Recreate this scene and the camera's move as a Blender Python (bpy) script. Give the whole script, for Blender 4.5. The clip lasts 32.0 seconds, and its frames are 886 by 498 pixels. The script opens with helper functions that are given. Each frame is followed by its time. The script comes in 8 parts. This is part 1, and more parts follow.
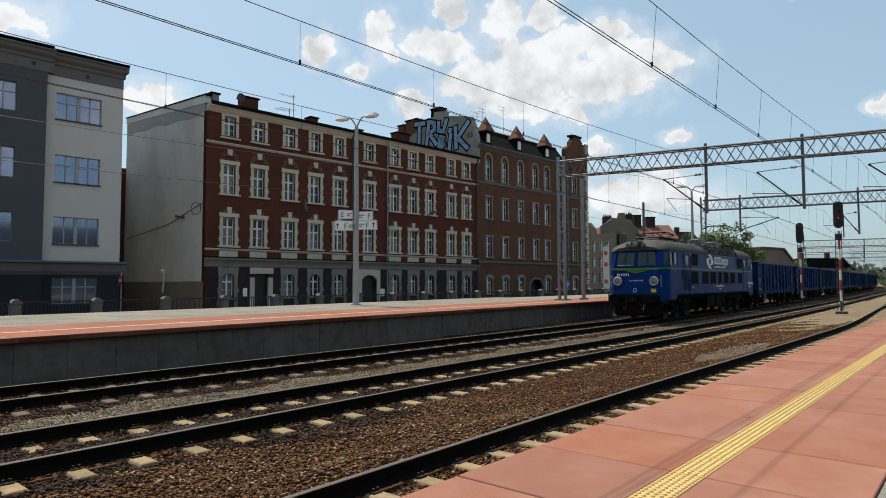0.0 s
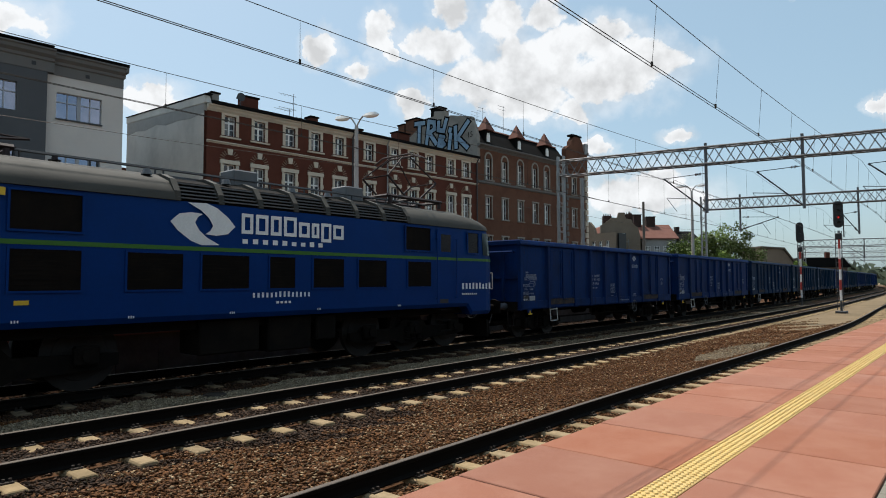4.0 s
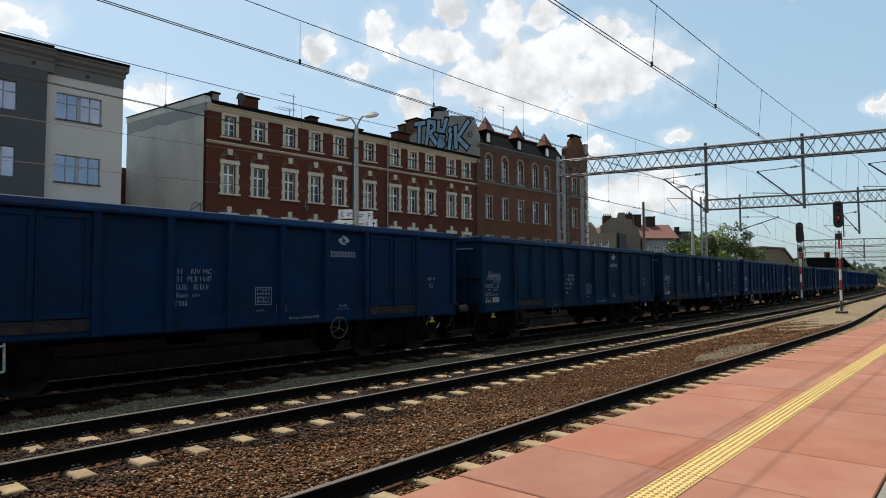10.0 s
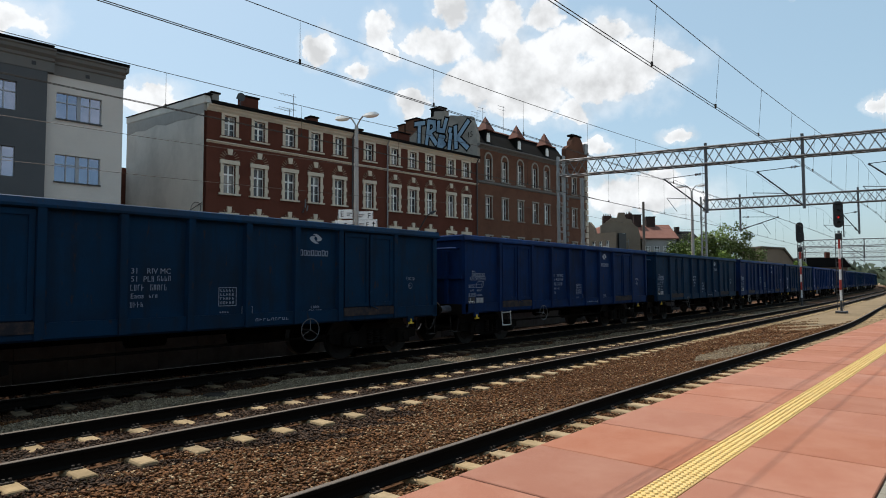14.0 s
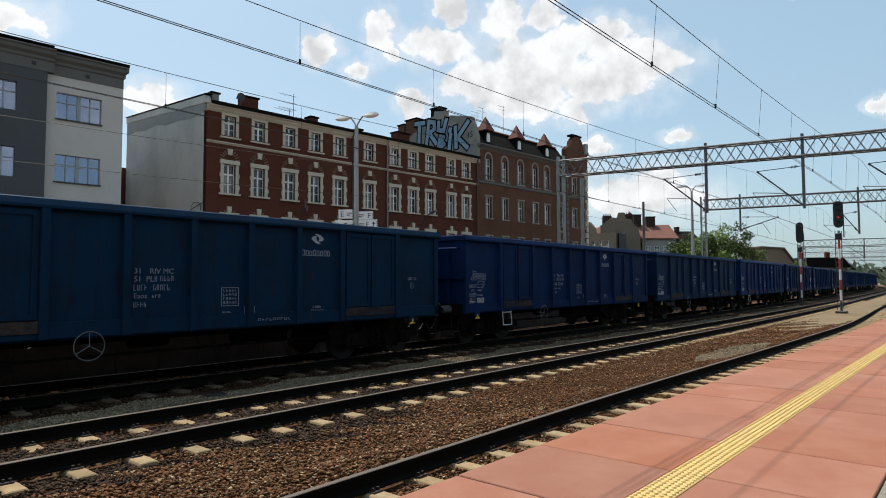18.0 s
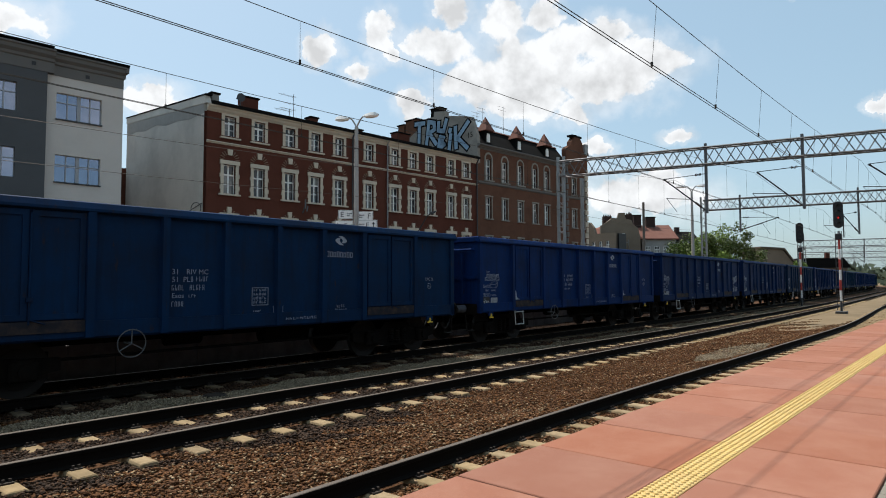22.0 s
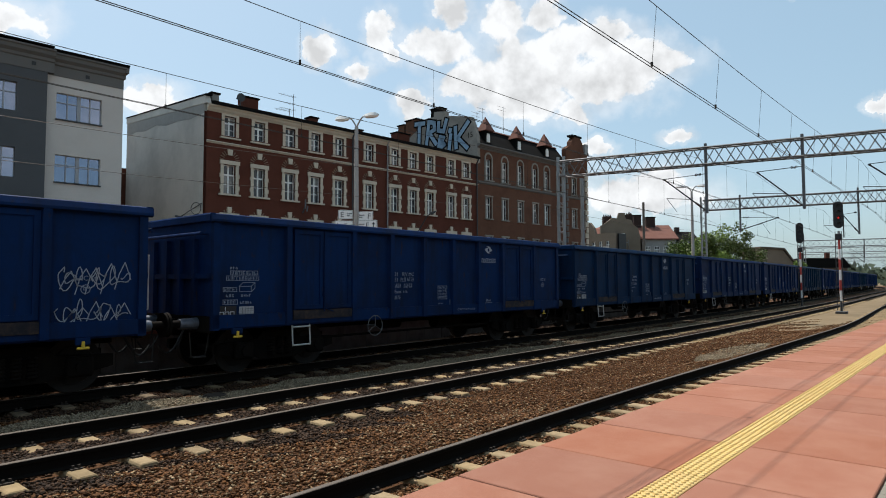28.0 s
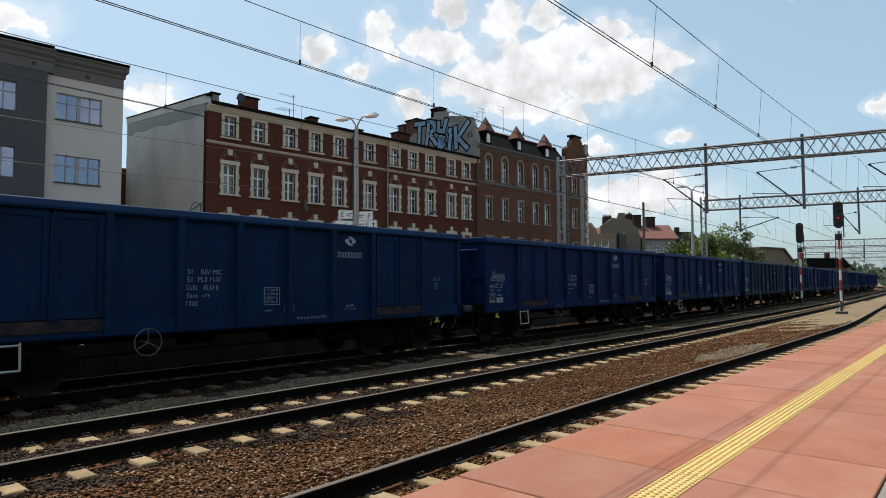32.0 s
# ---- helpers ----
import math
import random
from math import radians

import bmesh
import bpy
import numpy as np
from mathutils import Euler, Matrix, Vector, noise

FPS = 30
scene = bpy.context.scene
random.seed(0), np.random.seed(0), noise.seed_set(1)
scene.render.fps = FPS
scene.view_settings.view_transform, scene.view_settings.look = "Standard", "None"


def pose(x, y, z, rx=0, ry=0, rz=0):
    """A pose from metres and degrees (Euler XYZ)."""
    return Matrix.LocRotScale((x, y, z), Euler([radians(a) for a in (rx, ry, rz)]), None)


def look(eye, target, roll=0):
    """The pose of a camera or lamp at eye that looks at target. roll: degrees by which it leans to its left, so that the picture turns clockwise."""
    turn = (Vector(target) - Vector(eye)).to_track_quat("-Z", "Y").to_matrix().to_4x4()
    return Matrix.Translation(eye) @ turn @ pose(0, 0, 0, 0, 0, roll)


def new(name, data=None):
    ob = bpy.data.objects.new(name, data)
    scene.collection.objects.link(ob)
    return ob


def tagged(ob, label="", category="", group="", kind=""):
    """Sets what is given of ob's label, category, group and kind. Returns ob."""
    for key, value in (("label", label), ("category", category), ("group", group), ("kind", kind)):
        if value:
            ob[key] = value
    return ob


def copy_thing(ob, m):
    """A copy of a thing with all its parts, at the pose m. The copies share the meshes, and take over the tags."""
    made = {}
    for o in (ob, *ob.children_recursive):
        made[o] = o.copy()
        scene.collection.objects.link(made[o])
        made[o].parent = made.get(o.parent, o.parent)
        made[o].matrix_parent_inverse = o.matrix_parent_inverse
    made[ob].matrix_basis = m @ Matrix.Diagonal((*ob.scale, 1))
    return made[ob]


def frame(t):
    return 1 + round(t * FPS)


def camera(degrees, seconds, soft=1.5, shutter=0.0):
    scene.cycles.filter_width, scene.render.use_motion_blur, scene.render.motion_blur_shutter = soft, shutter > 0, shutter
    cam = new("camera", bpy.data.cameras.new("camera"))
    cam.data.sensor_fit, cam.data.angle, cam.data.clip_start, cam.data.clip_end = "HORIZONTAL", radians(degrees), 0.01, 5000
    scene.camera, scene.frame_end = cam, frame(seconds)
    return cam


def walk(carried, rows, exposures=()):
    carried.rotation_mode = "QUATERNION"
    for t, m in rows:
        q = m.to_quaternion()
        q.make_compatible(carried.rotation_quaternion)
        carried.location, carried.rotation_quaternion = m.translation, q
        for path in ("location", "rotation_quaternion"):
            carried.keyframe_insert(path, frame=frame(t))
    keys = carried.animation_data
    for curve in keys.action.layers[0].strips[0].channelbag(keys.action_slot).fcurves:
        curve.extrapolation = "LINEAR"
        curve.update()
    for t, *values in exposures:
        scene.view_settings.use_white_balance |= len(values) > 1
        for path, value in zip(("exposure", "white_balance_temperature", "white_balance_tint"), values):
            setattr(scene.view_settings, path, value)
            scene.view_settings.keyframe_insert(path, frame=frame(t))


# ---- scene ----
from collections import defaultdict

# ---------------------------------------------------------------- camera
EYE = Vector((0.0, 0.0, 1.83))
cam = camera(70.62, 32.0, soft=1.0)


def aim(yaw, pitch, roll):
    way = Vector((math.sin(radians(yaw)) * math.cos(radians(pitch)), math.cos(radians(yaw)) * math.cos(radians(pitch)), math.sin(radians(pitch))))
    return look(EYE, EYE + way, roll)


REST, NOD = aim(49.43, 3.058, -0.196), aim(49.43, 3.02, -0.196)
walk(cam, [(0, REST), (3.1, REST), (3.6, NOD), (20.6, NOD), (22.4, REST), (32, REST)], exposures=[(0, 0.34), (3, 0.34), (5.5, 0.43), (32, 0.43)])

# ---------------------------------------------------------------- light
SUN_WAY = Vector((0.09, 0.48, 1.0)).normalized()
SUN_EL = math.asin(SUN_WAY.z)
SUN_AZ = math.atan2(SUN_WAY.x, SUN_WAY.y)


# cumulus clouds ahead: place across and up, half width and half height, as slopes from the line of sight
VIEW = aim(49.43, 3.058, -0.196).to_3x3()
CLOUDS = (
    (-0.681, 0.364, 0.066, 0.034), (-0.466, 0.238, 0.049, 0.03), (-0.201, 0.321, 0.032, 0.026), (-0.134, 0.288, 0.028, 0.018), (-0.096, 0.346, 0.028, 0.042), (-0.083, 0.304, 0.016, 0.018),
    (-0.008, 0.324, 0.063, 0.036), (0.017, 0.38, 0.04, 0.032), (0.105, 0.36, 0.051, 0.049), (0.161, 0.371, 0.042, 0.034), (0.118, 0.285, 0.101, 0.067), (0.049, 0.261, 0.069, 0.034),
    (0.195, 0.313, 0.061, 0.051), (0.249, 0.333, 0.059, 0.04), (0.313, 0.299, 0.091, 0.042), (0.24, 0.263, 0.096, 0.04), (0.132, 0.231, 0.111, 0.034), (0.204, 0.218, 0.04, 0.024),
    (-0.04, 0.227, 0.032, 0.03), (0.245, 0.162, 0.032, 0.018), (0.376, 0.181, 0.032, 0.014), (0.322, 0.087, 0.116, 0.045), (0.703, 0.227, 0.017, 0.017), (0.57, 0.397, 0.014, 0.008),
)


def make_world():
    w = bpy.data.worlds.new("daylight")
    scene.world = w
    w.use_nodes = True
    nt = w.node_tree
    nt.nodes.clear()
    node, lk = nt.nodes.new, nt.links.new

    def math_node(op, a, b=None, clamp=False):
        n = node("ShaderNodeMath")
        n.operation, n.use_clamp = op, clamp
        for k, v in enumerate((a, b)):
            if v is None:
                continue
            if isinstance(v, (int, float)):
                n.inputs[k].default_value = v
            else:
                lk(v, n.inputs[k])
        return n.outputs[0]
    out, bg, sky = node("ShaderNodeOutputWorld"), node("ShaderNodeBackground"), node("ShaderNodeTexSky")
    sky.sky_type, sky.sun_disc = "NISHITA", False
    sky.sun_elevation, sky.sun_rotation = SUN_EL, SUN_AZ
    sky.air_density, sky.dust_density, sky.ozone_density = 1.0, 2.2, 1.2
    co = node("ShaderNodeTexCoord")
    ray = co.outputs["Generated"]

    def vec_node(op, a, b=None, c=None):
        n = node("ShaderNodeVectorMath")
        n.operation = op
        for k, v in enumerate((a, b, c)):
            if v is None:
                continue
            if isinstance(v, (tuple, Vector)):
                n.inputs[k].default_value = v
            else:
                lk(v, n.inputs[k])
        return n.outputs["Value"] if op == "DOT_PRODUCT" else n.outputs[0]

    def fbm(at, scale, detail, rough):
        n = node("ShaderNodeTexNoise")
        n.inputs["Scale"].default_value, n.inputs["Detail"].default_value, n.inputs["Roughness"].default_value = scale, detail, rough
        lk(at, n.inputs["Vector"])
        return n
    warp = fbm(ray, 16, 6, 0.6)
    bent = vec_node("MULTIPLY_ADD", vec_node("SUBTRACT", warp.outputs["Color"], (0.5, 0.5, 0.5)), (0.075, 0.075, 0.075), ray)
    ahead = vec_node("DOT_PRODUCT", bent, -VIEW.col[2])
    clear = math_node("MAXIMUM", ahead, 0.2)
    flat = node("ShaderNodeCombineXYZ")
    lk(math_node("DIVIDE", vec_node("DOT_PRODUCT", bent, VIEW.col[0].copy()), clear), flat.inputs[0])
    lk(math_node("DIVIDE", vec_node("DOT_PRODUCT", bent, VIEW.col[1].copy()), clear), flat.inputs[1])
    total = None
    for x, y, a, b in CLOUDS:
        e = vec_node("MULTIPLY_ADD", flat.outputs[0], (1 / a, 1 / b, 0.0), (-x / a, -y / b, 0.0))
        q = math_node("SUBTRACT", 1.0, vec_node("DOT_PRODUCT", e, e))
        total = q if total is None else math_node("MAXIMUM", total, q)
    front = math_node("MULTIPLY", math_node("SUBTRACT", ahead, 0.3), 8.0, True)
    soft = fbm(ray, 11, 5, 0.55).outputs["Fac"]
    veil = node("ShaderNodeMapRange")
    veil.interpolation_type = "SMOOTHSTEP"
    veil.inputs["From Min"].default_value, veil.inputs["From Max"].default_value, veil.inputs["To Max"].default_value = -1.3, 1.0, 0.42
    lk(math_node("ADD", total, math_node("MULTIPLY", math_node("SUBTRACT", soft, 0.5), 4.0)), veil.inputs["Value"])
    thin = math_node("MULTIPLY", veil.outputs[0], front)
    total = math_node("MULTIPLY", math_node("MAXIMUM", total, 0.0), front)
    # scattered clouds over the rest of the sky
    rest = fbm(ray, 2.6, 3, 0.5)
    away = node("ShaderNodeVectorMath")
    away.operation = "DISTANCE"
    lk(ray, away.inputs[0])
    away.inputs[1].default_value = -VIEW.col[2] + VIEW.col[1] * 0.15
    beyond = math_node("MULTIPLY", math_node("SUBTRACT", away.outputs["Value"], 0.85), 3.0, True)
    spread = math_node("MULTIPLY", math_node("MULTIPLY", math_node("SUBTRACT", rest.outputs["Fac"], 0.56), 5.0, True), beyond)
    total = math_node("MAXIMUM", total, spread)
    lumps = fbm(ray, 21, 7, 0.52).outputs["Fac"]
    sunward = fbm(vec_node("ADD", ray, SUN_WAY * 0.018), 21, 7, 0.52).outputs["Fac"]
    body = math_node("ADD", math_node("MULTIPLY", total, 1.15), math_node("MULTIPLY", math_node("SUBTRACT", lumps, 0.5), 2.3))
    cover = node("ShaderNodeMapRange")
    cover.interpolation_type = "SMOOTHSTEP"
    cover.inputs["From Min"].default_value, cover.inputs["From Max"].default_value = 0.10, 0.60
    lk(math_node("MULTIPLY", body, math_node("MULTIPLY", total, 5.0, True)), cover.inputs["Value"])
    # sunlit rims, grey hollows and thick grey cores
    hollow = math_node("MULTIPLY", math_node("SUBTRACT", sunward, lumps), 5.0)
    broad = fbm(vec_node("ADD", ray, SUN_WAY * 0.03), 11, 5, 0.55).outputs["Fac"]
    hollow = math_node("ADD", hollow, math_node("MULTIPLY", math_node("SUBTRACT", broad, soft), 5.5))
    core = math_node("MULTIPLY", math_node("MULTIPLY", math_node("SUBTRACT", body, 0.65), 1.1, True), 0.95)
    tone = math_node("SUBTRACT", math_node("SUBTRACT", 5.8, hollow), core)
    tone = math_node("MINIMUM", math_node("MAXIMUM", tone, 4.3), 6.2)
    white = node("ShaderNodeVectorMath")
    white.operation = "SCALE"
    white.inputs[0].default_value = (0.98, 1.0, 1.02)
    lk(tone, white.inputs["Scale"])
    # thin summer haze over the blue
    haze = node("ShaderNodeMix")
    haze.data_type = "RGBA"
    haze.inputs["Factor"].default_value = 0.5
    haze.inputs["B"].default_value = (2.72, 4.1, 4.7, 1)
    lk(sky.outputs[0], haze.inputs["A"])
    mix = node("ShaderNodeMix")
    mix.data_type = "RGBA"
    lk(haze.outputs["Result"], mix.inputs["A"])
    lk(white.outputs[0], mix.inputs["B"])
    lk(math_node("MAXIMUM", cover.outputs[0], thin), mix.inputs["Factor"])
    bg.inputs["Strength"].default_value = 0.12
    lk(mix.outputs["Result"], bg.inputs["Color"])
    lk(bg.outputs[0], out.inputs["Surface"])


make_world()
sun_data = bpy.data.lights.new("sun", "SUN")
sun_data.energy, sun_data.angle, sun_data.color = 3.6, radians(0.53), (1.0, 0.95, 0.87)
sun = new("sun", sun_data)
sun.matrix_basis = look(SUN_WAY * 60, (0, 0, 0))


# ---------------------------------------------------------------- materials
def link(nt, a, b):
    nt.links.new(a, b)


def material(name, colour, rough=0.7, metal=0.0, spread=0.12, grain=30.0, stain=1.3, stain_amount=0.25, bump=0.15, spec=0.5, per_piece=0.0, dirt=None, coat=0.0):
    """A surface with fine grain, broad stains, relief and, where asked, a shade of its own for each piece."""
    m = bpy.data.materials.new(name)
    m.use_nodes = True
    nt = m.node_tree
    b = nt.nodes["Principled BSDF"]
    b.inputs["Roughness"].default_value = rough
    b.inputs["Metallic"].default_value = metal
    b.inputs["Specular IOR Level"].default_value = spec
    b.inputs["Coat Weight"].default_value = coat
    co = nt.nodes.new("ShaderNodeTexCoord")
    geo = nt.nodes.new("ShaderNodeNewGeometry")
    n1 = nt.nodes.new("ShaderNodeTexNoise")
    n1.inputs["Scale"].default_value = grain
    n1.inputs["Detail"].default_value = 5
    n2 = nt.nodes.new("ShaderNodeTexNoise")
    n2.inputs["Scale"].default_value = stain
    n2.inputs["Detail"].default_value = 4
    n2.inputs["Roughness"].default_value = 0.65
    # every object takes its own part of the pattern
    own = nt.nodes.new("ShaderNodeObjectInfo")
    place = nt.nodes.new("ShaderNodeVectorMath")
    place.operation = "MULTIPLY_ADD"
    place.inputs[1].default_value = (41, 23, 37)
    link(nt, own.outputs["Random"], place.inputs[0])
    link(nt, co.outputs["Object"], place.inputs[2])
    for n in (n1, n2):
        link(nt, place.outputs[0], n.inputs["Vector"])
    lo = [max(0, v * (1 - spread)) for v in colour] + [1]
    hi = [min(1, v * (1 + spread)) for v in colour] + [1]
    mix = nt.nodes.new("ShaderNodeMix")
    mix.data_type = "RGBA"
    mix.inputs["A"].default_value, mix.inputs["B"].default_value = lo, hi
    link(nt, n1.outputs["Fac"], mix.inputs["Factor"])
    ramp = nt.nodes.new("ShaderNodeValToRGB")
    ramp.color_ramp.elements[0].position, ramp.color_ramp.elements[1].position = 0.42, 0.68
    link(nt, n2.outputs["Fac"], ramp.inputs[0])
    mul = nt.nodes.new("ShaderNodeMath")
    mul.operation = "MULTIPLY"
    mul.inputs[1].default_value = stain_amount
    link(nt, ramp.outputs[0], mul.inputs[0])
    mix2 = nt.nodes.new("ShaderNodeMix")
    mix2.data_type = "RGBA"
    mix2.inputs["B"].default_value = [*(dirt or [v * 0.55 for v in colour]), 1]
    link(nt, mix.outputs["Result"], mix2.inputs["A"])
    link(nt, mul.outputs[0], mix2.inputs["Factor"])
    last = mix2.outputs["Result"]
    if per_piece:
        info = nt.nodes.new("ShaderNodeObjectInfo")
        isl = nt.nodes.new("ShaderNodeMath")
        isl.operation = "ADD"
        link(nt, info.outputs["Random"], isl.inputs[0])
        link(nt, geo.outputs["Random Per Island"], isl.inputs[1])
        fr = nt.nodes.new("ShaderNodeMath")
        fr.operation = "FRACT"
        link(nt, isl.outputs[0], fr.inputs[0])
        rng = nt.nodes.new("ShaderNodeMapRange")
        rng.inputs["To Min"].default_value, rng.inputs["To Max"].default_value = 1 - per_piece, 1 + per_piece
        link(nt, fr.outputs[0], rng.inputs["Value"])
        hsv = nt.nodes.new("ShaderNodeHueSaturation")
        link(nt, rng.outputs[0], hsv.inputs["Value"])
        link(nt, last, hsv.inputs["Color"])
        tint = nt.nodes.new("ShaderNodeMath")
        tint.operation = "MULTIPLY"
        tint.inputs[1].default_value = 7.31
        link(nt, fr.outputs[0], tint.inputs[0])
        tint2 = nt.nodes.new("ShaderNodeMath")
        tint2.operation = "FRACT"
        link(nt, tint.outputs[0], tint2.inputs[0])
        sat = nt.nodes.new("ShaderNodeMapRange")
        sat.inputs["To Min"].default_value, sat.inputs["To Max"].default_value = 1 - min(per_piece, 0.12) * 0.7, 1 + min(per_piece, 0.12) * 0.4
        link(nt, tint2.outputs[0], sat.inputs["Value"])
        link(nt, sat.outputs[0], hsv.inputs["Saturation"])
        last = hsv.outputs[0]
    link(nt, last, b.inputs["Base Color"])
    rr = nt.nodes.new("ShaderNodeMapRange")
    rr.inputs["To Min"].default_value, rr.inputs["To Max"].default_value = max(0.02, rough - 0.08), min(1, rough + 0.1)
    link(nt, n2.outputs["Fac"], rr.inputs["Value"])
    link(nt, rr.outputs[0], b.inputs["Roughness"])
    if bump:
        bp = nt.nodes.new("ShaderNodeBump")
        bp.inputs["Strength"].default_value = bump
        bp.inputs["Distance"].default_value = 0.01
        link(nt, n1.outputs["Fac"], bp.inputs["Height"])
        link(nt, bp.outputs[0], b.inputs["Normal"])
    return m


def glass_material(name, tint, rough=0.03):
    """Opaque window glass: the dim room behind is put into its dark tint, with a clear reflection."""
    m = material(name, tint, rough, 0, 0.1, 3, 0.7, 0.3, 0, 0.9)
    return m


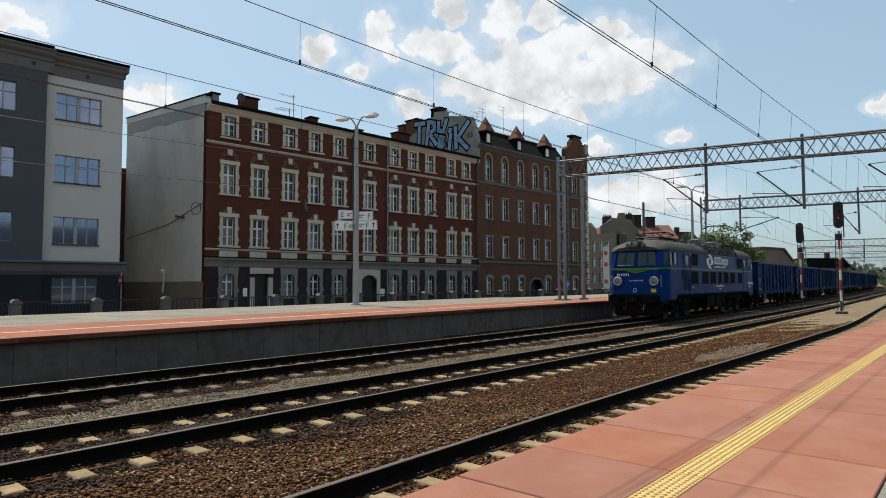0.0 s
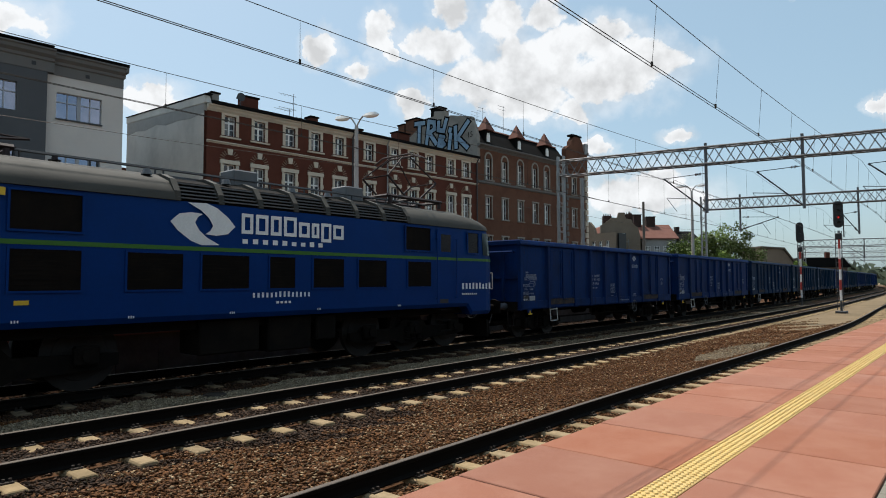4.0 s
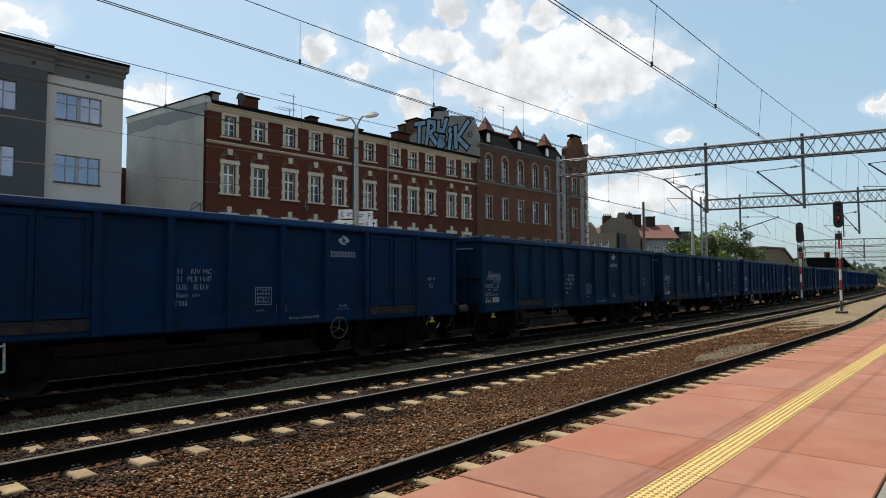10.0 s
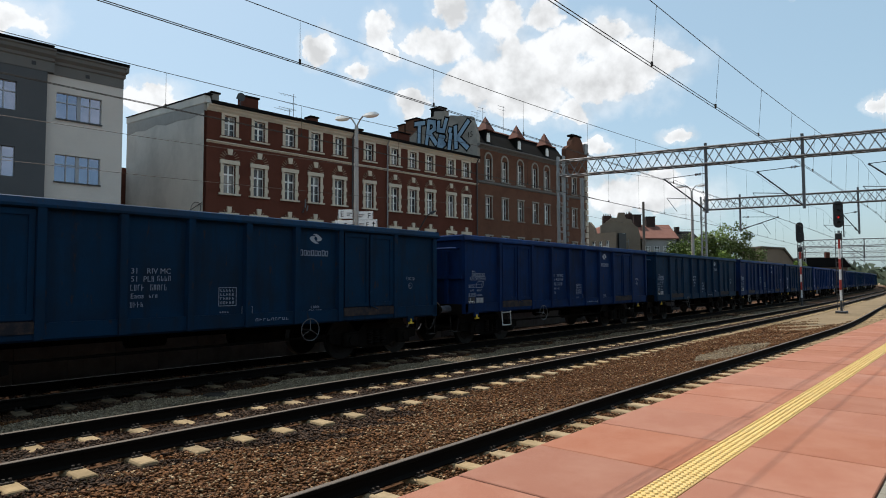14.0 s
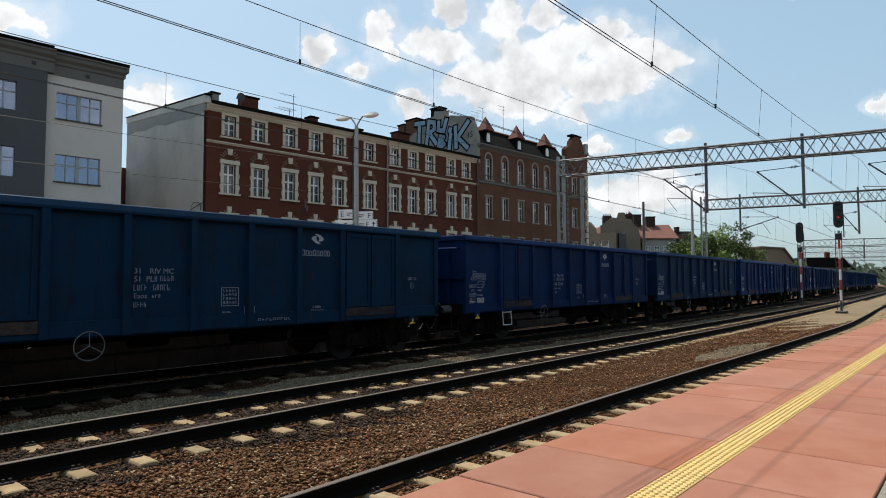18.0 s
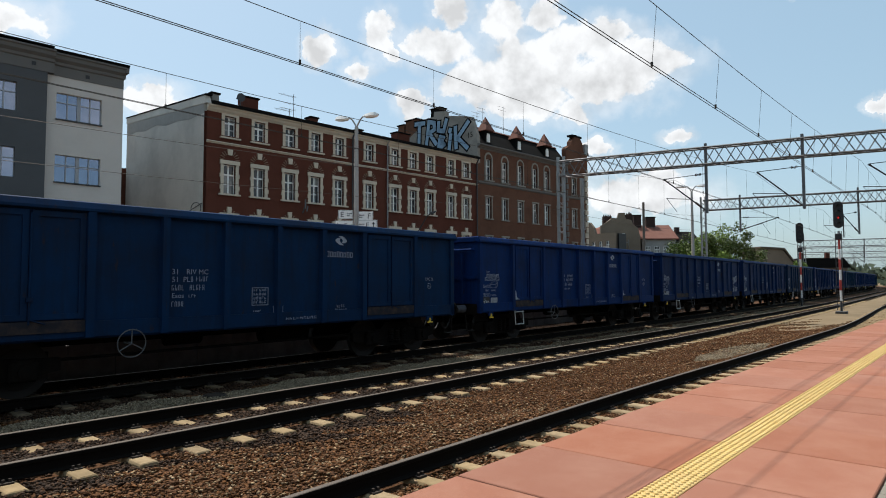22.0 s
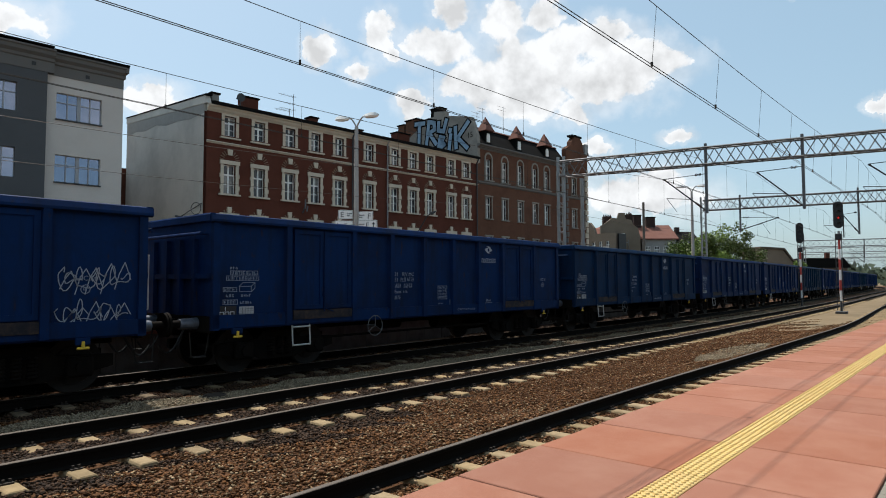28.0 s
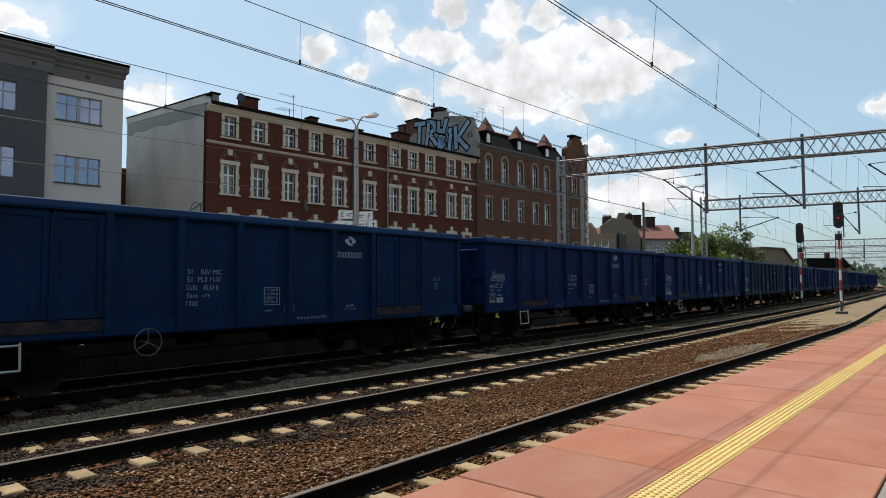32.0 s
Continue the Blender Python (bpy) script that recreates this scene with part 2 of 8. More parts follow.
M = dict(
    ballast=material("brown_ballast", (0.085, 0.038, 0.0145), 0.95, grain=60, stain=0.6, stain_amount=0.4, bump=0.6, spec=0.2),
    chip=material("tan_stone_chip", (0.31, 0.21, 0.115), 0.9, grain=50, stain=0.5, per_piece=0.5, stain_amount=0.2, spec=0.25),
    oily=material("oily_dark_stone", (0.047, 0.0235, 0.0115), 0.85, grain=50, stain=0.5, per_piece=0.7, stain_amount=0.3, spec=0.25),
    stone=material("brown_stone", (0.128, 0.054, 0.0185), 0.9, grain=50, stain=0.9, per_piece=0.42, stain_amount=0.3, spec=0.25),
    stone_pale=material("pale_stone", (0.26, 0.205, 0.135), 0.9, grain=50, stain=0.5, per_piece=0.45, stain_amount=0.2, spec=0.25),
    soil=material("sandy_soil", (0.21, 0.152, 0.088), 0.95, grain=20, stain=0.3, stain_amount=0.5, bump=0.5, spec=0.2),
    asphalt=material("asphalt", (0.07, 0.07, 0.068), 0.9, grain=80, stain=0.4, spec=0.3),
    # near-black puts the shade on the rails' camera side into the colour
    rail=material("shade_dark_rail_steel", (0.006, 0.0045, 0.0035), 0.9, 0.0, grain=40, stain=3, spec=0.1),
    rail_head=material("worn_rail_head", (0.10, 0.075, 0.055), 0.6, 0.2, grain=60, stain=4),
    sleeper=material("pale_concrete_sleeper", (0.30, 0.215, 0.118), 0.9, grain=18, stain=6, stain_amount=0.5, per_piece=0.14, bump=0.4, spec=0.2),
    clip=material("rail_fastening_steel", (0.035, 0.026, 0.02), 0.7, 0.4),
    slab=material("red_platform_slab", (0.285, 0.108, 0.062), 0.85, spread=0.32, grain=170, stain=1.9, stain_amount=0.75, bump=0.35, per_piece=0.08, spec=0.3, dirt=(0.34, 0.155, 0.10)),
    slab_old=material("red_edge_slab", (0.28, 0.10, 0.06), 0.85, grain=60, stain=1.1, stain_amount=0.3, per_piece=0.1, spec=0.3),
    yellow=material("yellow_tactile_tile", (0.60, 0.42, 0.155), 0.7, grain=60, stain=2.5, stain_amount=0.15, per_piece=0.05, spec=0.35),
    grey_paver=material("grey_concrete_paver", (0.235, 0.21, 0.165), 0.9, grain=60, stain=0.8, stain_amount=0.3, per_piece=0.12, spec=0.25),
    joint=material("dark_joint_sand", (0.13, 0.09, 0.07), 0.95, grain=90),
    concrete=material("weathered_concrete", (0.135, 0.118, 0.100), 0.9, grain=25, stain=2.2, stain_amount=0.75, bump=0.3, per_piece=0.1, spec=0.25),
    white_line=material("worn_yellow_paint", (0.60, 0.44, 0.24), 0.8, stain=2, stain_amount=0.3),
    brick=material("dark_red_brick_face", (0.098, 0.031, 0.019), 0.9, grain=9, stain=0.7, stain_amount=0.4, bump=0.3, spec=0.2),
    brick_b=material("brown_brick_face", (0.122, 0.056, 0.034), 0.9, grain=9, stain=0.6, stain_amount=0.5, bump=0.3, spec=0.2),
    stucco=material("cream_stucco_trim", (0.54, 0.465, 0.365), 0.85, grain=30, stain=1.2, stain_amount=0.25, spec=0.25),
    gable=material("grey_cream_render", (0.58, 0.54, 0.485), 0.9, grain=12, stain=0.35, stain_amount=0.45, spec=0.2),
    white_wall=material("off_white_render", (0.54, 0.495, 0.455), 0.9, grain=40, stain=0.5, stain_amount=0.15, spec=0.2),
    grey_wall=material("blue_grey_render", (0.082, 0.085, 0.090), 0.9, grain=40, stain=0.5, stain_amount=0.15, spec=0.2),
    cornice=material("grey_cornice_render", (0.125, 0.118, 0.11), 0.9, grain=40, stain=0.5, stain_amount=0.15),
    stone_trim=material("grey_stone_trim", (0.27, 0.245, 0.21), 0.9, grain=30, stain=1.0, stain_amount=0.5, spec=0.2),
    navy_wall=material("dark_navy_render", (0.012, 0.014, 0.019), 0.8, grain=40, stain=0.5),
    roof=material("dark_tar_roof", (0.008, 0.0075, 0.007), 0.95, grain=20, stain=0.5, spec=0.08),
    tile=material("red_roof_tile", (0.15, 0.05, 0.03), 0.85, grain=20, stain=1.0, per_piece=0.15),
    ochre=material("ochre_render", (0.19, 0.145, 0.105), 0.9, grain=20, stain=0.4, stain_amount=0.4),
    fan_stone=material("weathered_arch_stone", (0.24, 0.16, 0.115), 0.9, grain=30, stain=1.2, stain_amount=0.4, spec=0.2),
    grey_frame=material("grey_window_frame", (0.30, 0.31, 0.33), 0.6, grain=30, stain=2, stain_amount=0.1),
    house_glass=material("house_window_glass", (0.035, 0.037, 0.042), 0.06, 0.0, spread=0.4, grain=2, stain=0.9, stain_amount=0.6, bump=0, spec=0.5),
    curtain_glass=material("glass_before_net_curtain", (0.20, 0.195, 0.185), 0.12, 0.0, spread=0.45, grain=5, stain=1.6, stain_amount=0.7, bump=0, spec=0.5, per_piece=0.3, dirt=(0.05, 0.05, 0.05)),
    coated_glass=material("blue_coated_glass", (0.22, 0.26, 0.35), 0.03, 0.8, spread=0.15, grain=2, stain=0.8, stain_amount=0.3, bump=0, spec=0.6),
    frame=material("white_window_frame", (0.76, 0.75, 0.72), 0.6, grain=30, stain=2, stain_amount=0.1),
    glass=glass_material("window_glass", (0.02, 0.024, 0.028)),
    loco_blue=material("deep_blue_gloss_paint", (0.0005, 0.030, 0.15), 0.42, grain=20, stain=1.1, stain_amount=0.25, bump=0.03, coat=0.0, spec=0.1, dirt=(0.002, 0.020, 0.080)),
    loco_roof=material("dusty_grey_roof", (0.044, 0.040, 0.031), 0.8, grain=15, stain=1.2, stain_amount=0.5),
    # grimy steel, its base taken near black for the shade below the train
    under=material("grimy_darkened_steel", (0.0055, 0.0044, 0.0037), 0.85, 0.0, grain=15, stain=2, stain_amount=0.6, spec=0.1, dirt=(0.017, 0.0125, 0.009)),
    steel=material("galvanised_steel", (0.27, 0.27, 0.265), 0.5, 0.6, grain=40, stain=2, stain_amount=0.25),
    dark_steel=material("dark_painted_steel", (0.05, 0.052, 0.055), 0.6, 0.3, grain=30, stain=2),
    grey_steel=material("grey_painted_steel", (0.115, 0.118, 0.122), 0.6, 0.2, grain=30, stain=2),
    wire=material("oxidised_copper_wire", (0.05, 0.042, 0.034), 0.6, 0.6, bump=0),
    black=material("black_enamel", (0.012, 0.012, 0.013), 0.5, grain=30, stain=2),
    white=material("white_enamel", (0.78, 0.78, 0.76), 0.55, grain=30, stain=2, stain_amount=0.15),
    soot=material("matt_black_spray", (0.010, 0.010, 0.011), 1.0, grain=12, stain=1.5, spec=0.0),
    red=material("red_enamel", (0.42, 0.04, 0.03), 0.55, grain=30, stain=2),
    green=material("bright_green_stripe", (0.03, 0.14, 0.008), 0.45, grain=30, stain=2, stain_amount=0.1),
    marking=material("white_stencil_paint", (0.72, 0.74, 0.78), 0.6, grain=30, stain=5, stain_amount=0.25, bump=0),
    stencil=material("worn_stencil_paint", (0.24, 0.28, 0.36), 0.7, grain=30, stain=5, stain_amount=0.4, bump=0),
    yellow_paint=material("yellow_enamel", (0.70, 0.46, 0.03), 0.5),
    leaf=material("leaf_green", (0.07, 0.10, 0.017), 0.6, grain=8, stain=0.5, per_piece=0.35, stain_amount=0.3, spec=0.3),
    leaf_light=material("light_leaf_green", (0.17, 0.24, 0.04), 0.6, grain=8, stain=0.5, per_piece=0.35, stain_amount=0.3, spec=0.3),
    bark=material("grey_brown_bark", (0.09, 0.07, 0.05), 0.9, grain=12, stain=2),
)


# ---------------------------------------------------------------- mesh helpers
def box(bm, x0, x1, y0, y1, z0, z1, m=None):
    v = [bm.verts.new((x, y, z)) for z in (z0, z1) for y in (y0, y1) for x in (x0, x1)]
    for f in ((0, 2, 3, 1), (4, 5, 7, 6), (0, 1, 5, 4), (2, 6, 7, 3), (0, 4, 6, 2), (1, 3, 7, 5)):
        bm.faces.new([v[i] for i in f])
    if m is not None:
        bmesh.ops.transform(bm, matrix=m, verts=v)
    return v


def prism(bm, outline, y0, y1, axis="y", m=None):
    """An outline of (a, b) pairs, extruded: along y it stands in x-z, along x in y-z, along z in x-y."""
    def at(a, b, c):
        return {"y": (a, c, b), "x": (c, a, b), "z": (a, b, c)}[axis]
    p = [bm.verts.new(at(a, b, y0)) for a, b in outline]
    q = [bm.verts.new(at(a, b, y1)) for a, b in outline]
    n = len(p)
    faces = [bm.faces.new(p), bm.faces.new(q[::-1])]
    for i in range(n):
        faces.append(bm.faces.new((p[i], q[i], q[(i + 1) % n], p[(i + 1) % n])))
    bmesh.ops.recalc_face_normals(bm, faces=faces)
    if m is not None:
        bmesh.ops.transform(bm, matrix=m, verts=p + q)
    return p + q


def rod(bm, a, b, r, r2=None, n=8):
    a, b = Vector(a), Vector(b)
    r2 = r if r2 is None else r2
    q = (b - a).to_track_quat("Z", "Y")
    ring = [[bm.verts.new(c + q @ Vector((math.cos(t) * s, math.sin(t) * s, 0))) for t in (2 * math.pi * i / n for i in range(n))] for c, s in ((a, r), (b, r2))]
    for i in range(n):
        bm.faces.new((ring[0][i], ring[0][(i + 1) % n], ring[1][(i + 1) % n], ring[1][i]))
    bm.faces.new(ring[0][::-1])
    bm.faces.new(ring[1])


def bar(bm, a, b, w):
    """A square bar from a to b."""
    rod(bm, a, b, w * 0.7071, n=4)


def ring(bm, c, axis, radius, r, n=20, k=6):
    """A torus round the axis through c."""
    q = Vector(axis).to_track_quat("Z", "Y")
    rows = []
    for i in range(n):
        t = 2 * math.pi * i / n
        o = Vector((math.cos(t), math.sin(t), 0))
        rows.append([bm.verts.new(Vector(c) + q @ (o * (radius + r * math.cos(u)) + Vector((0, 0, r * math.sin(u))))) for u in (2 * math.pi * j / k for j in range(k))])
    for i in range(n):
        for j in range(k):
            bm.faces.new((rows[i][j], rows[(i + 1) % n][j], rows[(i + 1) % n][(j + 1) % k], rows[i][(j + 1) % k]))


def tube(bm, pts, r, n=6):
    """One round rod bent along the points."""
    pts = [Vector(p) for p in pts]
    rows = []
    for i, p in enumerate(pts):
        d = pts[min(i + 1, len(pts) - 1)] - pts[max(i - 1, 0)]
        q = d.to_track_quat("Z", "Y")
        rows.append([bm.verts.new(p + q @ Vector((math.cos(t) * r, math.sin(t) * r, 0))) for t in (2 * math.pi * k / n for k in range(n))])
    for a, b in zip(rows, rows[1:]):
        k = min(range(n), key=lambda j: (b[j].co - a[0].co).length)
        for i in range(n):
            bm.faces.new((a[i], a[(i + 1) % n], b[(i + 1 + k) % n], b[(i + k) % n]))


def ribbon(bm, pts, w, y, t=0.004):
    """A flat painted stroke along points of the x-z plane."""
    for (a, b), (c, d) in zip(pts, pts[1:]):
        u = Vector((c - a, d - b))
        if u.length < 1e-5:
            continue
        u.normalize()
        n, e = Vector((-u.y, u.x)) * w / 2, u * w * 0.3
        p, q = Vector((a, b)) - e, Vector((c, d)) + e
        prism(bm, [tuple(p - n), tuple(q - n), tuple(q + n), tuple(p + n)], y, y + t, "y")


def bevelled(bm, w=0.01, n=1):
    bmesh.ops.bevel(bm, geom=list(bm.edges), offset=w, segments=n, affect="EDGES", profile=0.6)
    return bm


def finish(name, bm, mat, smooth=False):
    me = bpy.data.meshes.new(name)
    bm.to_mesh(me)
    bm.free()
    me.materials.append(M[mat] if isinstance(mat, str) else mat)
    if smooth:
        me.shade_smooth()
        me.set_sharp_from_angle(angle=radians(40))
    return me


def part(name, bm, mat, parent, label="", smooth=False):
    """Link a bmesh (or a mesh made before) as one part under a thing or a part."""
    me = finish(name, bm, mat, smooth) if isinstance(bm, bmesh.types.BMesh) else bm
    ob = new(name, me)
    ob.parent = parent
    if label:
        ob["label"] = label
    return ob


def thing(name, bm, mat, label, category, group="", kind="", smooth=False):
    """A top-level thing: a mesh, or an Empty where bm is None."""
    me = None if bm is None else (finish(name, bm, mat, smooth) if isinstance(bm, bmesh.types.BMesh) else bm)
    return tagged(new(name, me), label, category, group, kind)


def B():
    return bmesh.new()


def cuboid(x0, x1, y0, y1, z0, z1, bevel=0.0):
    bm = B()
    box(bm, x0, x1, y0, y1, z0, z1)
    if bevel:
        bevelled(bm, bevel)
    return bm


# ---------------------------------------------------------------- the line of the tracks
BENDS = ((15.0, 70.0, 0.0008), (138.0, 420.0, 0.0016))


def line_step(ds=1.0, far=520):
    rows, x, y, th, s = [], -60.0, 0.0, 0.0, -60.0
    while s < far:
        rows.append((s, x, y, th))
        k = sum(c for a, b, c in BENDS if a <= s + ds / 2 < b)
        x, y, th, s = x + math.cos(th + k * ds / 2) * ds, y + math.sin(th + k * ds / 2) * ds, th + k * ds, s + ds
    return rows


LINE = line_step()


def on_line(s, off):
    """Point and heading at s metres along the line, off metres to its far side."""
    i = min(max(int(s + 60), 0), len(LINE) - 1)
    s0, x, y, th = LINE[i]
    d = s - s0
    return x + math.cos(th) * d - math.sin(th) * off, y + math.sin(th) * d + math.cos(th) * off, th


TRACK_A, TRACK_B = 12.5, 8.365


def track_c(x):
    """Middle of the track beside the near platform."""
    return float(np.interp(x, *C_LINE))


C_LINE = zip((-60, 3.4), (0, 3.76), (5, 3.84), (10, 3.86), (13, 3.80), (16, 3.73), (21.4, 3.65), (31, 3.53), (40, 3.9), (48.7, 4.35), (58, 4.75), (80, 5.8), (110, 7.3), (160, 10), (400, 40))
C_LINE = [list(v) for v in C_LINE]


# ---------------------------------------------------------------- ground
def ground():
    bm = B()
    box(bm, -900, 2600, -1500, 2600, -1.4, -0.55)
    thing("ground", bm, "soil", "dry sandy ground round the railway yard", "ground", kind="structure")
    bm = B()
    pts = [on_line(s, 18.0)[:2] for s in range(-40, 420, 10)]
    low = [(x, -3.5 if x < 60 else y - 26) for x, y in pts]
    v1 = [bm.verts.new((x, y, -0.25)) for x, y in pts]
    v2 = [bm.verts.new((x, y, -0.25)) for x, y in low]
    for i in range(len(pts) - 1):
        bm.faces.new((v1[i + 1], v1[i], v2[i], v2[i + 1]))
    bmesh.ops.recalc_face_normals(bm, faces=list(bm.faces))
    for f in bm.faces:
        if f.normal.z < 0:
            f.normal_flip()
    thing("ballast_bed", bm, "ballast", "brown crushed-stone bed under the railway tracks", "ballast", kind="structure")
    bm = B()
    box(bm, -60, 140, 27.5, 60, -0.6, -0.4)
    thing("street", bm, "asphalt", "dark asphalt street between the station fence and the houses", "street", kind="structure")


ground()

RAIL = [(-0.075, -0.172), (0.075, -0.172), (0.075, -0.161), (0.014, -0.146), (0.009, -0.132), (0.009, -0.05), (0.036, -0.036), (0.036, -0.006), (0.03, -0.001)]
RAIL = RAIL + [(-a, b) for a, b in reversed(RAIL[2:])]
HEAD = [(-0.0335, -0.004), (0.0335, -0.004), (0.028, 0.0015), (-0.028, 0.0015)]


def sweep(outline, place, stations):
    """An outline of (across, up) swept along place(s) -> x, y, heading."""
    bm = B()
    rows = []
    for s in stations:
        x, y, th = place(s)
        rows.append([bm.verts.new((x - math.sin(th) * a, y + math.cos(th) * a, b)) for a, b in outline])
    n = len(outline)
    for r, q in zip(rows, rows[1:]):
        for i in range(n):
            bm.faces.new((r[i], q[i], q[(i + 1) % n], r[(i + 1) % n]))
    bm.faces.new(rows[0])
    bm.faces.new(rows[-1][::-1])
    bmesh.ops.recalc_face_normals(bm, faces=list(bm.faces))
    return bm


def c_place(off):
    def f(x):
        th = math.atan((track_c(x + 3) - track_c(x - 3)) / 6)
        y = sum(track_c(x + k) for k in (-3, -1.5, 0, 1.5, 3)) / 5
        return x - math.sin(th) * off, y + math.cos(th) * off, th
    return f


def sleeper_mesh():
    bm = B()
    prism(bm, [(-0.13, -0.36), (0.13, -0.36), (0.105, -0.2), (0.08, -0.18), (-0.08, -0.18), (-0.105, -0.2)], -1.2, 1.2, "y")
    bevelled(bm, 0.012)
    return finish("sleeper", bm, "sleeper")


# partly grime, partly darkened for the shade the train casts on track 1
M["dark_sleeper"] = material("grimy_darkened_sleeper", (0.15, 0.108, 0.066), 0.9, grain=18, stain=6, stain_amount=0.5, per_piece=0.14, bump=0.4, spec=0.2)
FILL = [(-0.4, -0.28), (-0.3, -0.19), (-0.2, -0.172), (0.2, -0.172), (0.3, -0.19), (0.4, -0.28)]


def fastening(bm, m):
    for side in (-1, 1):
        box(bm, -0.06, 0.06, side * 0.10 - 0.045, side * 0.10 + 0.045, -0.185, -0.163, m)
        for dx in (-0.03, 0.03):
            box(bm, dx - 0.013, dx + 0.013, side * 0.105 - 0.013, side * 0.105 + 0.013, -0.165, -0.132, m)


def track(name, place, s_from, s_to, first, pitch, near_to, label):
    t = thing(name, None, None, label, "railway track", "tracks", "structure")
    near = list(np.arange(s_from, 80, 1.5)) + list(np.arange(80, s_to, 6.0))
    for side in (-0.7535, 0.7535):
        def shifted(s, side=side):
            x, y, th = place(s)
            return x - math.sin(th) * side, y + math.cos(th) * side, th
        r = part("rail", sweep(RAIL, shifted, near), "rail", t, "steel rail coloured near-black for its shaded side")
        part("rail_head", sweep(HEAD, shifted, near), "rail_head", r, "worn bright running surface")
    if name != "track_3":
        part("gauge_fill", sweep(FILL, place, near), "oily", t, "oily ballast filled up between the rails")
    me = sleeper_mesh()
    if name == "track_1":
        me.materials[0] = M["dark_sleeper"]
    clips = B()
    k0 = int((s_from - first) / pitch)
    far = B()
    for k in range(k0, int((220 - first) / pitch)):
        s = first + k * pitch
        x, y, th = place(s)
        m = Matrix.Translation((x, y, 0)) @ Matrix.Rotation(th, 4, "Z")
        if s < near_to:
            ob = part("sleeper", me, None, t)
            ob.matrix_basis = m @ pose(0, random.uniform(-0.015, 0.015), random.uniform(-0.006, 0.004), 0, 0, random.uniform(-0.8, 0.8))
            if s < 45:
                for side in (-0.7535, 0.7535):
                    fastening(clips, m @ Matrix.Translation((0, side, 0)))
        else:
            box(far, -0.08, 0.08, -1.2, 1.2, -0.34, -0.205, m)
    part("rail_fastening", clips, "clip", t, "rusty bolted rail clips")["kind"] = "stuff"
    part("distant_sleeper", far, "dark_sleeper", t)["kind"] = "stuff"


track("track_1", lambda s: on_line(s, TRACK_A), -12, 430, 2.59, 0.65, 75, "far railway track with concrete sleepers beside the far platform")
track("track_2", lambda s: on_line(s, TRACK_B), -10, 430, 2.642, 0.6385, 75, "middle railway track with pale concrete sleepers")
track("track_3", c_place(0), -8, 300, 2.3, 0.64, 60, "near railway track beside the red platform")

# sandy strip between the middle and the near track, further along the line
SAND = [(-1.5, -0.26), (-1.1, -0.225), (-0.6, -0.215), (0.4, -0.212), (0.85, -0.222), (1.0, -0.26)]
thing("sandy_strip", sweep(SAND, lambda s: on_line(s, 6.35 if s > 40 else 6.35 - (40 - s) * 0.02), list(np.arange(29, 200, 4.0))), "soil", "sandy tan ground between the tracks", "ground", kind="structure")

bm = B()
rod(bm, (6.00, 10.58, -0.26), (6.00, 10.58, -0.185), 0.21, 0.20, n=24)
ring(bm, (6.00, 10.58, -0.185), (0, 0, 1), 0.17, 0.015, n=24, k=5)
thing("round_cover", bm, "clip", "rusty round iron cover lying in the gravel", "cover")
# ---------------------------------------------------------------- near platform
NEAR_Z, NEAR_EDGE = 0.56, 2.66
STRIP = (1.41, 1.625)


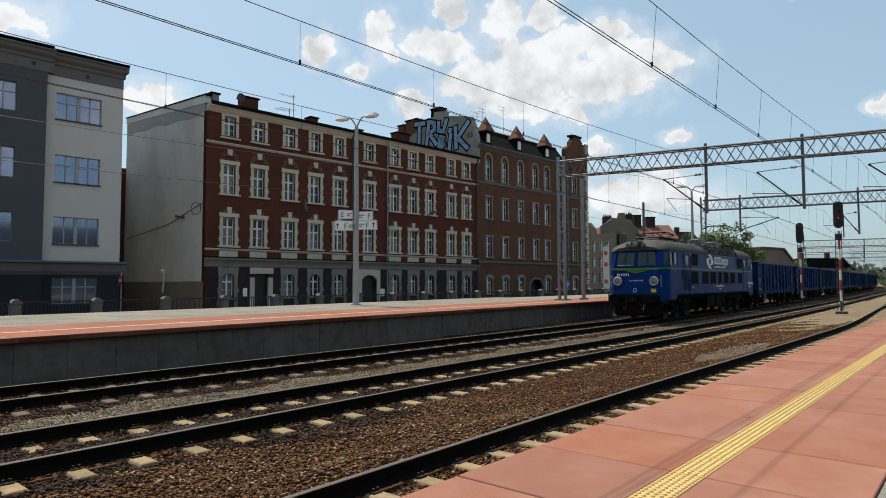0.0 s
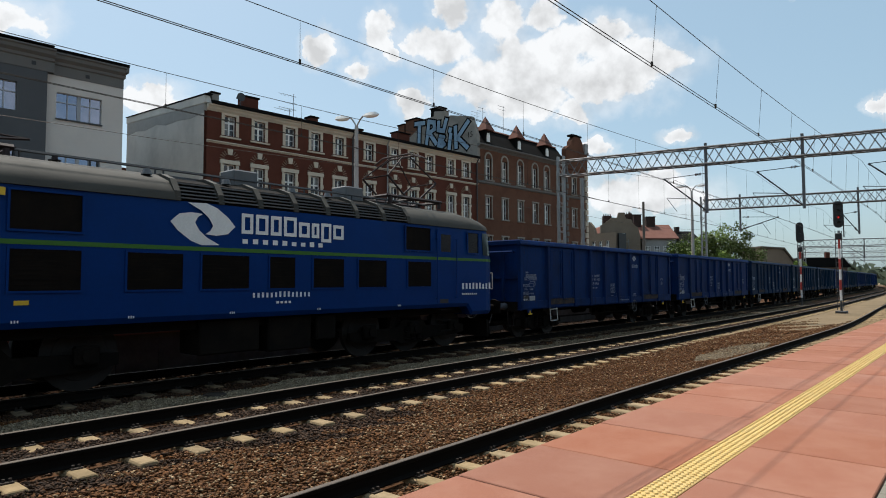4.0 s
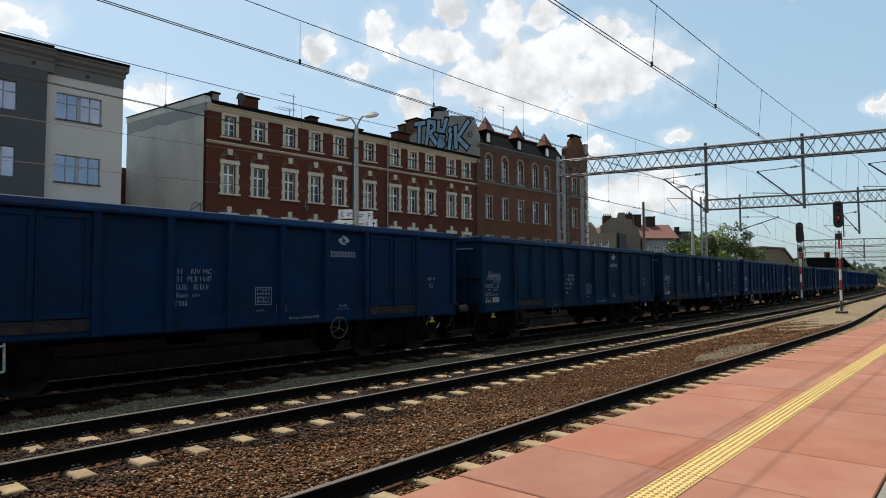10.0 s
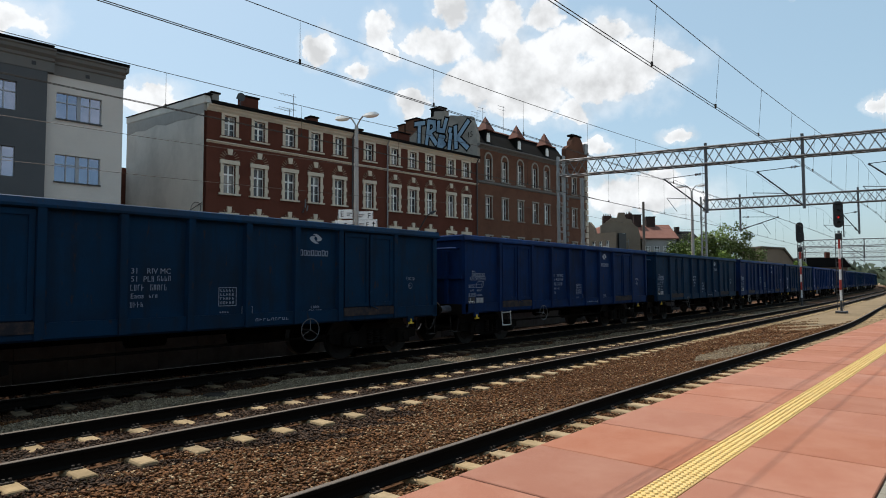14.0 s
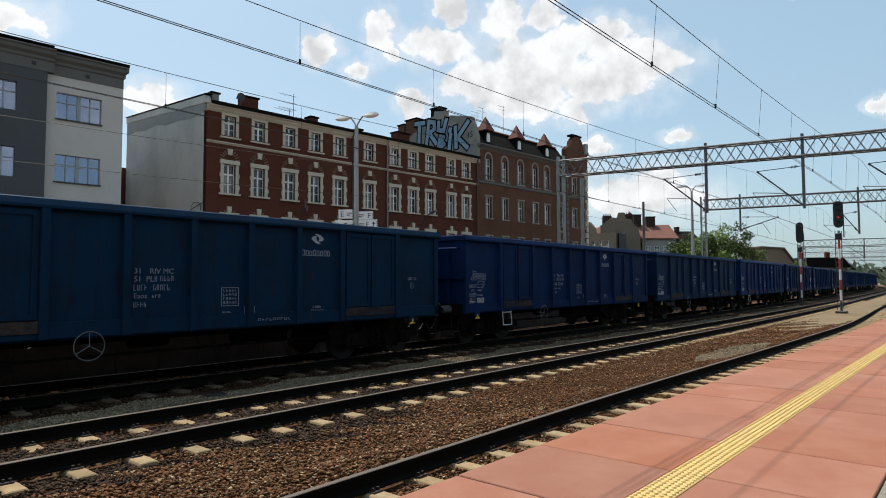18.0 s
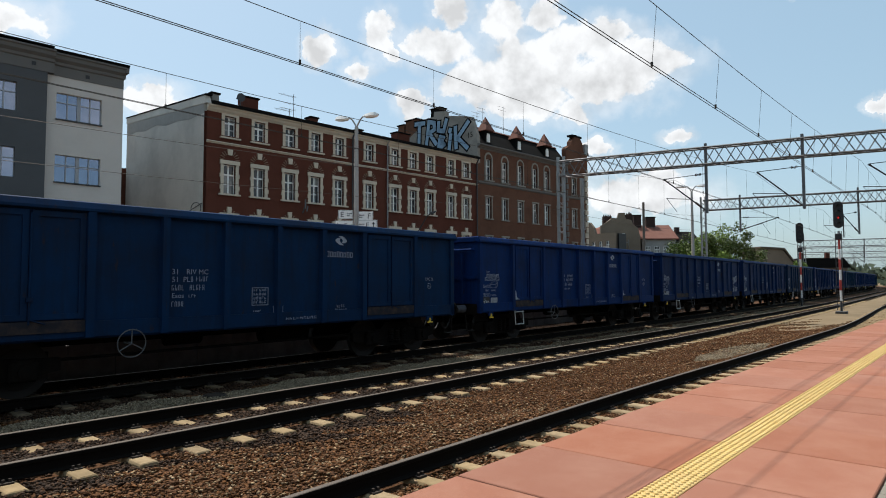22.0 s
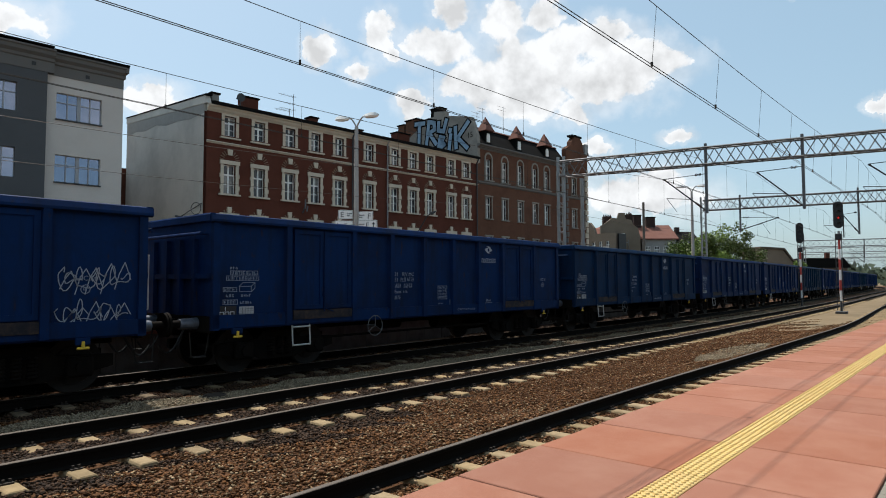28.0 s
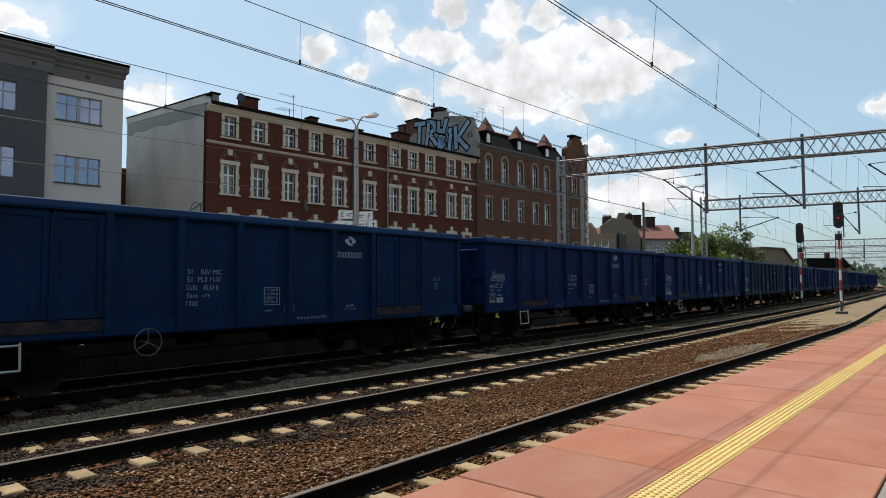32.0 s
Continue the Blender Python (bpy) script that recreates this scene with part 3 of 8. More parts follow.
def near_platform():
    p = thing("near_platform", None, None, "red slab platform with a yellow tactile strip", "platform", kind="structure")
    p.matrix_basis = Matrix.Translation((3.5, 0, 0)) @ Matrix.Rotation(radians(-0.65), 4, "Z") @ Matrix.Translation((-3.5, 0, 0))
    part("base", cuboid(-12, 140, -9, NEAR_EDGE - 0.1, -0.5, NEAR_Z - 0.075), "concrete", p, "concrete platform wall")
    part("bedding", cuboid(-12, 140, -9, NEAR_EDGE - 0.1, NEAR_Z - 0.07, NEAR_Z - 0.022), "joint", p, "dark sand bed in the joints")
    bm = B()
    box(bm, 0.006, 0.994, STRIP[1] + 0.004, NEAR_EDGE, -0.12, 0)
    outer = finish("edge_slab", bevelled(bm, 0.006), "slab")
    bm = B()
    box(bm, 0.006, 0.994, 0.53, STRIP[0] - 0.004, -0.06, 0)
    inner = finish("inner_slab", bevelled(bm, 0.006), "slab")
    bm = B()
    box(bm, 0.004, 0.496, STRIP[0], STRIP[1], -0.06, 0.0)
    bevelled(bm, 0.004)
    tile = finish("tactile_tile", bm, "yellow")
    for i in range(0, 70):
        for me, nm in ((outer, "edge_slab"), (inner, "inner_slab")):
            ob = part(nm, me, None, p)
            ob.matrix_basis = pose(i + 0.22, 0, NEAR_Z + random.uniform(-0.002, 0.002), random.uniform(-0.08, 0.08), random.uniform(-0.08, 0.08), 0)
        if i < 45:
            for k in (0, 0.5):
                ob = part("tactile_tile", tile, None, p)
                ob.location = (i + k + 0.22, 0, NEAR_Z + random.uniform(0, 0.0015))
    bm = B()
    box(bm, 45.22, 140, STRIP[0], STRIP[1], NEAR_Z - 0.05, NEAR_Z)
    part("far_strip", bm, "yellow", p)
    # studs of the tactile tiles: four rows
    n, rows = 980, 5
    verts, faces = [], []
    a6 = [(math.cos(math.pi * k / 3), math.sin(math.pi * k / 3)) for k in range(6)]
    w = (STRIP[1] - STRIP[0]) / rows
    for i in range(n):
        for r in range(rows):
            x, y = 2.2 + (i + 0.5 * (r % 2)) * 0.05, STRIP[0] + (r + 0.5) * w
            o = len(verts)
            verts += [(x + c * 0.0175, y + s * 0.0175, NEAR_Z - 0.001) for c, s in a6] + [(x + c * 0.0115, y + s * 0.0115, NEAR_Z + 0.010) for c, s in a6]
            faces += [(o + k, o + (k + 1) % 6, o + 6 + (k + 1) % 6, o + 6 + k) for k in range(6)] + [tuple(o + 6 + k for k in range(6))]
    me = bpy.data.meshes.new("tactile_stud")
    me.from_pydata(verts, [], faces)
    me.materials.append(M["yellow"])
    part("tactile_stud", me, None, p, "raised yellow studs")["kind"] = "stuff"
    # grey block paving behind the slabs
    bm = B()
    box(bm, 0.003, 0.197, 0.003, 0.097, -0.06, 0)
    block = finish("paving_block", bevelled(bm, 0.004), "grey_paver")
    for i in range(30):
        for j in range(9):
            ob = part("paving_block", block, None, p)
            ob.matrix_basis = pose(3.2 + i * 0.2 + 0.1 * (j % 2), 0.42 - j * 0.1, NEAR_Z - 0.004 + random.uniform(-0.002, 0.002))
    part("rear_paving", cuboid(-12, 140, -9, -0.4, NEAR_Z - 0.05, NEAR_Z - 0.006), "grey_paver", p)
    part("rear_paving", cuboid(9.4, 140, -0.4, 0.52, NEAR_Z - 0.05, NEAR_Z - 0.006), "grey_paver", p)
    part("rear_paving", cuboid(-12, 3.1, -0.4, 0.52, NEAR_Z - 0.05, NEAR_Z - 0.006), "grey_paver", p)
    part("rear_paving", cuboid(-12, 0.2, 0.52, NEAR_EDGE, NEAR_Z - 0.05, NEAR_Z - 0.001), "slab", p)
    part("far_slabs", cuboid(70.25, 140, 0.52, NEAR_EDGE, NEAR_Z - 0.05, NEAR_Z - 0.001), "slab", p)


near_platform()

# ---------------------------------------------------------------- far platform
FAR_Z = 0.76


def far_edge(x):
    return 14.15 + (x + 5) * 0.052 if x > -5 else 14.15


def far_platform():
    p = thing("far_platform", None, None, "long concrete platform with a red edge strip and grey paving", "platform", kind="structure")
    xs = [-30, -5, 8, 20, 40, 75]

    def strip(y0, y1, z0, z1):
        bm = B()
        prism(bm, [(x, far_edge(x) + y0) for x in xs] + [(x, far_edge(x) + y1 if y1 < 6 else 25.2) for x in reversed(xs)], z0, z1, "z")
        return bm
    part("base", strip(0.24, 9, -0.5, FAR_Z - 0.13), "concrete", p, "stained concrete platform wall")
    part("bedding", strip(0.1, 9, FAR_Z - 0.13, FAR_Z - 0.02), "joint", p)
    ang = math.atan(0.052)
    panel = finish("wall_panel", bevelled(cuboid(0.003, 0.997, 0, 0.1, -0.9, 0), 0.005), "concrete")
    slab = finish("edge_slab", bevelled(cuboid(0.006, 0.994, 0, 1.9, -0.11, 0), 0.008), "slab_old")
    slab2 = finish("edge_slab", bevelled(cuboid(0.006, 0.994, 1.905, 3.8, -0.08, 0), 0.008), "slab_old")
    for i in range(-4, 56):
        x = float(i)
        m = pose(x, far_edge(x), 0, 0, 0, math.degrees(ang) if x >= -5 else 0)
        ob = part("wall_panel", panel, None, p)
        ob.matrix_basis = m @ pose(0, 0.14 + random.uniform(0, 0.012), FAR_Z - 0.13)
        ob = part("edge_slab", slab, None, p)
        ob.matrix_basis = m @ pose(0, 0, FAR_Z + random.uniform(-0.003, 0.003))
        ob = part("edge_slab", slab2, None, p)
        ob.matrix_basis = m @ pose(0, 0, FAR_Z + random.uniform(-0.003, 0.003))
    part("far_edge_slabs", strip(0.0, 3.8, FAR_Z - 0.1, FAR_Z - 0.012), "slab_old", p)
    part("warning_line", strip(1.5, 1.68, FAR_Z, FAR_Z + 0.006), "white_line", p, "worn pale yellow warning line")
    # grey slabs in rows
    s2 = finish("paving_slab", bevelled(cuboid(0.006, 0.994, 0.006, 0.994, -0.05, 0), 0.006), "grey_paver")
    for i in range(0, 36):
        for j in range(6):
            x = i + 0.5
            ob = part("paving_slab", s2, None, p)
            ob.matrix_basis = pose(x, far_edge(x) + 3.82 + j, FAR_Z + random.uniform(-0.004, 0.004), 0, 0, math.degrees(ang))
    part("rear_paving", strip(3.8, 9, FAR_Z - 0.05, FAR_Z - 0.012), "grey_paver", p)


far_platform()


# unseen plain wall for the station behind the camera, dark to hold back skylight
bm = B()
box(bm, -45, 70, -15.0, -14.5, -0.5, 9.0)
thing("wall_south", bm, "dark_steel", "unseen plain front of the station building, dark to cut skylight", "wall", kind="structure")
# ---------------------------------------------------------------- houses
ROW = Matrix.Translation((20.12, 37.0, 0)) @ Matrix.Rotation(radians(-4), 4, "Z")


def pierced(u0, u1, z0, z1, holes, depth=0.28, y=0.0):
    """A wall face with openings (u0, u1, z0, z1) cut through, and their reveals."""
    bm = B()
    us = sorted({u0, u1, *[h[0] for h in holes], *[h[1] for h in holes]})
    zs = sorted({z0, z1, *[h[2] for h in holes], *[h[3] for h in holes]})
    vert = {}

    def v(a, b, c):
        k = (round(a, 4), round(b, 4), round(c, 4))
        if k not in vert:
            vert[k] = bm.verts.new(k)
        return vert[k]
    for a, b in zip(us, us[1:]):
        for c, d in zip(zs, zs[1:]):
            um, zm = (a + b) / 2, (c + d) / 2
            if any(h[0] < um < h[1] and h[2] < zm < h[3] for h in holes):
                continue
            bm.faces.new((v(a, y, c), v(b, y, c), v(b, y, d), v(a, y, d)))
            bm.faces.new((v(a, y + depth + 0.1, d), v(b, y + depth + 0.1, d), v(b, y + depth + 0.1, c), v(a, y + depth + 0.1, c)))
    for a, b, c, d in holes:
        q = y + depth + 0.1
        bm.faces.new((v(a, y, c), v(a, y, d), v(a, q, d), v(a, q, c)))
        bm.faces.new((v(b, y, d), v(b, y, c), v(b, q, c), v(b, q, d)))
        bm.faces.new((v(a, y, d), v(b, y, d), v(b, q, d), v(a, q, d)))
        bm.faces.new((v(b, y, c), v(a, y, c), v(a, q, c), v(b, q, c)))
    return bm


def frame_ring(w, h, t):
    """The outer frame of a window as one closed rectangular ring, its lower left corner at the origin, facing -y."""
    bm = B()
    rows = []
    for y in (0.0, 0.07):
        rows.append([bm.verts.new((a, y, c)) for a, c in ((0, 0), (w, 0), (w, h), (0, h))])
        rows.append([bm.verts.new((a, y, c)) for a, c in ((t, t), (w - t, t), (w - t, h - t), (t, h - t))])
    o0, i0, o1, i1 = rows
    for k in range(4):
        j = (k + 1) % 4
        for q in ((o0[k], o0[j], i0[j], i0[k]), (o1[j], o1[k], i1[k], i1[j]), (o0[j], o0[k], o1[k], o1[j]), (i0[k], i0[j], i1[j], i1[k])):
            bm.faces.new(q)
    return bm


def window_pieces(w, h, t, wings, transom, lower_bar, glass):
    """Bars and panes of a casement: lists of (name, meshes to choose from)."""
    out = []
    step, zt = w / wings, h * transom
    for i in range(1, wings):
        out.append(("mullion", [cuboid(step * i - t, step * i + t, -0.012, 0.07, t, h - t)]))
    for i in range(wings):
        a, b = step * i + t, step * (i + 1) - t
        out.append(("transom", [cuboid(a, b, -0.008, 0.065, zt - t * 0.9, zt + t * 0.9)]))
        if lower_bar:
            out.append(("glazing_bar", [cuboid(a, b, 0.01, 0.055, zt * 0.5 - 0.014, zt * 0.5 + 0.014)]))
        for c, d in ((t, zt), (zt, h - t)):
            out.append(("pane", [cuboid(step * i + 0.03, step * (i + 1) - 0.03, 0.032, 0.044, c, d) for g in glass]))
    return out


WINDOW_MESH = {}


def window(house, u, z, w, h, y=0.2, style="casement", wings=2, transom=0.66, lower_bar=True, name="window"):
    """A window as a part of its house, with a frame, single panes and, behind them, a curtain."""
    key = (round(w, 3), round(h, 3), wings, transom, lower_bar, style)
    if key not in WINDOW_MESH:
        coated = style == "coated"
        white, t = ("grey_frame", 0.03) if coated else ("frame", 0.056)
        glass = ("coated_glass",) if coated else ("house_glass", "curtain_glass")
        pieces = [(nm, [finish(nm, bm, (glass[k] if nm == "pane" else white)) for k, bm in enumerate(bms)]) for nm, bms in window_pieces(w, h, t, wings, transom, lower_bar, glass)]
        WINDOW_MESH[key] = (finish("window_frame", frame_ring(w, h, t), white), pieces)
    fr, pieces = WINDOW_MESH[key]
    f = part(name, fr, None, house, "white painted casement frame")
    f.matrix_basis = Matrix.Translation((u - w / 2, y, z))
    veiled, k = random.random(), 0
    for nm, meshes in pieces:
        dark = len(meshes) == 1 or random.random() < (0.75 if k % 2 else 0.35) + 0.3 * (veiled < 0.3)
        k += nm == "pane"
        part(nm, meshes[0 if dark else 1], None, f)
    return f


def sill(bm, u, z, w, out=0.14, t=0.09):
    box(bm, u - w / 2, u + w / 2, -out, 0.05, z - t, z)


def arch_stones(f, u, z, r0, r1, n, a0, a1, thick):
    """The stones of an arch, each a part of its window."""
    for i in range(n):
        bm = B()
        a = a0 + (a1 - a0) * i / (n - 1)
        fan(bm, u, z, r0, r1, 2, a, a, thick)
        bmesh.ops.delete(bm, geom=list(bm.verts)[len(bm.verts) // 2:], context="VERTS")
        q = part("arch_stone", bm, "fan_stone", f)
        q.matrix_basis = f.matrix_basis.inverted()


def fan(bm, u, z, r0, r1, n, a0, a1, thick, y=-0.05, depth=0.06):
    """Raised arch stones round (u, z)."""
    for i in range(n):
        a = radians(a0 + (a1 - a0) * i / (n - 1))
        d = Vector((math.cos(a), math.sin(a)))
        s = Vector((-d.y, d.x)) * thick / 2
        c0, c1 = Vector((u, z)) + d * r0, Vector((u, z)) + d * r1
        prism(bm, [tuple(c0 - s * 0.8), tuple(c1 - s * 1.15), tuple(c1 + s * 1.15), tuple(c0 + s * 0.8)], y, y + depth, "y")


M["plum_brick"] = material("sooty_purplish_brick", (0.040, 0.026, 0.025), 0.9, grain=9, stain=0.7, stain_amount=0.4, bump=0.3, spec=0.2)
M["cornice_pale"] = material("pale_weathered_cornice", (0.235, 0.212, 0.182), 0.9, grain=30, stain=1.2, stain_amount=0.45, spec=0.2)
M["sooty_gable"] = material("sooty_grey_render", (0.27, 0.25, 0.22), 0.9, grain=12, stain=0.5, stain_amount=0.6, spec=0.2, dirt=(0.10, 0.09, 0.08))
M["grey_patch"] = material("grey_patched_render", (0.33, 0.315, 0.29), 0.9, grain=12, stain=0.8, stain_amount=0.3, spec=0.2)
RED_COLS = (1.58, 3.70, 6.07, 8.19, 10.31, 13.19, 15.84, 17.85, 19.84, 22.44, 24.42)


def red_house():
    h = thing("brick_tenement", None, None, "four-storey red brick tenement with cream stucco window surrounds", "building", "row of houses")
    h.matrix_basis = ROW
    W = 26.0
    door_cols = (1, 5)
    holes, spec = [], []
    for i, u in enumerate(RED_COLS):
        for z, w, hh, kind in ((11.42, 0.80, 1.30, "top"), (7.62, 0.84, 1.92, "fan"), (4.25, 0.84, 1.86, "low"), (0.85, 0.82, 1.62, "ground")):
            if kind == "ground" and i in door_cols:
                a = 1.05 if i == 1 else 1.5
                holes.append((u - a / 2 + 0.25 * (i == 1), u + a / 2 + 0.25 * (i == 1), -0.4, 2.45))
                continue
            holes.append((u - w / 2, u + w / 2, z, z + hh))
            spec.append((u, z, w, hh, kind))
    part("facade_wall", pierced(0, W, -0.45, 12.9, holes), "brick", h, "dark red brick front wall")
    low = [q for q in holes if q[3] < 2.9]
    part("ground_floor_wall", pierced(0, W, -0.45, 2.86, low, depth=-0.084, y=-0.02), M["plum_brick"], h, "dark purplish brick ground floor")
    # other walls, a black sheet for the dark behind the openings, roof
    bm = B()
    prism(bm, [(0.4, -0.45), (14.3, -0.45), (14.3, 14.6), (0.4, 13.4)], 0.0, 0.45, "x")
    part("gable_wall", bm, "gable", h, "streaked grey rendered gable wall")
    part("gable_base", cuboid(-0.025, 0.0, 0.1, 14.2, -0.45, 1.95), "ochre", h, "dirty beige painted base of the gable")
    bm = B()
    prism(bm, [(-0.02, 13.35), (0.25, 13.86), (14.35, 15.0), (14.35, 14.55)], -0.04, 0.3, "x")
    part("gable_parapet", bm, "gable", h)
    bm = B()
    prism(bm, [(-0.06, 13.86), (14.4, 15.0), (14.4, 15.07), (-0.06, 13.93)], -0.09, 0.36, "x")
    part("parapet_cap", bm, "roof", h, "dark sheet-metal cap")
    part("rear_wall", cuboid(0.45, W, 13.9, 14.3, -0.45, 13.8), "brick", h)
    part("room_backing", cuboid(0.45, W, 0.9, 1.0, -0.45, 13.0), "black", h, "black sheet standing in for the dark of the rooms")
    bm = B()
    prism(bm, [(-0.42, 13.254), (-0.42, 13.46), (0.2, 13.60), (13.9, 14.25), (13.9, 14.1)], 0.3, W, "x")
    part("roof", bm, "roof", h, "dark tarred low-pitch roof")
    bm = B()
    prism(bm, [(-0.02, 12.85), (-0.02, 13.25), (-0.30, 13.25), (-0.30, 13.17), (-0.2, 13.10), (-0.15, 12.99), (-0.08, 12.92)], 0.0, W, "x")
    part("eaves_cornice", bm, "stucco", h, "cream moulded eaves cornice")
    bm = B()
    prism(bm, [(0, 10.80), (0, 10.96), (-0.10, 10.96), (-0.12, 10.91), (-0.05, 10.85)], 0, W, "x")
    part("string_course", bm, "stucco", h)
    bm = B()
    prism(bm, [(0, 3.92), (0, 4.06), (-0.1, 4.06), (-0.1, 4.0)], 0, W, "x")
    part("sill_course", bm, "stucco", h)
    bm = B()
    prism(bm, [(0, 2.85), (0, 3.46), (-0.3, 3.46), (-0.34, 3.36), (-0.2, 3.22), (-0.12, 3.08), (-0.08, 2.9)], 0, W, "x")
    part("ground_floor_cornice", bm, M["cornice_pale"], h, "grey weathered moulded cornice")
    part("cornice_flashing", cuboid(0, W, -0.38, 0.0, 3.463, 3.52), "roof", h, "dark sheet-metal flashing")
    bm = B()
    prism(bm, [(0.42, 13.36), (0.42, 12.75), (2.5, 12.72), (4.4, 12.95), (6.5, 13.0), (8.2, 13.35), (10.5, 13.3), (12.2, 13.55), (14.2, 13.5), (14.2, 14.5)], -0.012, 0.0, "x")
    part("render_patch", bm, M["grey_patch"], h, "grey patched render below the parapet")
    for u, z, w, hh, kind in spec:
        f = window(h, u, z, w, hh)
        bm = B()
        e = 0.2
        zl = z - 0.02
        if kind == "top":
            box(bm, u - w / 2 - e, u - w / 2, -0.05, 0.1, zl, z + hh)
            box(bm, u + w / 2, u + w / 2 + e, -0.05, 0.1, zl, z + hh)
            box(bm, u - w / 2 - e, u + w / 2 + e, -0.05, 0.1, z + hh, 12.86)
            sill(bm, u, z - 0.1, w + 0.62, 0.16, 0.1)
        elif kind in ("fan", "low"):
            for s in (-1, 1):
                a, b = sorted((u + s * w / 2, u + s * (w / 2 + e)))
                box(bm, a, b, -0.06, 0.1, zl, z + hh)
                for k in (0.22, 0.62):
                    a2, b2 = sorted((u + s * (w / 2 + e), u + s * (w / 2 + e + 0.06)))
                    box(bm, a2, b2, -0.08, 0.02, z + hh * k - 0.12, z + hh * k + 0.12)
            box(bm, u - w / 2 - e - 0.06, u + w / 2 + e + 0.06, -0.11, 0.1, z + hh, z + hh + 0.26)
            sill(bm, u, z, w + 0.66, 0.17, 0.11)
            if kind == "fan":
                arch_stones(f, u, z + hh + 0.26, 0.40, 0.70, 11, 8, 172, 0.05)
                prism(bm, [(u - 0.14, z + hh + 0.62), (u + 0.14, z + hh + 0.62), (u + 0.18, z + hh + 1.02), (u - 0.18, z + hh + 1.02)], -0.11, 0.02, "y")
            else:
                arch_stones(f, u, z + hh - 0.1, 0.42, 0.64, 7, 38, 142, 0.06)
                prism(bm, [(u - 0.12, z + hh + 0.24), (u + 0.12, z + hh + 0.24), (u + 0.16, z + hh + 0.66), (u - 0.16, z + hh + 0.66)], -0.11, 0.02, "y")
        else:
            for s in (-1, 1):
                a, b = sorted((u + s * w / 2, u + s * (w / 2 + 0.24)))
                box(bm, a, b, -0.07, 0.1, -0.4, z + hh)
                a2, b2 = sorted((u + s * (w / 2 + 0.24), u + s * (w / 2 + 0.31)))
                for k in (0.35, 1.2):
                    box(bm, a2, b2, -0.09, 0.02, k, k + 0.3)
            prism(bm, [(u - w / 2 - 0.24, z + hh - 0.22), (u - w / 2, z + hh - 0.22), (u - w / 4, z + hh - 0.05), (u, z + hh), (u + w / 4, z + hh - 0.05), (u + w / 2, z + hh - 0.22),
                       (u + w / 2 + 0.24, z + hh - 0.22), (u + w / 2 + 0.3, 2.86), (u - w / 2 - 0.3, 2.86)], -0.08, 0.1, "y")
            prism(bm, [(u - 0.12, 2.86), (u, 2.66), (u + 0.12, 2.86)], -0.11, -0.05, "y")
            sill(bm, u, z, w + 0.4, 0.15, 0.1)
        sub = part("window_surround", bm, M["cornice_pale"] if kind == "ground" else "stucco", f, "grey stucco surround" if kind == "ground" else "cream stucco surround")
        sub.matrix_basis = f.matrix_basis.inverted()
    # stucco panels between the first sill course and the cornice
    for u in RED_COLS:
        part("stucco_panel", cuboid(u - 0.63, u + 0.63, -0.035, 0.05, 3.47, 3.91, 0.01), "stucco", h)
    # doors
    for i, arch in ((1, False), (5, True)):
        u = RED_COLS[i] + (0.25 if i == 1 else 0)
        a = 0.52 if i == 1 else 0.75
        d = part("door", cuboid(u - a, u + a, 0.22, 0.28, -0.4, 2.4), "black", h, "dark wooden street door, standing open" if i == 1 else "dark arched gateway door")
        bm = B()
        for s in (-1, 1):
            p0, p1 = sorted((u + s * a, u + s * (a + 0.32)))
            box(bm, p0, p1, -0.08, 0.1, -0.4, 2.2)
        if arch:
            prism(bm, [(u - a - 0.32, 2.2), *[(u - a * math.cos(radians(t)), 1.9 + 0.52 * math.sin(radians(t))) for t in range(20, 161, 14)], (u + a + 0.32, 2.2), (u + a + 0.32, 2.86), (u - a - 0.32, 2.86)], -0.08, 0.1, "y")
        else:
            box(bm, u - a - 0.34, u + a + 0.34, -0.1, 0.1, 2.45, 2.86)
        part("door_surround", bm, "stucco", h, "cream stucco door surround")
    # rainwater pipes
    for u, mt, lab in ((11.47, "dark_steel", "dark rainwater pipe"), (14.95, "steel", "pale rainwater pipe"), (25.8, "dark_steel", "dark rainwater pipe")):
        bm = B()
        rod(bm, (u, -0.14, -0.4), (u, -0.14, 12.9), 0.06, n=8)
        rod(bm, (u, -0.14, 12.9), (u, -0.36, 13.24), 0.06, n=8)
        part("rainwater_pipe", bm, mt, h, lab)
    # chimneys and what stands on the roof
    for u, y, w, d, z0, z1 in ((0.45, 0.3, 0.5, 0.6, 13.5, 14.1), (3.1, 1.2, 1.15, 0.8, 13.5, 14.62), (8.55, 1.2, 0.65, 0.7, 13.5, 14.2), (20.9, 5.5, 1.6, 0.9, 13.7, 15.9), (12.8, 1.0, 0.5, 0.5, 13.5, 13.95)):
        c = part("chimney", cuboid(u, u + w, y, y + d, z0, z1, 0.02), M["sooty_gable"] if u < 1 else "brick", h, "sooty rendered corner pier" if u < 1 else "weathered brick chimney")
        part("chimney_cap", cuboid(u - 0.08, u + w + 0.08, y - 0.08, y + d + 0.08, z1, z1 + 0.12, 0.02), "roof", c)
    bm = B()
    rod(bm, (2.62, 0.7, 13.4), (2.62, 0.7, 14.3), 0.03)
    part("dish_mast", bm, "dark_steel", h)
    bm = B()
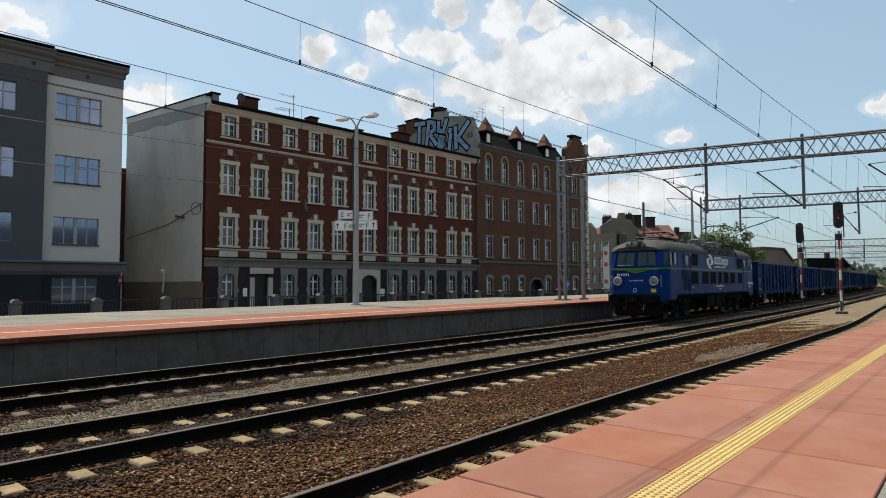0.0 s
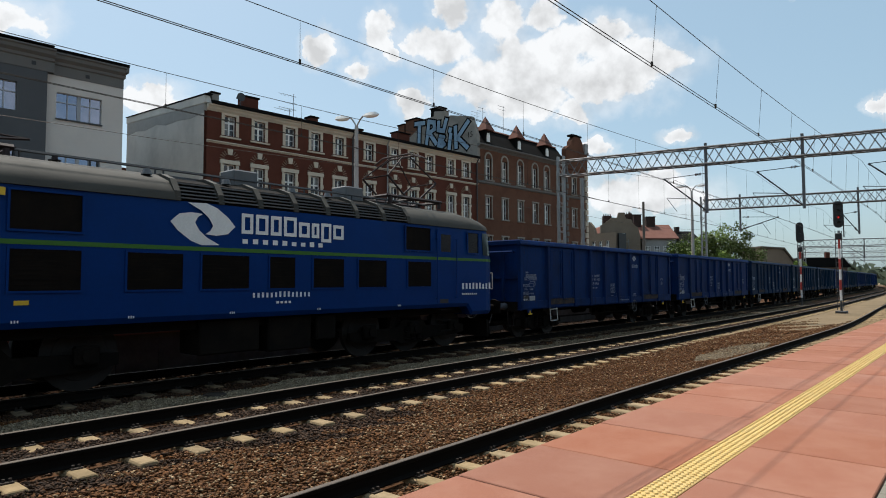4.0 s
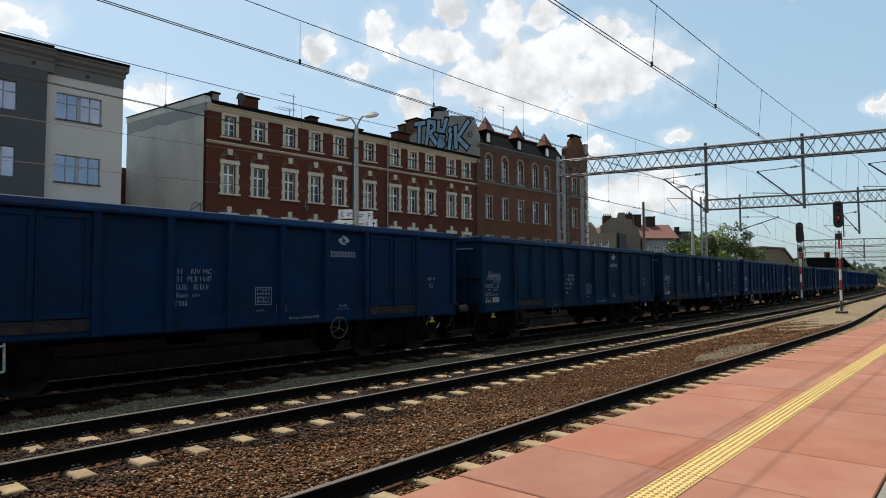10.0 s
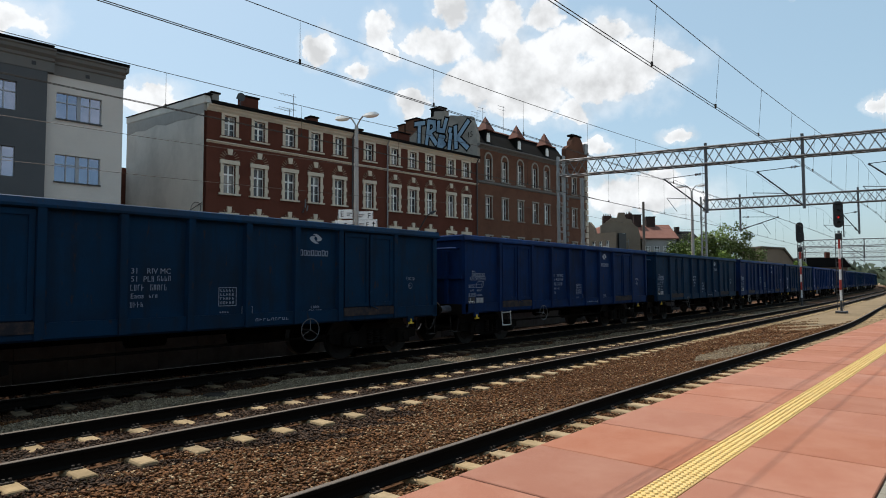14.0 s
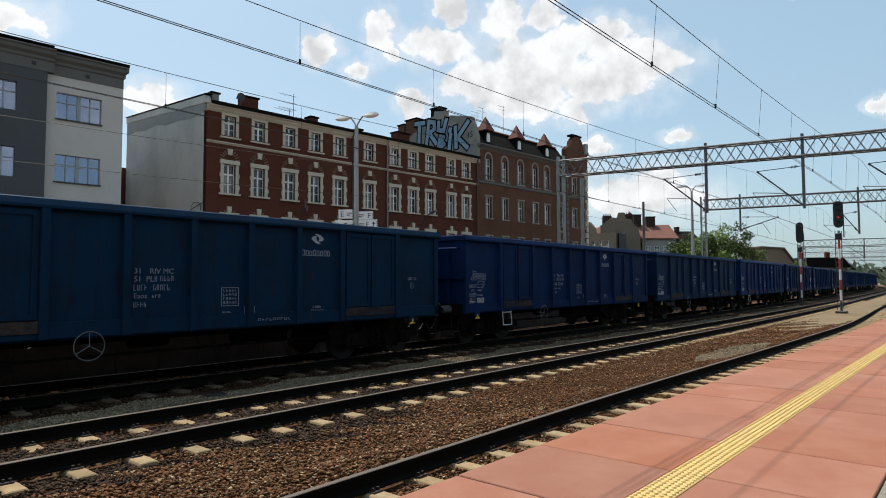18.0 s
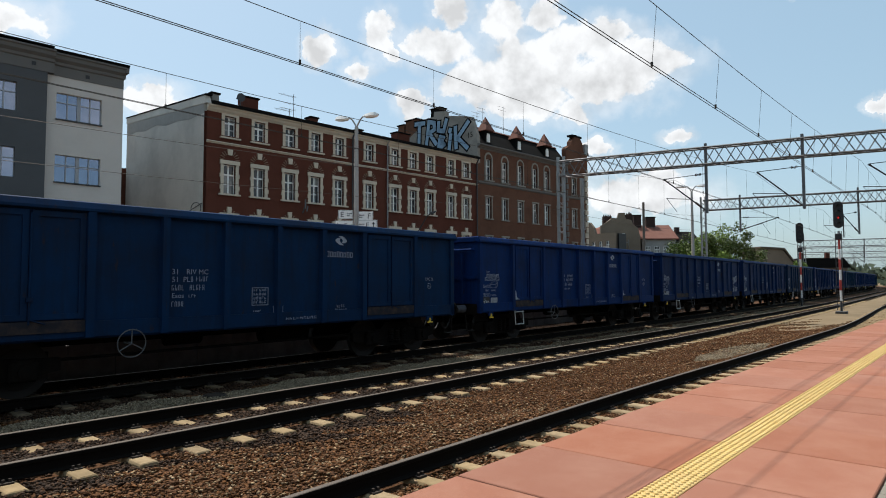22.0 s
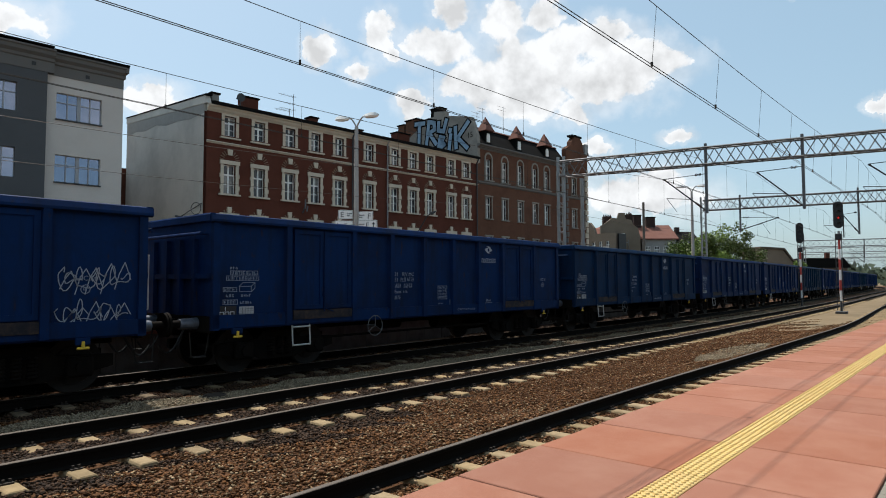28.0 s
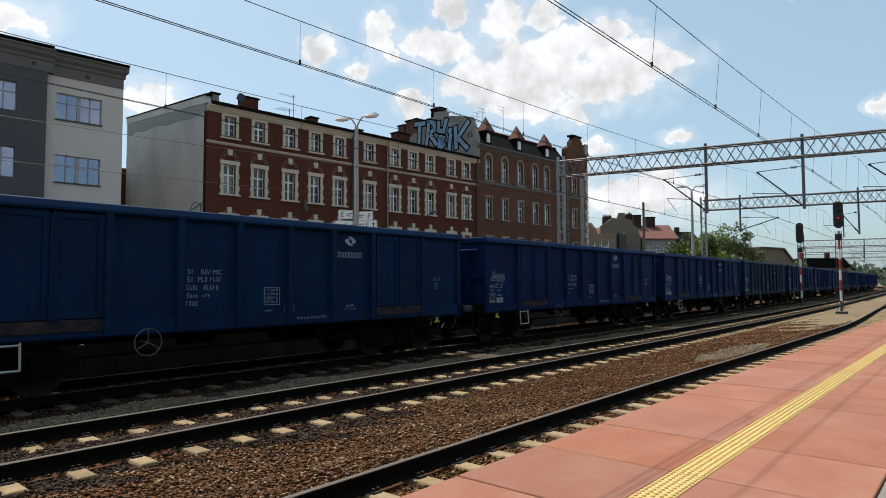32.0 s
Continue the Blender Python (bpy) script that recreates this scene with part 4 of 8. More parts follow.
    for i in range(5):
        r0, r1 = 0.5 * math.sin(i * 0.3), 0.5 * math.sin((i + 1) * 0.3)
        rod(bm, (2.62, 0.55 + 0.06 * i, 14.35), (2.62, 0.55 + 0.06 * (i + 1), 14.35), 0.27 * math.cos(i * 0.25) + 0.02, 0.27 * math.cos((i + 1) * 0.25) * (i < 4) + 0.02, n=16)
    part("satellite_dish", bm, "dark_steel", h, "dark round satellite dish", smooth=True)
    for u, top in ((7.25, 15.75), (6.9, 14.6)):
        bm = B()
        rod(bm, (u, 1.5, 13.4), (u, 1.5, top), 0.025, n=6)
        for k, wd in ((0.2, 1.25), (0.75, 0.8), (1.2, 1.2)):
            if top - k > 14.2:
                rod(bm, (u - wd, 1.5, top - k + 0.02), (u + 0.2, 1.5, top - k), 0.015, n=5)
                for q in range(4):
                    rod(bm, (u - wd * q / 4, 1.25, top - k), (u - wd * q / 4, 1.75, top - k), 0.01, n=4)
        part("roof_aerial", bm, "steel", h, "thin metal television aerial")
    bm = B()
    rod(bm, (3.9, 1.8, 13.5), (3.9, 1.8, 14.25), 0.07)
    part("vent_pipe", bm, "dark_steel", h)
    # wall lamps, notice boards and a cable bracket
    part("notice_board", cuboid(2.62, 2.92, -0.04, 0.0, 0.95, 1.5, 0.01), "white", h, "small white notice board beside the door")
    part("notice_board", cuboid(13.98, 14.75, -0.04, 0.0, 0.75, 1.35, 0.01), "white", h, "white notice board beside the gateway")
    bm = B()
    rod(bm, (7.1, -0.05, 6.8), (7.1, -0.45, 7.3), 0.05)
    rod(bm, (7.1, -0.4, 7.1), (7.1, -0.42, 7.75), 0.06, 0.05, n=10)
    rod(bm, (7.22, -0.4, 6.9), (7.3, -0.42, 7.3), 0.05, 0.04, n=10)
    part("wall_insulator", bm, "grey_steel", h, "small grey cable insulators on the wall", smooth=True)
    bm = B()
    rod(bm, (18.0, 0.0, 5.5), (18.3, -1.2, 7.3), 0.05)
    rod(bm, (18.3, -1.2, 7.3), (18.6, -1.5, 7.6), 0.05)
    rod(bm, (18.5, -1.4, 7.5), (18.8, -1.75, 7.7), 0.14, 0.06)
    part("wall_lamp", bm, "dark_steel", h, "dark street lamp on a wall bracket")
    bm = B()
    ring(bm, (-0.25, 0.8, 6.6), (1, 0.5, 0), 0.38, 0.025)
    for a, b in (((-0.12, 0.3, 6.9), (-0.1, 5.5, 5.9)), ((-0.1, 5.5, 5.9), (-0.1, 13.5, 5.3))):
        rod(bm, a, b, 0.03, n=5)
    rod(bm, (-0.1, 3.0, 6.2), (-0.1, 4.3, 6.4), 0.07, n=6)
    part("cable_loop", bm, "dark_steel", h, "coiled black cable on the gable wall")
    bm = B()
    rod(bm, (-0.12, 6.2, 1.2), (-0.12, 5.9, 2.6), 0.06)
    rod(bm, (-0.2, 5.9, 2.6), (-0.3, 5.85, 2.75), 0.16, 0.12)
    part("floodlight", bm, "white", h, "small white floodlight on the gable wall")


red_house()

BROWN_COLS = (1.59, 4.03, 6.52, 9.0, 11.07, 13.4)


def arch_surround(bm, u, z, w, h, e=0.16, y=-0.06):
    for s in (-1, 1):
        a, b = sorted((u + s * w / 2, u + s * (w / 2 + e)))
        box(bm, a, b, y, 0.1, z, z + h)
    n = 10
    inner = [(u + w / 2 * math.cos(math.pi * i / n), z + h + w / 2 * 1.05 * math.sin(math.pi * i / n)) for i in range(n + 1)]
    outer = [(u + (w / 2 + e) * math.cos(math.pi * i / n), z + h + (w / 2 + e) * 1.05 * math.sin(math.pi * i / n)) for i in range(n + 1)]
    for i in range(n):
        prism(bm, [inner[i], outer[i], outer[i + 1], inner[i + 1]], y, 0.1, "y")


def brown_house():
    h = thing("corner_tenement", None, None, "four-storey brown brick corner house with a dark mansard roof", "building", "row of houses")
    O = ROW @ Matrix.Translation((26.0, 0, 0))
    h.matrix_basis = O
    W, T = 14.7, 19.0
    holes, spec = [], []
    for i, u in enumerate(BROWN_COLS + (16.3, 18.0)):
        for z, w, hh, kind in ((11.5, 0.86, 2.05, "arch"), (7.85, 0.86, 2.05, "mid"), (4.2, 0.86, 1.95, "mid"), (0.75, 0.86, 1.6, "ground")):
            if kind == "ground" and i == 3:
                continue
            if i > 5 and kind == "arch":
                hh = 1.9
            holes.append((u - w / 2, u + w / 2, z, z + hh))
            spec.append((u, z, w, hh, kind))
    holes.append((8.0, 10.2, -0.4, 2.1))
    part("facade_wall", pierced(0, T, -0.45, 14.5, holes), "brick_b", h, "brown brick front wall")
    part("rear_wall", cuboid(0, T, 13.6, 14.0, -0.45, 14.5), "brick_b", h)
    part("end_wall", cuboid(T - 0.35, T, 0.4, 13.6, -0.45, 14.5), "brick_b", h)
    # black sheet painted for the darkness inside the rooms
    part("room_backing", cuboid(0.45, T - 0.4, 0.95, 1.05, -0.45, 14.4), "black", h, "black sheet standing in for the dark of the rooms")
    bm = B()
    prism(bm, [(0, 14.35), (0, 14.8), (-0.4, 14.8), (-0.4, 14.68), (-0.15, 14.5)], 0, W, "x")
    part("eaves_cornice", bm, "cornice", h, "weathered moulded eaves cornice")
    for z in (11.05, 3.55):
        bm = B()
        prism(bm, [(0, z), (0, z + 0.28), (-0.16, z + 0.28), (-0.14, z + 0.1)], 0, T, "x")
        part("string_course", bm, "cornice", h, "weathered stone string course")
    # mansard roof: steep dark front, red tiled top
    bm = B()
    prism(bm, [(-0.2, 14.8), (1.3, 16.7), (12.4, 16.7), (13.9, 14.8)], 0.35, W, "x")
    part("mansard_roof", bm, "roof", h, "steep dark slate mansard roof")
    bm = B()
    prism(bm, [(1.15, 16.7), (1.3, 16.85), (4.0, 17.6), (9.5, 17.6), (12.5, 16.7)], 0.35, W, "x")
    part("roof_top", bm, "tile", h, "faded red sheet roof above the mansard")
    # gable over the neighbour's roof, with painted letters
    bm = B()
    prism(bm, [(-0.05, 13.0), (-0.05, 15.5), (0.65, 17.45), (3.3, 18.05), (4.0, 18.1), (4.0, 18.65), (5.75, 18.9), (5.75, 18.4), (7.6, 18.4), (8.3, 17.4), (12.6, 15.2), (12.6, 13.0)], 0.0, 0.35, "x")
    part("gable_wall", bm, M["sooty_gable"], h, "sooty grey rendered gable wall")
    strokes = (
        ((8.41, 18.1), (7.17, 18.0)), ((7.84, 18.0), (7.92, 15.83)),
        ((6.81, 15.66), (6.45, 18.0), (5.7, 17.77), (5.65, 17.1), (6.4, 16.85), (5.45, 15.64)),
        ((5.05, 17.67), (5.1, 16.91), (4.39, 16.7), (4.0, 17.75)),
        ((5.07, 15.2), (4.84, 16.2), (4.39, 16.04), (4.66, 15.71), (4.32, 15.36), (4.93, 15.08)),
        ((3.63, 14.79), (3.42, 16.15)), ((3.51, 16.55), (3.47, 16.7)),
        ((2.69, 14.83), (2.78, 16.77)), ((1.12, 17.03), (2.49, 15.72), (1.27, 14.61)),
    )
    for wide, mt, off in ((0.74, "soot", -0.012), (0.42, M["spray_blue"], -0.026)):
        bm = B()
        for path in strokes:
            for p, q in zip(path, path[1:]):
                p, q = Vector(p), Vector(q)
                t = (q - p).normalized()
                n = Vector((-t.y, t.x)) * wide / 2
                p, q = p - t * wide * 0.4, q + t * wide * 0.4
                prism(bm, [tuple(p - n), tuple(q - n), tuple(q + n), tuple(p + n)], off, off + 0.01, "x")
        part("graffiti", bm, mt, h, "blue sprayed letters outlined in black")["kind"] = "stuff"
    bm = text_mesh("15", 0.75, 0.004)
    g = part("graffiti", bm, "soot", h, "small black sprayed figures")
    g.matrix_basis = Matrix.Translation((-0.02, 1.25, 15.5)) @ Matrix(((0, 0, -1, 0), (-1, 0, 0, 0), (0, 1, 0, 0), (0, 0, 0, 1)))
    for y, z0, z1, w in ((5.0, 16.9, 19.2, 1.3), (8.4, 16.5, 18.7, 1.7), (10.3, 15.8, 18.4, 1.0)):
        c = part("chimney", cuboid(0.1, 1.0, y, y + w, z0, z1, 0.03), "brick_b" if y > 5 else "roof", h, "sooty brick chimney")
        part("chimney_cap", cuboid(0.0, 1.1, y - 0.1, y + w + 0.1, z1, z1 + 0.12, 0.02), "roof", c)
    for u, z, w, hh, kind in spec:
        f = window(h, u, z, w, hh)
        bm = B()
        if kind == "arch" and u < 15:
            arch_surround(bm, u, z, w, hh)
            sill(bm, u, z, w + 0.5, 0.2, 0.12)
            n = 8
            lun = B()
            prism(lun, [(u + w / 2 * math.cos(math.pi * i / n), z + hh + w / 2 * math.sin(math.pi * i / n)) for i in range(n + 1)], -0.02, 0.02, "y")
            q = part("lunette", lun, "brick_b", f, "blind arch above the window")
            q.matrix_basis = f.matrix_basis.inverted()
        else:
            e = 0.1
            for s in (-1, 1):
                a, b = sorted((u + s * w / 2, u + s * (w / 2 + e)))
                box(bm, a, b, -0.05, 0.1, z, z + hh)
            if kind == "ground":
                prism(bm, [(u - w / 2 - 0.22, z + hh - 0.3), (u - w / 2, z + hh - 0.2), (u, z + hh), (u + w / 2, z + hh - 0.2), (u + w / 2 + 0.22, z + hh - 0.3), (u + w / 2 + 0.1, z + hh + 0.1), (u, z + hh + 0.24), (u - w / 2 - 0.1, z + hh + 0.1)], -0.08, 0.1, "y")
            else:
                box(bm, u - w / 2 - e - 0.06, u + w / 2 + e + 0.06, -0.1, 0.1, z + hh, z + hh + 0.14)
            sill(bm, u, z, w + 0.34, 0.15, 0.1)
        q = part("window_surround", bm, "stone_trim", f, "grey stone surround")
        q.matrix_basis = f.matrix_basis.inverted()
    # gateway
    part("gate_shadow", cuboid(8.0, 10.2, 0.6, 0.65, -0.4, 2.1), "black", h, "dark recessed gateway")
    bm = B()
    n = 10
    for i in range(n):
        t0, t1 = math.pi * i / n, math.pi * (i + 1) / n
        pt = lambda r, t: (9.1 + r * math.cos(t), 1.3 + (r * 0.75) * math.sin(t))
        prism(bm, [pt(1.1, t0), pt(1.4, t0), pt(1.4, t1), pt(1.1, t1)], -0.08, 0.1, "y")
    for s in (-1, 1):
        a, b = sorted((9.1 + s * 1.1, 9.1 + s * 1.4))
        box(bm, a, b, -0.08, 0.1, -0.4, 1.3)
    part("gateway_arch", bm, "cornice", h, "grey stone gateway arch")
    # dormers
    for u in (1.6, 6.4, 11.2):
        d = part("dormer", cuboid(u - 0.42, u + 0.42, 0.05, 1.6, 15.0, 16.3), "roof", h, "small dark dormer")
        bm = B()
        apex = bm.verts.new((u, 0.35, 17.7))
        c = [bm.verts.new(k) for k in ((u - 0.62, -0.3, 16.25), (u + 0.62, -0.3, 16.25), (u + 0.62, 0.95, 16.25), (u - 0.62, 0.95, 16.25))]
        for i in range(4):
            bm.faces.new((c[i], c[(i + 1) % 4], apex))
        bm.faces.new(c[::-1])
        part("dormer_roof", bm, "tile", d, "pointed red dormer roof")
        bm = B()
        prism(bm, [(u - 0.22, 15.15), (u + 0.22, 15.15), (u + 0.22, 15.75), (u + 0.14, 15.98), (u - 0.14, 15.98), (u - 0.22, 15.75)], -0.05, 0.03, "y")
        part("dormer_window", bm, "frame", d, "small white arched dormer window")
    # corner bay with a shaped gable
    bm = B()
    prism(bm, [(W, 14.3), (T, 14.3), (T, 16.3), (T - 0.5, 16.3), (T - 0.9, 16.9), (T - 1.0, 17.6), (T - 1.5, 18.1), (W + 1.7, 18.1), (W + 1.1, 17.5), (W + 1.0, 16.9), (W + 0.5, 16.9), (W, 16.5)], -0.1, 0.5, "y")
    part("corner_gable", bm, "brick_b", h, "shaped brick corner gable")
    bm = B()
    box(bm, W + 1.2, T - 1.2, -0.16, 0.56, 18.1, 18.3)
    part("gable_cap", bm, "roof", h)
    window(h, 17.2, 15.0, 0.7, 1.5, y=-0.08)
    for k in range(22):
        wd = 0.3 if k % 2 else 0.5
        part("quoin_stone", cuboid(T - wd, T + 0.04, -0.14, 0.3, 0.2 + k * 0.66, 0.2 + k * 0.66 + 0.55), "stucco", h)
        part("quoin_stone", cuboid(W, W + wd * 0.8, -0.12, 0.1, 0.2 + k * 0.66, 0.2 + k * 0.66 + 0.5), "cornice", h)
    part("pinnacle", cuboid(T - 0.6, T + 0.06, -0.2, 0.5, 16.3, 17.6, 0.03), "steel", h, "grey boxed corner post")
    for u, z in ((4.3, 19.6), (7.6, 20.4), (3.4, 19.0)):
        bm = B()
        rod(bm, (u, 3.0, 17.6), (u, 3.0, z), 0.025, n=5)
        for k in (0.1, 0.45):
            rod(bm, (u - 0.9, 3.0, z - k), (u + 0.4, 3.0, z - k), 0.014, n=4)
        part("roof_aerial", bm, "steel", h, "thin metal television aerial")
    # parking signs before the house
    for u, v in ((1.0, 9.0), (10.6, 8.8)):
        s = thing("parking_sign", None, None, "blue square parking sign with a white letter on a post", "road sign", "parking signs")
        s.matrix_basis = O @ Matrix.Translation((u, -v, -0.5))
        bm = B()
        rod(bm, (0, 0, 0.0), (0, 0, 2.5), 0.035)
        part("post", bm, "steel", s)
        part("panel", cuboid(-0.32, 0.32, -0.05, -0.02, 1.75, 2.45, 0.008), M["sign_blue"], s)
        t = part("letter", text_mesh("P", 0.62, 0.004), "white", s)
        t.matrix_basis = Matrix.Translation((-0.17, -0.055, 1.87)) @ Matrix.Rotation(radians(90), 4, "X")


def text_mesh(body, size, thick):
    """Letters of the built-in font as a bmesh, in the x-y plane."""
    cu = bpy.data.curves.new("letters", "FONT")
    cu.body, cu.size, cu.extrude, cu.resolution_u = body, size, thick, 2
    ob = bpy.data.objects.new("letters", cu)
    scene.collection.objects.link(ob)
    me = bpy.data.meshes.new_from_object(ob)
    bm = B()
    bm.from_mesh(me)
    bpy.data.objects.remove(ob)
    bpy.data.curves.remove(cu)
    bpy.data.meshes.remove(me)
    return bm


M["spray_blue"] = material("pale_blue_spray_paint", (0.22, 0.335, 0.45), 0.8, grain=8, stain=1.5, stain_amount=0.35)
M["sign_blue"] = material("blue_sign_face", (0.01, 0.05, 0.30), 0.5)
brown_house()


def grey_house():
    h = thing("rendered_town_house", None, None, "white and blue-grey rendered town house with a dark ground floor", "building", "row of houses")
    h.matrix_basis = ROW
    R, S, L = -5.0, -8.9, -30.0
    holes = [(-8.38, -6.13, z, z + hh) for z, hh in ((10.76, 1.44), (7.33, 1.48), (3.98, 1.46))]
    part("front_wall", pierced(S, R, 3.0, 13.08, holes), "white_wall", h, "off-white rendered front wall")
    left = []
    for c in (-11.35, -14.4, -17.5, -20.6, -23.7, -26.8):
        left += [(c - 1.1, c + 1.1, z, z + hh) for z, hh in ((10.75, 1.5), (7.3, 1.55), (4.0, 1.5))]
    part("projecting_wall", pierced(L, S, 3.0, 13.08, left, y=-0.35), "grey_wall", h, "blue-grey rendered projecting wall")
    part("projecting_return", cuboid(S - 0.02, S, -0.33, 0.1, 3.0, 13.08), "grey_wall", h)
    low = [(-8.35, -6.13, 0.75, 2.15)]
    part("ground_floor_wall", pierced(S, R, -0.45, 2.35, low, y=-0.02), "navy_wall", h, "dark navy ground-floor wall")
    part("ground_floor_front", cuboid(L, S, -0.37, 0.3, -0.45, 2.35), "navy_wall", h)
    part("side_wall", cuboid(R - 0.35, R, 0.38, 14, -0.45, 14.2), "white_wall", h, "pale rendered side wall")
    # the rooms' darkness, drawn as one black sheet
    part("room_backing", cuboid(L, R - 0.4, 0.95, 1.05, -0.45, 13.0), "black", h, "black sheet standing in for the dark of the rooms")
    part("rear_wall", cuboid(L, R - 0.4, 13.6, 14, -0.45, 14.2), "white_wall", h)
    part("roof", cuboid(L, R + 0.2, -0.4, 14.1, 14.28, 14.36), "roof", h)
    for a, b, y in ((S, R, 0.0), (L, S + 0.0, -0.35)):
        bm = B()
        prism(bm, [(y + 0.3, 13.08), (y - 0.03, 13.08), (y - 0.03, 13.62), (y - 0.10, 13.68), (y - 0.12, 13.82), (y - 0.28, 13.96), (y - 0.32, 14.14), (y - 0.4, 14.19), (y - 0.4, 14.27), (y + 0.3, 14.27)], a, b + (0.0 if b == R else 0.3), "x")
        part("eaves_cornice", bm, "cornice", h, "stepped grey eaves cornice")
        part("gutter", cuboid(a, b + 0.2, y - 0.45, y + 0.3, 14.37, 14.43), "roof", h, "dark metal roof edge")
    part("cornice_return", cuboid(R, R + 0.17, -0.4, 14, 13.97, 14.27), "cornice", h)
    part("cornice_step", cuboid(R, R + 0.08, -0.12, 14, 13.68, 13.96), "cornice", h)
    bm = B()
    prism(bm, [(0.3, 2.3), (-0.05, 2.3), (-0.18, 2.5), (-0.25, 2.9), (-0.4, 2.95), (-0.4, 3.05), (0.3, 3.05)], S, R + 0.3, "x")
    prism(bm, [(-0.05, 2.3), (-0.40, 2.3), (-0.53, 2.5), (-0.6, 2.9), (-0.75, 2.95), (-0.75, 3.05), (-0.05, 3.05)], L, S, "x")
    part("shop_cornice", bm, "cornice", h, "dark grey cornice over the ground floor")
    for u, y, z in ((-6.9, -0.03, 13.25), (-9.55, -0.38, 13.3), (-12.0, -0.38, 13.3)):
        part("vent_hole", cuboid(u - 0.1, u + 0.1, y - 0.02, y + 0.02, z, z + 0.2), "black", h)
    for c, y, zz in ((-7.255, 0.14, ((10.76, 1.44), (7.33, 1.48), (3.98, 1.46), (0.75, 1.4))), *[(c, -0.2, ((10.75, 1.5), (7.3, 1.55), (4.0, 1.5))) for c in (-11.35, -14.4, -17.5)]):
        w = 2.25 if c > -8 else 2.2
        for z, hh in zz:
            f = window(h, c, z, w, hh, y=y, wings=4, transom=0.64, lower_bar=False, style="coated")
            bm = B()
            box(bm, -0.04, w + 0.04, -y - 0.09, 0.02, -0.07, 0.0)
            part("sill", bm, "dark_steel", f, "dark metal sill")
            part("mullion", cuboid(w / 2 - 0.09, w / 2 + 0.09, -0.02, 0.09, 0, hh), "grey_frame", f)
    # narrow brick yard wall seen in the gap between the houses
    g = thing("yard_building", cuboid(-5.6, 1.5, 14.4, 19, -0.45, 11.0), "brick", "narrow dark brick building in the gap", "building")
    g.matrix_basis = ROW
    s = thing("no_entry_sign", None, None, "round red and white road sign beside the dark house", "road sign")
    s.matrix_basis = ROW @ Matrix.Translation((-5.1, -0.7, -0.4))
    bm = B()
    rod(bm, (0, 0, 0), (0, 0, 2.9), 0.035)
    part("post", bm, "steel", s)
    bm = B()
    rod(bm, (-0.05, 0.0, 2.4), (-0.07, 0, 2.4), 0.3, n=24)
    part("disc", bm, "red", s)
    part("white_bar", cuboid(-0.078, -0.065, -0.2, 0.2, 2.34, 2.46), "white", s)


grey_house()
# ---------------------------------------------------------------- fence along the street
def fence():
    f = thing("street_fence", None, None, "black iron railing with squat stone posts along the street", "fence")
    y, z0, z1 = 27.0, -0.42, 1.18
    xs = [-3.9 + 2.8 * k for k in range(27)]
    post = B()
    box(post, -0.17, 0.17, -0.17, 0.17, z0, z1 - 0.1)
    bevelled(post, 0.02)
    v = box(post, -0.2, 0.2, -0.2, 0.2, z1 - 0.1, z1 - 0.04)
    prism(post, [(-0.19, z1 - 0.04), (0.19, z1 - 0.04), (0.06, z1 + 0.08), (-0.06, z1 + 0.08)], -0.17, 0.17, "y")
    pm = finish("stone_post", post, "cornice")
    bm = B()
    box(bm, -0.012, 0.012, -0.012, 0.012, z0 + 0.1, z1 - 0.03)
    bar_mesh = finish("railing_bar", bm, "black")
    rest = B()
    for k, x in enumerate(xs):
        ob = part("stone_post", pm, None, f, "weathered stone fence post")
        ob.location = (x, y, 0)
        if k + 1 < len(xs):
            for z in (z1 - 0.06, z0 + 0.22):
                part("railing_rail", cuboid(x + 0.15, x + 2.65, y - 0.025, y + 0.025, z, z + 0.05), "black", f)
            for j in range(20):
                xb = x + 0.26 + j * 0.12
                if k < 15:
                    b = part("railing_bar", bar_mesh, None, f)
                    b.location = (xb, y, 0)
                else:
                    box(rest, xb - 0.012, xb + 0.012, y - 0.012, y + 0.012, z0 + 0.1, z1 - 0.03)
    part("railing_bars", rest, "black", f)["kind"] = "stuff"
    part("fence_plinth", cuboid(-4, 75, y - 0.15, y + 0.15, -0.6, z0 + 0.06), "concrete", f)


fence()


# ---------------------------------------------------------------- platform lamps
M["pole_grey"] = material("pale_grey_lamp_paint", (0.36, 0.345, 0.32), 0.65, 0.0, grain=30, stain=2, stain_amount=0.3)


